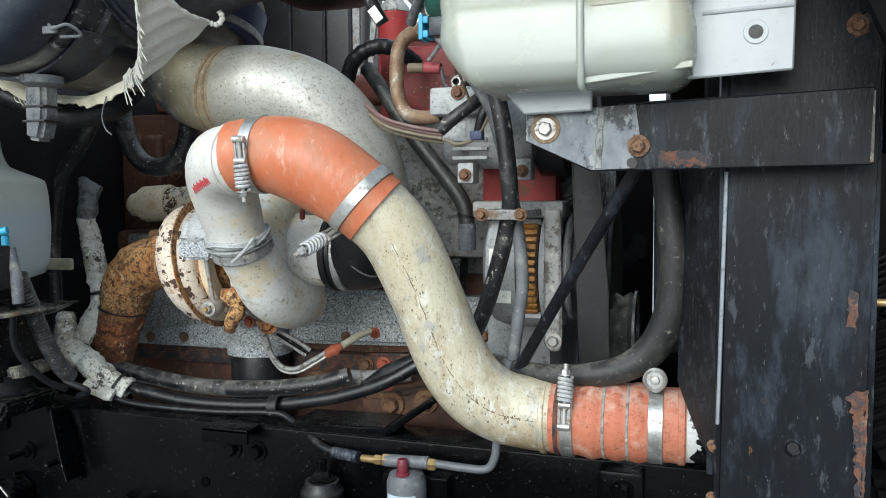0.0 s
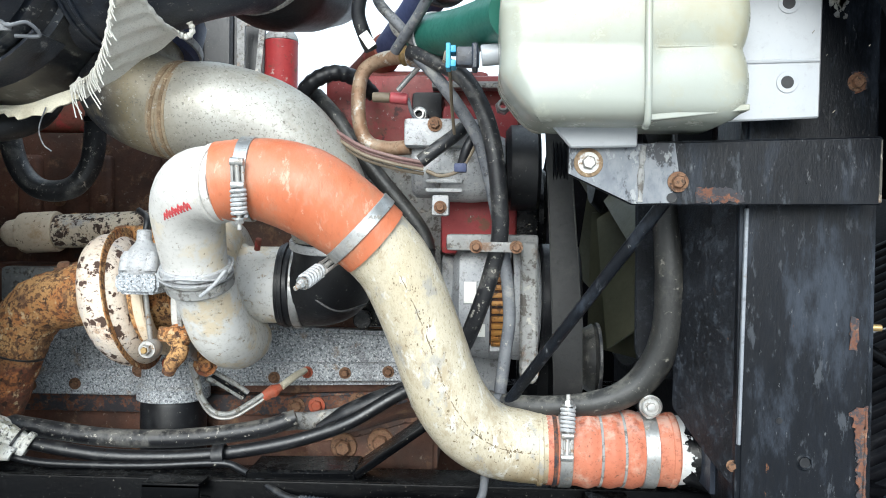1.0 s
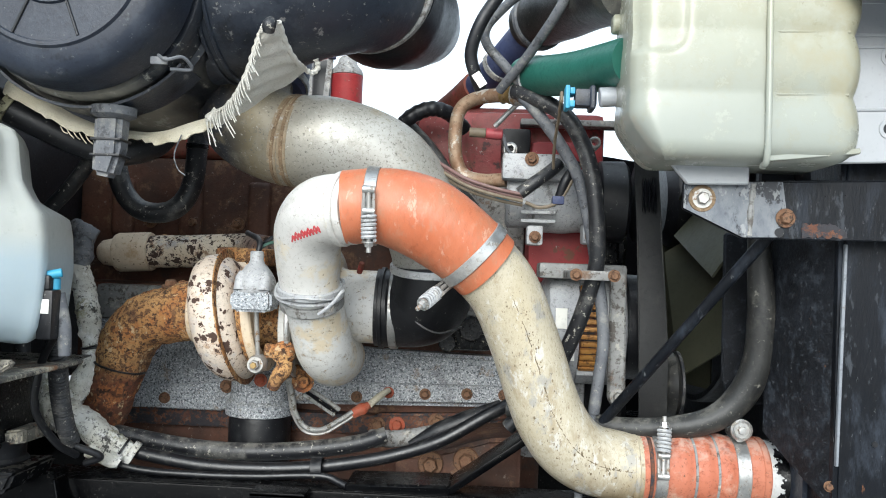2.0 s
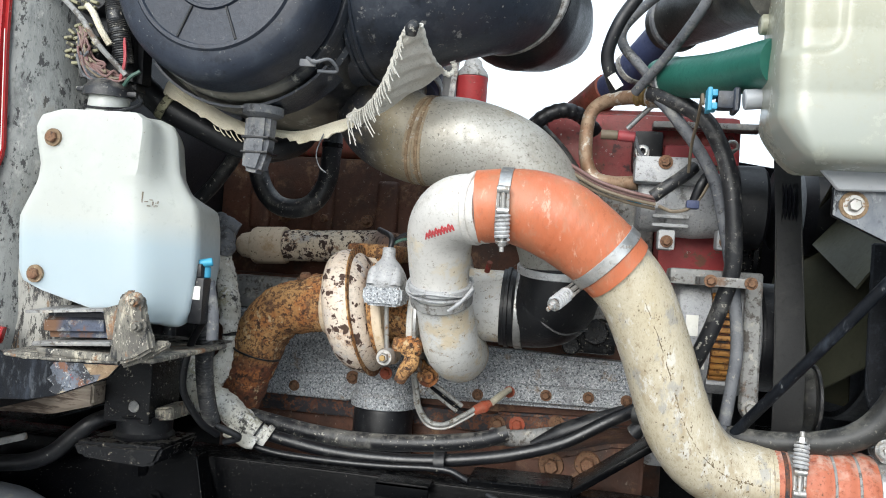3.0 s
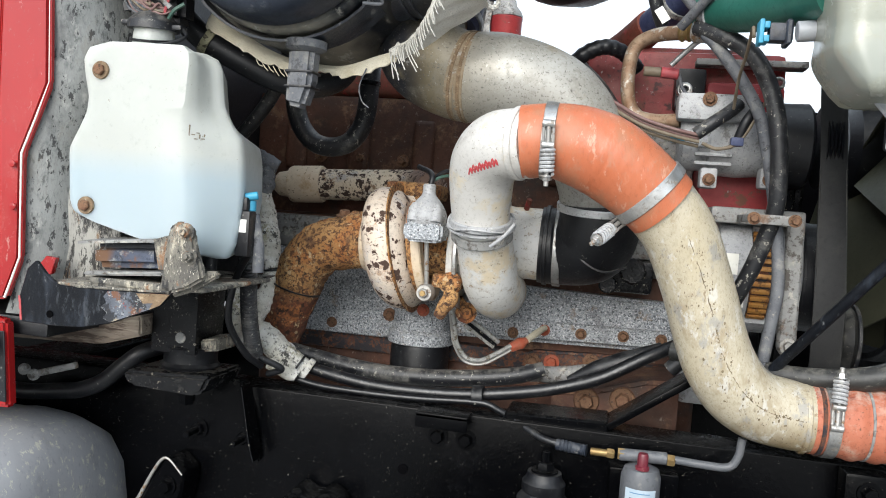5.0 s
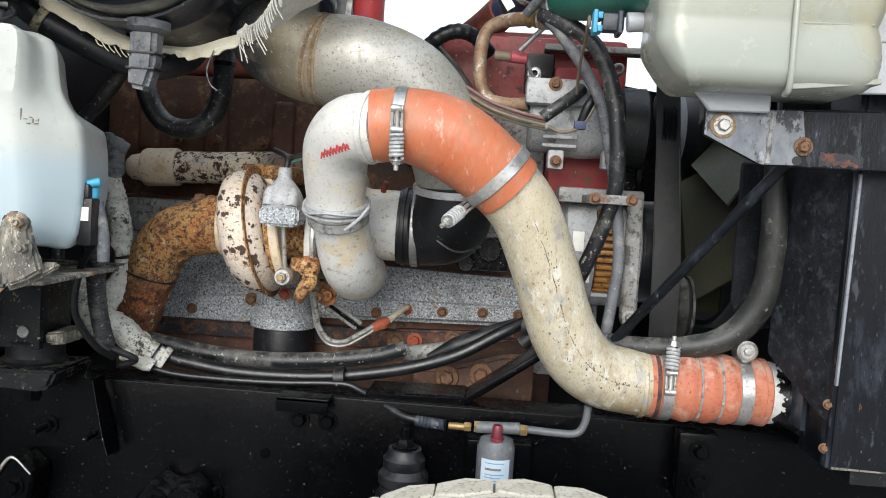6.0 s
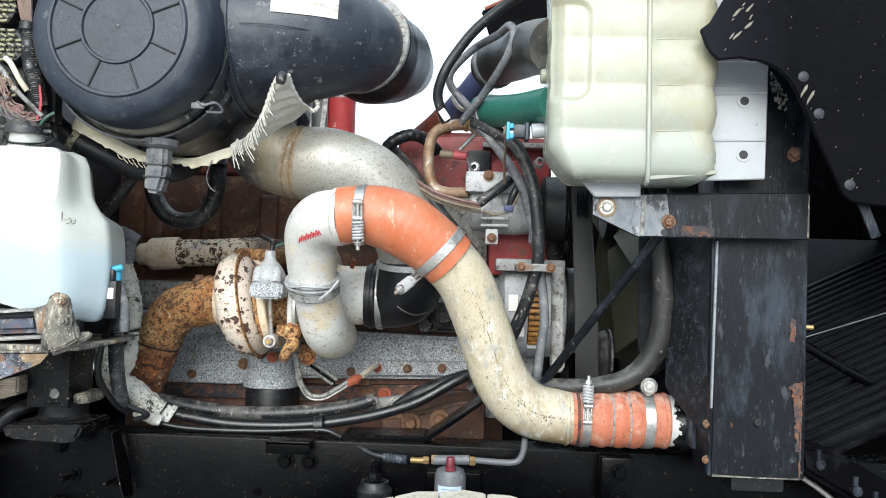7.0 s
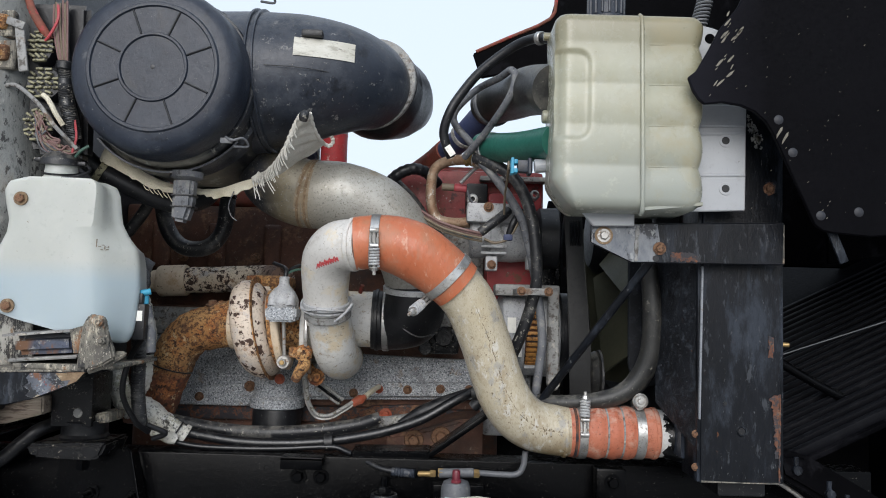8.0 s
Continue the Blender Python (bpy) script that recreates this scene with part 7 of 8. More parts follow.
for x, z, rx, rz, lean in ((-1.014, 1.848, 0.026, 0.036, 12), (-1.003, 1.774, 0.036, 0.034, 8), (-1.008, 1.690, 0.032, 0.036, 16)):
    c = part("connector", turned(lathe([(0, -0.010), (0.92, -0.010), (1.0, -0.006), (1.05, 0.03), (1.05, 0.06), (0, 0.06)], (0, 0, 0), (0, 1, 0), 28), Matrix.Translation((x, 0.800, z)) @ Matrix.Diagonal((rx, 1, rz, 1))), "rubber", cn)
    for row in range(7):
        v = (row - 3) * rz * 0.27
        for k in range(4):
            u = (k - 1.5) * rx * 0.46 + (row % 2) * 0.003
            if (u / rx) ** 2 + (v / rz) ** 2 < 0.84:
                part("pin", turned(box(-0.0068, 0.0068, -0.005, 0.004, -0.0024, 0.0024, 0.0010, 1), Matrix.Translation((x + u, 0.789 + rng.uniform(-0.002, 0.002), z + v)) @ Matrix.Rotation(radians((lean + 14) * (1 if row % 2 else -0.4) + rng.uniform(-14, 14)), 4, 'Y')), "contact", c)
# Black slab drawn for the shadows around the connectors.
part("connector_shadow", rough(prism([(-1.062, 1.945), (-0.935, 1.945), (-0.925, 1.63), (-1.030, 1.640), (-1.052, 1.72), (-1.055, 1.80), (-1.070, 1.87)], 0.815, 0.86, 0.01, 2), 0.004, 40), "rubber", cn)
for k in range(13):
    m = ("wire_pink", "wire_tan", "wire_tan", "grey_hose")[k % 4]
    o = 0.0022 * k + rng.uniform(-0.001, 0.001)
    d = 0.006 * (k % 2)
    part("wire", tube([(-0.996 + o, 0.795 + d, 1.935 + 0.01 * rng.random()), (-0.990 + o, 0.790 + d, 1.88), (-0.978 + 0.7 * o, 0.788 + d, 1.83), (-0.972 + 0.5 * o, 0.792 + d, 1.808)], 0.0022, 6, 6), m, cn)
part("loom_collar", rod((-0.965, 0.792, 1.80), (-0.964, 0.792, 1.818), 0.017, 14), "rubber", cn)
part("loom", tube([(-0.964, 0.792, 1.808), (-0.958, 0.79, 1.75), (-0.946, 0.792, 1.70), (-0.940, 0.80, 1.665)], [0.0125, 0.0145, 0.0150, 0.013], 14, 34, wave=lambda s: 1 + 0.05 * math.sin(s * 1900)), "dusty_rubber", cn)
for k in range(26):
    a, b, c = rng.uniform(-1, 1), rng.uniform(-1, 1), rng.uniform(-1, 1)
    z0 = 1.69 + 0.028 * a
    part("wire", tube([(-1.004 + 0.012 * b, 0.785, z0), (-0.992 + 0.012 * c, 0.772 + 0.006 * a, 1.672 + 0.012 * b), (-0.975 + 0.018 * a, 0.775, 1.648 + 0.012 * c), (-0.955 + 0.012 * b, 0.780, 1.640 + 0.010 * a), (-0.935 + 0.008 * c, 0.79, 1.640)], 0.0018, 6, 6), ("wire_pink", "wire_tan", "wire_pink", "grey_hose")[k % 4], cn)
part("cable", tube([(-1.085, 0.80, 1.745), (-1.075, 0.785, 1.764), (-1.045, 0.775, 1.762), (-0.997, 0.765, 1.725), (-0.965, 0.765, 1.685), (-0.928, 0.785, 1.644)], 0.0042, 10), "dirty_cast", cn)
part("cable", tube([(-0.998, 0.78, 1.748), (-0.982, 0.772, 1.735), (-0.966, 0.772, 1.708), (-0.954, 0.778, 1.688)], 0.0050, 8), "canvas", cn)
part("red_cable", tube([(-1.052, 0.80, 1.955), (-1.035, 0.79, 1.92), (-1.012, 0.785, 1.885), (-0.995, 0.79, 1.862)], [0.0075, 0.008, 0.0085, 0.007], 12), "rusty_red", cn)
part("red_cable", tube([(-0.982, 0.785, 1.93), (-0.978, 0.78, 1.90), (-0.992, 0.78, 1.868), (-1.003, 0.785, 1.858)], 0.0028, 8), "wire_red", cn)
part("red_cable", tube([(-0.935, 0.785, 1.70), (-0.928, 0.78, 1.665), (-0.937, 0.785, 1.635)], 0.0025, 6), "wire_red", cn)
part("cable", tube([(-0.93, 0.785, 1.628), (-0.917, 0.78, 1.640), (-0.905, 0.785, 1.650)], 0.003, 6), "wire_green", cn)
for x, z in ((-1.089, 1.888), (-1.084, 1.826)):
    part("terminal", rough(merge(box(x - 0.022, x + 0.020, 0.758, 0.785, z - 0.016, z + 0.014, 0.006, 3), rod((x, 0.748, z), (x, 0.765, z), 0.009, 6)), 0.004, 60), "rusty_iron", cn)
    part("grime", rough(box(x - 0.03, x + 0.03, 0.770, 0.79, z - 0.030, z + 0.026, 0.006, 3), 0.006, 50), "grimy_steel", cn)
part("bracket_tab", merge(turned(box(-0.009, 0.009, 0.766, 0.772, -0.045, 0.045, 0.003), Matrix.Translation((-1.040, 0, 1.835)) @ Matrix.Rotation(radians(-9), 4, 'Y')), turned(box(-0.022, 0.016, 0.762, 0.768, -0.008, 0.008, 0.003), Matrix.Translation((-1.050, 0, 1.884)) @ Matrix.Rotation(radians(18), 4, 'Y'))), "dirty_cast", cn)

# ---- washer bottle ----
wa = thing("washer_bottle", (-0.9, 0.80, 1.28), "milky washer bottle half full of pale blue fluid, black flip cap", "washer bottle")


def bottle():
    """Blow-moulded bottle: a flat bolted face and a chamfered flank, wider below than at the shoulder."""
    def outline(x0, xm, x1, deep):
        return [(x0, 0.745), (x0 + 0.012, 0.730), (xm, 0.738), (x1 - 0.016, 0.785), (x1, 0.80), (x1 - 0.03, 0.80 + 0.55 * deep), (x1 - 0.055, 0.80 + deep), (x1 - 0.085, 0.82 + deep), (x0 + 0.03, 0.82 + deep), (x0, 0.78 + deep)]
    levels = [(1.260, -1.017, -0.862, -0.829), (1.266, -1.045, -0.852, -0.814), (1.290, -1.053, -0.850, -0.802), (1.36, -1.056, -0.858, -0.795), (1.42, -1.059, -0.866, -0.798), (1.452, -1.043, -0.870, -0.804),
              (1.474, -1.033, -0.870, -0.820), (1.498, -1.030, -0.862, -0.834), (1.530, -1.038, -0.860, -0.839), (1.554, -1.042, -0.858, -0.842), (1.571, -1.034, -0.860, -0.850), (1.580, -1.000, -0.872, -0.872)]
    bm = bmesh.new()
    rings = []
    for z, a, m, b in levels:
        rings.append([bm.verts.new((x, y, z + 0.26 * (-0.80 - x) * max(0.0, (1.40 - z) / 0.14))) for x, y in outline(a, m, b, 0.185 if z < 1.46 else 0.12)])
    n = len(rings[0])
    for a, b in zip(rings, rings[1:]):
        for j in range(n):
            bm.faces.new((a[j], a[(j + 1) % n], b[(j + 1) % n], b[j]))
    bm.faces.new(rings[0])
    bm.faces.new(rings[-1])
    bmesh.ops.subdivide_edges(bm, edges=list(bm.edges), cuts=3, smooth=0.5, use_grid_fill=True)
    for _ in range(2):
        bmesh.ops.smooth_vert(bm, verts=list(bm.verts), factor=0.35, use_axis_x=True, use_axis_y=True, use_axis_z=True)
    return bm


bot = part("bottle", bottle(), "washer_plastic", wa)
for x, z in ((-1.0015, 1.537), (-1.014, 1.336)):
    at = front_of(bot, x, z, 0.0015)
    part("bolt_washer", lathe([(0, -0.006), (0.0135, -0.006), (0.013, 0.002), (0, 0.0022)], at, (0, -1, 0), 20), "weld", wa)
    part("bolt", bolt((x, at[1] - 0.002, z), (0.1, -1, 0), 0.0085, 0.007, False), "bolt_rust", wa)
part("neck", lathe([(0, -0.03), (0.044, -0.012), (0.036, 0.004), (0.031, 0.012), (0.030, 0.032), (0.033, 0.034), (0, 0.036)], (-0.963, 0.80, 1.578), (0.03, 0, 1), 28), "washer_plastic", wa)
part("neck_strap", ring((-0.963, 0.80, 1.598), (0.06, -0.25, 1), 0.033, 0.0355, 0.004, 28), "rubber", wa)
part("cap", merge(lathe([(0, 0.030), (0.012, 0.029), (0.026, 0.024), (0.036, 0.014), (0.038, 0.010), (0.0385, 0.0), (0, 0.0)], (-0.964, 0.80, 1.612), (0.03, -0.06, 1), 32), box(-1.012, -0.995, 0.785, 0.812, 1.618, 1.626, 0.003), box(-0.932, -0.912, 0.79, 0.81, 1.612, 1.620, 0.003)), "dusty_rubber", wa, "dusty black flip cap")
part("cap_strap", tube([(-0.915, 0.80, 1.616), (-0.902, 0.79, 1.602), (-0.918, 0.772, 1.588), (-0.945, 0.765, 1.583)], 0.0028, 8), "rubber", wa)
for x, z, w, q in ((-0.862, 1.458, 0.0007, 0.008), (-0.858, 1.452, 0.003, 0.0006), (-0.853, 1.455, 0.0022, 0.0006), (-0.850, 1.450, 0.0007, 0.003), (-0.847, 1.447, 0.0028, 0.0006), (-0.855, 1.446, 0.003, 0.0007), (-0.845, 1.452, 0.0006, 0.002)):
    at = front_of(bot, x, z)
    part("moulded_mark", box(x - w, x + w, at[1] - 0.0008, at[1] + 0.004, z - q, z + q, 0), "wire_tan", bot)
part("pump", merge(rod((-0.794, 0.825, 1.345), (-0.794, 0.825, 1.362), 0.008, 16), rod((-0.800, 0.815, 1.366), (-0.782, 0.822, 1.370), 0.0065, 12)), "blue_plastic", wa, "blue washer pump fitting")
part("pump_body", tube([(-0.780, 0.835, 1.25), (-0.783, 0.835, 1.29), (-0.792, 0.835, 1.34)], [0.009, 0.010, 0.008], 14), "grey_hose", wa, "dusty grey pump body")
part("pump_plug", merge(box(-0.808, -0.786, 0.805, 0.830, 1.275, 1.345, 0.003), box(-0.812, -0.792, 0.806, 0.828, 1.345, 1.366, 0.003)), "rubber", wa)
part("pump_tag", box(-0.8075, -0.790, 0.8035, 0.805, 1.312, 1.332, 0.0005), "label", wa)

# ---- cab mount, bracket and latch below the bottle ----
cm = thing("cab_mount", (-0.97, 0.90, 1.02), "black cab mount post with worn flaking bracket and grey latch plate", "cab mount")
part("bracket_plate", prism([(-1.094, 1.196), (-1.083, 1.237), (-1.069, 1.250), (-1.053, 1.233), (-1.035, 1.220), (-1.002, 1.217), (-0.946, 1.218), (-0.846, 1.222), (-0.862, 1.202), (-0.880, 1.194), (-0.942, 1.169), (-0.987, 1.159), (-1.030, 1.156), (-1.089, 1.157)], 0.698, 0.706, 0.0015), "worn_black", cm)
part("bare_patch", rough(prism([(-0.946, 1.2165), (-0.847, 1.2205), (-0.863, 1.203), (-0.881, 1.195), (-0.940, 1.171), (-0.952, 1.176), (-0.946, 1.185), (-0.957, 1.192), (-0.948, 1.200), (-0.953, 1.208)], 0.6968, 0.698, 0), 0.0003, 90), "chipped_edge", cm, "chipped paint down to rust and primer")
part("rusty_edge", prism([(-0.90, 1.2175), (-0.847, 1.2205), (-0.862, 1.2035), (-0.878, 1.196), (-0.872, 1.206), (-0.888, 1.204)], 0.6955, 0.697, 0), "weld", cm)
part("top_lip", rough(tube([(-1.030, 0.700, 1.2205), (-0.99, 0.699, 1.2185), (-0.92, 0.699, 1.2205), (-0.85, 0.699, 1.2235)], 0.0020, 6, 8), 0.0014, 120), "grimy_steel", cm, "pale worn upper lip")
part("red_edge", rough(tube([(-1.0935, 0.698, 1.195), (-1.091, 0.698, 1.178), (-1.0885, 0.698, 1.159)], 0.0022, 6, 8), 0.0012, 150), "red_mark", cm, "torn red paint on the edge")
part("plate_hole", lathe([(0, 0), (0.0055, 0), (0.0055, 0.001), (0, 0.001)], (-1.040, 0.6975, 1.173), (0, -1, 0), 14), "hood_inner", cm)
part("bracket_shelf", prism([(-1.055, 1.214), (-0.80, 1.226), (-0.80, 1.233), (-1.055, 1.221)], 0.706, 0.93, 0.002), "grimy_steel", cm)
part("shelf_arm", rough(prism([(-0.846, 1.216), (-0.812, 1.229), (-0.777, 1.252), (-0.778, 1.260), (-0.797, 1.259), (-0.846, 1.228)], 0.699, 0.712, 0.003, 2), 0.002, 70), "grimy_steel", cm, "bent rusty shelf arm")
part("flaking_panel", rough(prism([(-1.160, 1.40), (-1.10, 1.42), (-1.03, 1.345), (-1.00, 1.30), (-0.995, 1.216), (-1.15, 1.208)], 0.795, 0.805, 0.002), 0.003, 60), "flaked_panel", cm, "flaking grimy panel")
part("latch_plate", rough(prism([(-0.842, 1.224), (-0.847, 1.274), (-0.848, 1.312), (-0.840, 1.323), (-0.829, 1.326), (-0.815, 1.321), (-0.808, 1.310), (-0.806, 1.293), (-0.796, 1.270), (-0.790, 1.248), (-0.815, 1.232)], 0.682, 0.697, 0.004, 2), 0.0014, 60), "grimy_steel", cm, "grimy latch plate")
part("latch_cheek", rough(prism([(-0.866, 1.226), (-0.862, 1.274), (-0.857, 1.309), (-0.847, 1.324), (-0.836, 1.325), (-0.845, 1.30), (-0.843, 1.226)], 0.699, 0.712, 0.003, 2), 0.0014, 60), "grimy_steel", cm)
for x, z in ((-0.818, 1.312), (-0.812, 1.279)):
    part("latch_bolt", merge(bolt((x, 0.682, z), (0.1, -1, 0), 0.0078, 0.010), rod((x, 0.684, z), (x, 0.668, z), 0.0042, 10)), "grimy_steel", cm)
part("latch_bar", prism([(-0.998, 1.280), (-0.884, 1.289), (-0.879, 1.253), (-0.992, 1.245)], 0.722, 0.775, 0.010, 3), "chipped_bar", cm)
part("latch_top", sheet([[(-1.008 + 0.124 * u, 0.708 + 0.085 * v, 1.2835 + 0.012 * u + 0.004 * v) for u in (0, 0.25, 0.5, 0.75, 1)] for v in (0, 0.5, 1)], 0.004), "dirty_cast", cm, "pale dusty folded top sheet")
part("latch_flare", sheet([[(-0.885, 0.710, 1.296), (-0.862, 0.712, 1.304)], [(-0.881, 0.712, 1.275), (-0.863, 0.714, 1.280)], [(-0.877, 0.714, 1.253), (-0.866, 0.716, 1.254)]], 0.003), "grimy_steel", cm)
part("latch_ledge", rough(prism([(-0.994, 1.2345), (-0.868, 1.2445), (-0.868, 1.250), (-0.994, 1.240)], 0.706, 0.78, 0.002, 2), 0.0015, 80), "dirty_cast", cm, "dusty ledge")
part("grime", rough(box(-0.985, -0.85, 0.706, 0.79, 1.222, 1.234, 0.004, 3), 0.006, 50), "grimy_steel", cm)
part("post", merge(box(-1.018, -0.932, 0.930, 1.03, 1.084, 1.216, 0.004, 2), prism([(-1.018, 1.20), (-0.90, 1.20), (-0.83, 1.228), (-1.0, 1.226)], 0.86, 1.03, 0.004, 2)), "dirty_black", cm)
part("post_hole", lathe([(0, 0), (0.010, 0), (0.0095, 0.001), (0, 0.0012)], (-0.9605, 0.929, 1.113), (0, -1, 0), 16), "dirty_cast", cm)
part("dirt_ledge", rough(prism([(-0.934, 1.088), (-0.896, 1.092), (-0.898, 1.116), (-0.934, 1.110)], 0.945, 1.02, 0.004, 3), 0.004, 60), "grimy_steel", cm, "ledge caked with pale dirt")
part("rubber_mount", lathe([(0, 0), (0.050, 0), (0.052, 0.006), (0.047, 0.012), (0.047, 0.036), (0.050, 0.040), (0, 0.042)], (-0.964, 0.975, 1.054), (0, 0, 1), 32), "rubber", cm)
part("foot_plate", prism([(-1.050, 1.037), (-1.036, 1.026), (-0.915, 1.021), (-0.898, 1.029), (-0.886, 1.058), (-1.050, 1.051)], 0.900, 1.028, 0.006, 2), "dirty_black", cm)
part("foot_bolt", bolt((-0.955, 0.955, 1.022), (0, 0, -1), 0.014, 0.03), "black_paint", cm)
gus = part("gusset", prism([(-1.03, 1.03), (-0.885, 1.03), (-0.862, 0.99), (-0.846, 0.94), (-0.838, 0.885), (-0.85, 0.882), (-0.87, 0.895), (-1.05, 0.885)], 1.015, 1.029, 0.004, 2), "black_paint", cm)
part("gusset_fin", prism([(-0.867, 1.030), (-0.862, 1.030), (-0.846, 0.95), (-0.831, 0.898), (-0.834, 0.896), (-0.850, 0.945)], 0.975, 1.016, 0.001), "black_paint", cm)
part("fin_edge", tube([(-0.862, 0.974, 1.026), (-0.851, 0.974, 0.975), (-0.840, 0.974, 0.925), (-0.831, 0.974, 0.898)], 0.0009, 6, 4), "dirty_black", cm)
for x, z in ((-0.869, 0.927), (-0.960, 0.932)):
    part("stud", merge(rod((x, 1.014, z), (x, 0.965, z), 0.006, 10), bolt((x, 1.014, z), (0, -1, 0), 0.012, 0.012)), "black_paint", gus)

pl = thing("wood_block", (-1.1, 0.95, 1.06), "weathered grey-brown timber block wedged under the cab", "wood block")
part("timber", rough(prism([(-1.30, 1.083), (-1.30, 1.108), (-1.20, 1.117), (-1.10, 1.128), (-1.02, 1.150), (-1.02, 1.114), (-1.10, 1.090), (-1.20, 1.086)], 0.900, 0.99, 0.004, 2), 0.002, 40), "wood", pl)
h = thing("battery_cable", (-1.1, 0.95, 1.0), "thick black cable sagging below the timber block", "cable")
part("cable", tube([(-1.33, 0.95, 0.975), (-1.276, 0.95, 0.976), (-1.214, 0.95, 0.984), (-1.164, 0.95, 0.993), (-1.12, 0.95, 1.014), (-1.083, 0.955, 1.048), (-1.05, 0.97, 1.074), (-1.00, 1.04, 1.09)], 0.0150, 16), "rubber", h)
h = thing("steel_lever", (-1.2, 0.93, 1.02), "dusty steel lever with two round eyes under the cab", "lever")
part("bar", turned(box(-0.042, 0.042, 0.92, 0.932, -0.006, 0.006, 0.003), Matrix.Translation((-1.200, 0, 1.030)) @ Matrix.Rotation(radians(-17), 4, 'Y')), "dirty_cast", h)
for x, z in ((-1.262, 1.024), (-1.242, 1.016)):
    part("eye", lathe([(0, 0), (0.0100, 0), (0.0105, 0.005), (0.006, 0.007), (0, 0.004)], (x, 0.922, z), (0.4, -1, 0.2), 20), "dirty_cast", h)

# ---- fuel tank end ----
ft = thing("fuel_tank", (-1.5, 0.72, 0.45), "round grey fuel tank splashed with pale mud", "fuel tank")
part("shell", lathe([(0, 0), (0.20, -0.004), (0.26, -0.02), (0.295, -0.05), (0.31, -0.10), (0.313, -0.14), (0.31, -0.16), (0.31, -1.2), (0, -1.2)], (-1.103, 0.85, 0.655), (1, 0, 0), 72), "fuel_tank", ft)
part("strap", ring((-1.40, 0.85, 0.657), (1, 0, 0), 0.31, 0.316, 0.06, 72), "dull_steel", ft)

# ---- cables along the rail ----
h = thing("black_cooling_hose", (-0.6, 1.13, 1.03), "thick black hose with dried mud along the frame rail", "hose")
part("hose", tube([(-0.93, 1.12, 1.112), (-0.873, 1.13, 1.082), (-0.802, 1.15, 1.063), (-0.690, 1.155, 1.048), (-0.582, 1.155, 1.047), (-0.477, 1.155, 1.057), (-0.396, 1.16, 1.071), (-0.348, 1.17, 1.087)], [0.0165, 0.0165, 0.016, 0.016, 0.016, 0.016, 0.0155, 0.014], 18), "dusty_rubber", h)
part("pipe_stub", rough(tube([(-0.385, 1.215, 1.068), (-0.33, 1.235, 1.066), (-0.26, 1.26, 1.075)], 0.016, 14), 0.002, 60), "dirty_cast", h, "dirty bare metal pipe stub")
h = thing("black_cable", (-0.5, 1.1, 1.03), "black battery cable strapped along the frame rail", "cable")
part("cable", tube([(-0.859, 1.09, 1.070), (-0.776, 1.09, 1.052), (-0.668, 1.09, 1.036), (-0.565, 1.09, 1.034), (-0.465, 1.09, 1.041), (-0.367, 1.09, 1.058), (-0.297, 1.09, 1.077), (-0.237, 1.09, 1.101), (-0.17, 1.10, 1.14), (-0.10, 1.12, 1.175)], 0.0115, 16), "glossy_cable", h)
part("flat_sleeve", tube([(-0.300, 1.12, 1.082), (-0.252, 1.12, 1.106), (-0.203, 1.12, 1.128), (-0.14, 1.13, 1.155)], [0.006, 0.016, 0.017, 0.012], 14), "rubber", h)
part("tie", ring((-0.4545, 1.082, 1.041), (1, 0, 0.1), 0.0165, 0.0195, 0.020, 20), "rubber", h)
h = thing("air_line", (-0.4, 1.05, 1.0), "thin black air line leading to a brass fitting", "cable")
part("line", tube([(-0.848, 1.07, 1.048), (-0.766, 1.07, 1.028), (-0.661, 1.07, 1.024), (-0.559, 1.07, 1.026), (-0.450, 1.068, 1.033), (-0.411, 1.06, 1.025), (-0.371, 1.04, 1.012), (-0.325, 1.015, 0.998), (-0.265, 1.0, 0.994)], 0.0062, 12), "glossy_cable", h)
part("loom_end", tube([(-0.305, 1.01, 0.994), (-0.255, 1.0, 0.993)], 0.0095, 10, 16, wave=lambda s: 1 + 0.13 * math.sin(s * 900)), "black_plastic", h)
part("brass_fitting", merge(rod((-0.248, 0.997, 0.994), (-0.215, 0.99, 0.996), 0.0062, 10), bolt((-0.222, 0.992, 0.996), (1, 0, 0), 0.0085, 0.012, False)), "brass", h)
h = thing("white_wrapped_loom", (-0.86, 1.05, 1.08), "loom wrapped in cloth caked with white dust beside the mount", "cable")
part("wrap", rough(tube([(-0.935, 1.16, 1.38), (-0.922, 1.16, 1.33), (-0.908, 1.155, 1.28), (-0.895, 1.15, 1.228)], [0.017, 0.020, 0.021, 0.018], 20, 14), 0.0045, 75), "white_dust", h)
part("wrap", rough(tube([(-0.894, 1.15, 1.222), (-0.892, 1.14, 1.19), (-0.902, 1.12, 1.155), (-0.912, 1.106, 1.125)], [0.018, 0.022, 0.021, 0.017], 20, 14), 0.0045, 75), "white_dust", h)
part("wrap", rough(tube([(-0.955, 1.12, 1.185), (-0.948, 1.11, 1.155), (-0.930, 1.09, 1.12), (-0.905, 1.08, 1.095)], [0.016, 0.021, 0.023, 0.018], 20, 14), 0.005, 75), "white_dust", h)
part("wrap", rough(tube([(-0.905, 1.075, 1.128), (-0.86, 1.07, 1.100), (-0.82, 1.075, 1.070), (-0.79, 1.085, 1.052)], [0.020, 0.024, 0.023, 0.017], 20, 14), 0.005, 75), "white_dust", h)
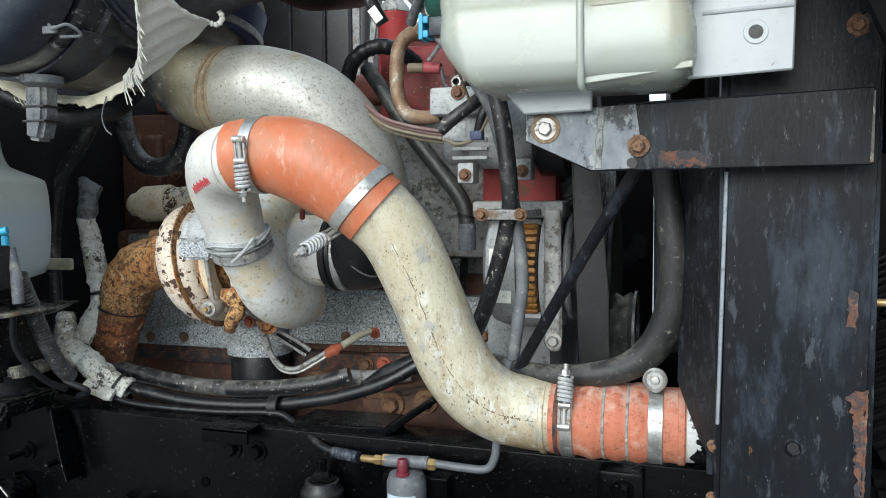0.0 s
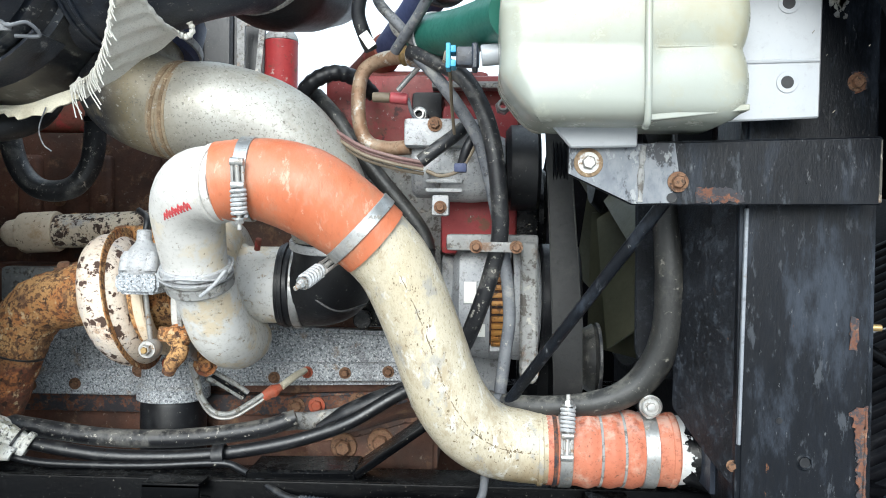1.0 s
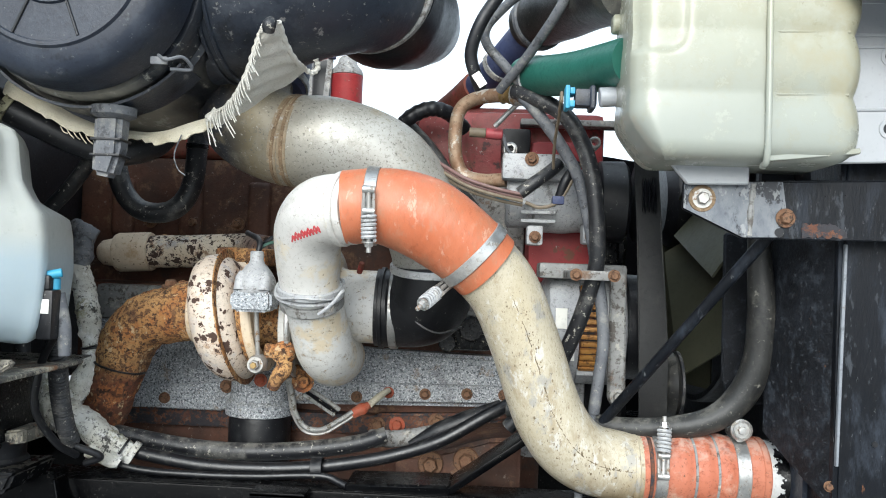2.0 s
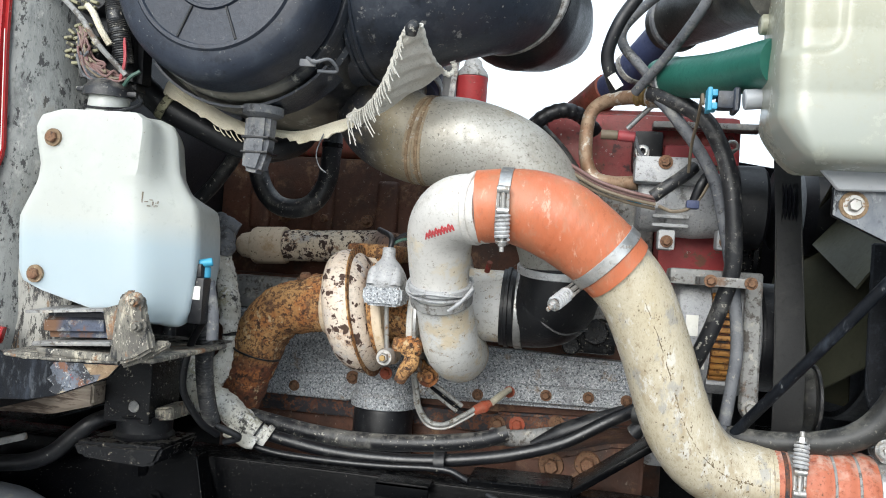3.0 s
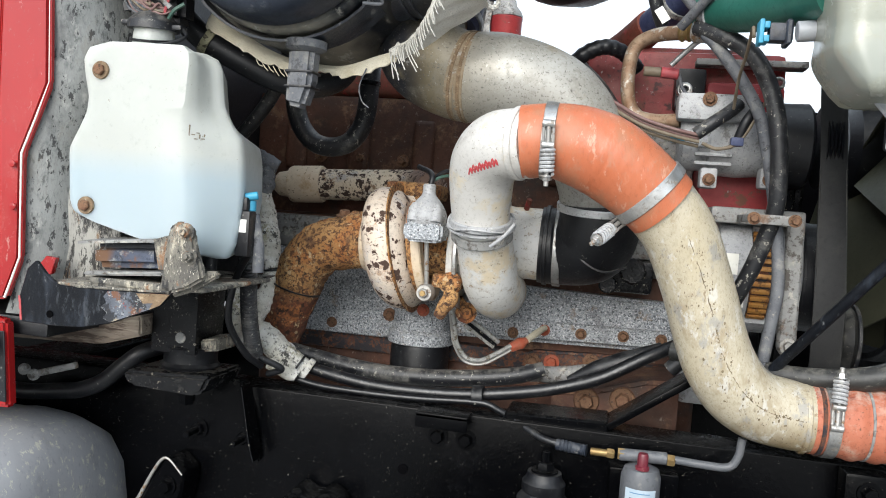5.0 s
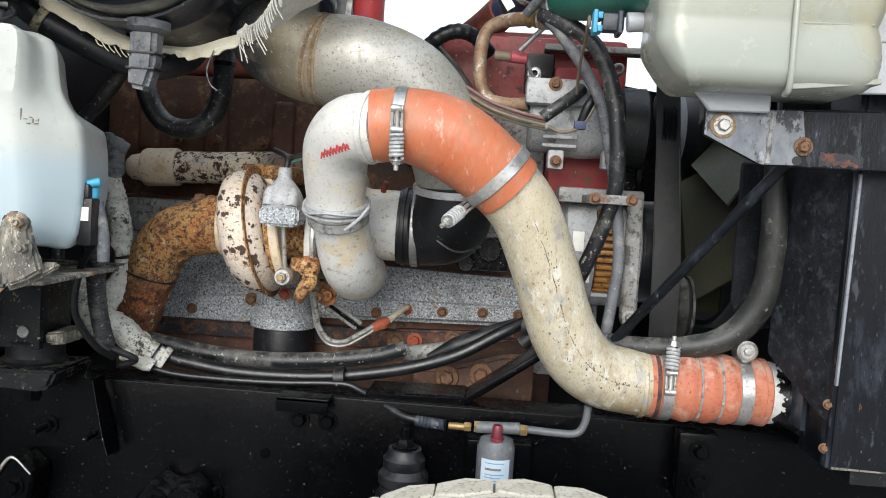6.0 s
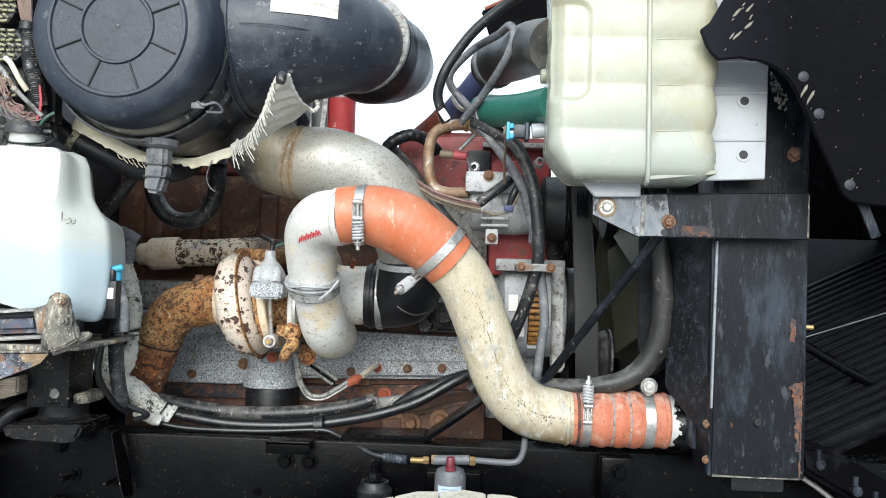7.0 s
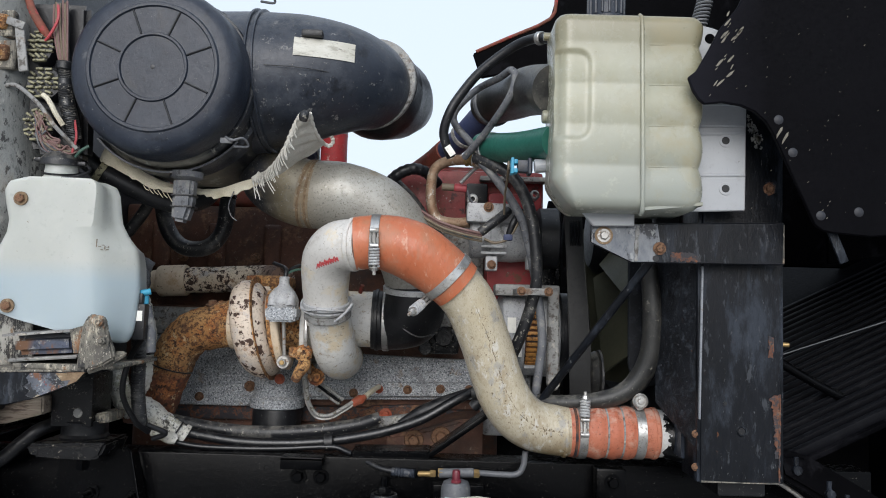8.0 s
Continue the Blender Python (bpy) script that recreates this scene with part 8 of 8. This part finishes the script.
part("wrap", rough(tube([(-0.845, 1.045, 1.065), (-0.815, 1.055, 1.050), (-0.795, 1.06, 1.040)], [0.012, 0.014, 0.011], 16, 10), 0.004, 60), "white_dust", h)
part("branch", rough(tube([(-0.955, 1.18, 1.455), (-0.940, 1.17, 1.444), (-0.925, 1.17, 1.436), (-0.910, 1.175, 1.430)], [0.010, 0.015, 0.016, 0.012], 16, 8), 0.003, 60), "grey_hose", h, "dusty grey branch elbow")
part("wrap", rough(tube([(-0.935, 1.168, 1.435), (-0.930, 1.165, 1.41), (-0.934, 1.16, 1.375)], [0.017, 0.019, 0.019], 16, 10), 0.004, 50), "grey_hose", h)
part("tie", ring((-0.8945, 1.15, 1.225), (-0.1, 0, 1), 0.0165, 0.0215, 0.004, 20), "rubber", h)
part("tie", ring((-0.785, 1.086, 1.050), (0.8, 0.2, -0.5), 0.017, 0.023, 0.012, 20), "white_dust", h)
part("tie", ring((-0.800, 1.081, 1.058), (0.8, 0.2, -0.5), 0.017, 0.0235, 0.004, 20), "rubber", h)
h = thing("corrugated_cable", (-0.86, 0.96, 1.08), "corrugated black cable sleeve hanging beside the mount post", "cable")
part("sleeve", tube([(-0.825, 0.88, 1.290), (-0.832, 0.91, 1.235), (-0.846, 0.95, 1.17), (-0.856, 0.99, 1.115), (-0.866, 1.03, 1.08)], 0.0135, 14, 60, wave=lambda s: 1 + 0.13 * math.sin(s * 950)), "dusty_rubber", h)
part("thin_cable", tube([(-0.800, 0.85, 1.285), (-0.84, 0.88, 1.23), (-0.858, 0.90, 1.16), (-0.845, 0.94, 1.10), (-0.83, 0.98, 1.07)], 0.006, 10), "rubber", h)
part("thin_cable", tube([(-0.835, 0.98, 1.085), (-0.80, 1.0, 1.065), (-0.83, 1.01, 1.05)], 0.006, 10), "rubber", h)

# ---- small filter and bellows on the rail ----
fl = thing("inline_filter", (-0.165, 0.995, 0.88), "small grey inline filter with red cap and paper label", "filter")
part("bowl", lathe([(0, 0.094), (0.012, 0.094), (0.027, 0.087), (0.0315, 0.074), (0.0315, 0.0), (0.025, -0.01), (0, -0.01)], (-0.166, 0.985, 0.895), (0, 0, 1), 32), "filter_grey", fl)
part("head", rod((-0.203, 0.985, 0.999), (-0.128, 0.985, 1.002), 0.0100, 12), "filter_grey", fl)
part("red_cap", lathe([(0, 0.026), (0.007, 0.026), (0.0085, 0.022), (0.0085, 0.006), (0.011, 0.005), (0.011, 0), (0, 0)], (-0.166, 0.968, 0.984), (0, 0, 1), 20), "cap_red", fl)
for x in (-0.205, -0.128):
    part("fitting", bolt((x, 0.985, 1.0), (1, 0, 0), 0.010, 0.012, False), "brass", fl)
part("outlet_pipe", tube([(-0.12, 0.985, 1.002), (-0.07, 0.985, 1.0), (-0.035, 0.985, 1.002), (-0.022, 0.985, 1.02), (-0.018, 0.985, 1.05)], 0.0065, 12), "filter_grey", fl)
part("label_wrap", sheet([[(-0.166 + 0.0321 * math.sin(a), 0.985 - 0.0321 * math.cos(a), z) for a in [radians(-45 + 90 * j / 10) for j in range(11)]] for z in (0.916, 0.935, 0.955)], 0.0008), "label_blue", fl)
for k, z in enumerate((0.950, 0.941, 0.931, 0.926, 0.921)):
    hgt = 0.0035 if k == 1 else 0.0015
    part("print_bar", sheet([[(-0.166 + 0.0331 * math.sin(a), 0.985 - 0.0331 * math.cos(a), zz) for a in [radians(-30 + (56 - 9 * (k % 2)) * j / 8) for j in range(9)]] for zz in (z - hgt, z)], 0.0004), "ink" if k == 1 else "ink_blue", fl)
part("bracket", box(-0.215, -0.105, 1.005, 1.03, 0.90, 0.97, 0.003), "black_paint", fl)
bl = thing("rubber_bump_stop", (-0.32, 1.0, 0.84), "black rubber stop with threaded stud beside the wheel", "bump stop")
part("bellows", lathe([(0, 0.10), (0.028, 0.10), (0.03, 0.09), (0.036, 0.083), (0.036, 0.07), (0.034, 0.066), (0.043, 0.055), (0.043, 0.04), (0.037, 0.035), (0.046, 0.02), (0.046, 0.0), (0, 0)], (-0.32, 0.995, 0.85), (0, 0, 1), 36), "rubber", bl)
part("stud", merge(rod((-0.32, 0.995, 0.945), (-0.32, 0.995, 0.985), 0.008, 12), bolt((-0.32, 0.995, 0.95), (0, 0, 1), 0.015, 0.016)), "black_paint", bl)

# ---- tilted hood ----
hd = thing("tilted_hood", (0.9, 1.3, 0.6), "dark inside of the tilted truck hood with ribbed louvres", "hood")
poly = [(0.221, 1.777), (0.230, 1.753), (0.240, 1.738), (0.250, 1.729), (0.283, 1.733), (0.316, 1.728), (0.340, 1.718), (0.360, 1.700), (0.373, 1.678), (0.393, 1.634), (0.415, 1.586), (0.445, 1.519), (0.460, 1.508), (0.478, 1.505), (0.545, 1.500), (0.62, 1.508), (0.75, 1.535), (1.5, 1.50), (1.5, 2.7), (0.60, 2.7), (0.42, 2.15), (0.309, 1.907), (0.276, 1.865), (0.260, 1.832), (0.236, 1.789)]
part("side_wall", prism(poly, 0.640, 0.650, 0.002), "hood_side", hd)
for x, z in ((0.382, 1.704), (0.407, 1.646), (0.456, 1.535), (0.523, 1.543)):
    part("rivet", lathe([(0, -0.002), (0.0072, -0.001), (0.0085, 0.0)], (x, 0.640, z), (0, 1, 0), 20), "hood_rivet", hd)
for k in range(64):
    if k < 24:
        u = rng.random()
        x, z, q = 0.250 + 0.045 * u + rng.uniform(-0.006, 0.030), 1.745 + 0.135 * u + rng.uniform(-0.02, 0.02), rng.choice((0.0012, 0.0018, 0.0025, 0.0040, 0.0062))
    else:
        x, z, q = rng.uniform(0.30, 0.58), rng.uniform(1.53, 1.90), rng.uniform(0.0005, 0.0014)
    a = rng.uniform(42, 66)
    blob = [(q * 1.6 * math.cos(b) * rng.uniform(0.7, 1.15), q * 0.38 * math.sin(b) * rng.uniform(0.6, 1.2)) for b in [2 * math.pi * n / 9 for n in range(9)]]
    part("splash", turned(prism(blob, 0, 0.0012, 0), Matrix.Translation((x, 0.6389, z)) @ Matrix.Rotation(radians(-a), 4, 'Y')), "splash_mud", hd)
for x, z, q in ((0.383, 1.681, 1.0), (0.393, 1.671, 1.1)):
    part("splash", turned(prism([(-0.012 * q, -0.001), (-0.006, 0.002), (0.008, 0.0024), (0.012 * q, 0.0004), (0.006, -0.0022)], 0, 0.0012, 0), Matrix.Translation((x, 0.6389, z)) @ Matrix.Rotation(radians(-60), 4, 'Y')), "splash_mud", hd)
coil = []
for k in range(241):
    a = k / 240 * 2 * math.pi * 17
    coil.append((0.276 + 0.030 * k / 240 + 0.0145 * math.cos(a), 0.76 + 0.0145 * math.sin(a), 1.910 + 0.12 * k / 240))
part("spring", tube(coil, 0.0026, 6, 1), "filter_grey", hd)
part("side_strap", turned(box(-0.008, 0.008, 0.66, 0.666, -0.035, 0.035, 0.002), Matrix.Translation((0.495, 0, 1.487)) @ Matrix.Rotation(radians(-22), 4, 'Y')), "worn_black", hd)
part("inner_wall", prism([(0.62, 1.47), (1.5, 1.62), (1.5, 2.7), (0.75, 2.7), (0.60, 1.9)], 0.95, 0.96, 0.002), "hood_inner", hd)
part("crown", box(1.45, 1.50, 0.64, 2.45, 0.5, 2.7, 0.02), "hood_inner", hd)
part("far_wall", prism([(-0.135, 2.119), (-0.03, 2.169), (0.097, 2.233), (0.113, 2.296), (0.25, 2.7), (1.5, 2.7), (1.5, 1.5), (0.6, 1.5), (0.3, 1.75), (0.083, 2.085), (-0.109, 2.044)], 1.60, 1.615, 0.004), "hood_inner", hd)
# Two dark panels added to block the sky in gaps beyond fan and belts.
part("far_gap_wall", prism([(0.14, 0.55), (1.5, 0.55), (1.5, 1.6), (0.20, 1.78), (0.15, 1.5)], 2.35, 2.365, 0.004), "hood_inner", hd)
part("far_gap_screen", prism([(-0.5, 0.5), (0.135, 0.5), (0.135, 1.36), (0.13, 1.55), (0.115, 1.745), (-0.05, 1.72), (-0.10, 1.60), (-0.5, 1.36)], 2.366, 2.38, 0.004), "hood_inner", hd)
part("far_edge", tube([(-0.125, 1.599, 2.124), (-0.03, 1.599, 2.169), (0.097, 1.599, 2.232), (0.115, 1.599, 2.30)], 0.0055, 8, 3), "rusty_red", hd)
# slanted louvre field
S = Matrix.Translation((0.66, 1.05, 1.20)) @ Matrix.Rotation(radians(-26), 4, 'Y') @ Matrix.Rotation(radians(14), 4, 'X')
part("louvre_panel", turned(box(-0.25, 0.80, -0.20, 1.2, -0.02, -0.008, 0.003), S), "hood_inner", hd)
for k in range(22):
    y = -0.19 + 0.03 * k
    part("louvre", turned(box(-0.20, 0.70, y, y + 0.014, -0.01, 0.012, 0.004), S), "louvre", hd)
part("edge_bar", tube([(0.51, 0.98, 1.265), (0.60, 0.96, 1.300), (0.80, 0.93, 1.375)], 0.0013, 8, 3), "filter_grey", hd)
part("gas_strut", tube([(0.50, 0.98, 1.272), (0.60, 0.98, 1.215), (0.70, 0.98, 1.165)], 0.010, 10, 3), "black_paint", hd)
part("lower_rim", prism([(0.46, 1.09), (0.52, 1.085), (0.80, 0.93), (0.80, 0.86), (0.47, 1.04)], 0.84, 0.90, 0.01, 2), "hood_inner", hd)
for x, z in ((0.50, 1.055), (0.565, 1.01), (0.60, 0.985)):
    part("clip", merge(rod((x, 0.83, z), (x, 0.85, z), 0.010, 8), rod((x, 0.84, z), (x, 0.84, z + 0.025), 0.005, 8)), "worn_black", hd)
part("chrome_edge", tube([(0.47, 0.90, 1.03), (0.54, 0.90, 0.985), (0.64, 0.90, 0.90)], 0.005, 10, 4), "dull_steel", hd)
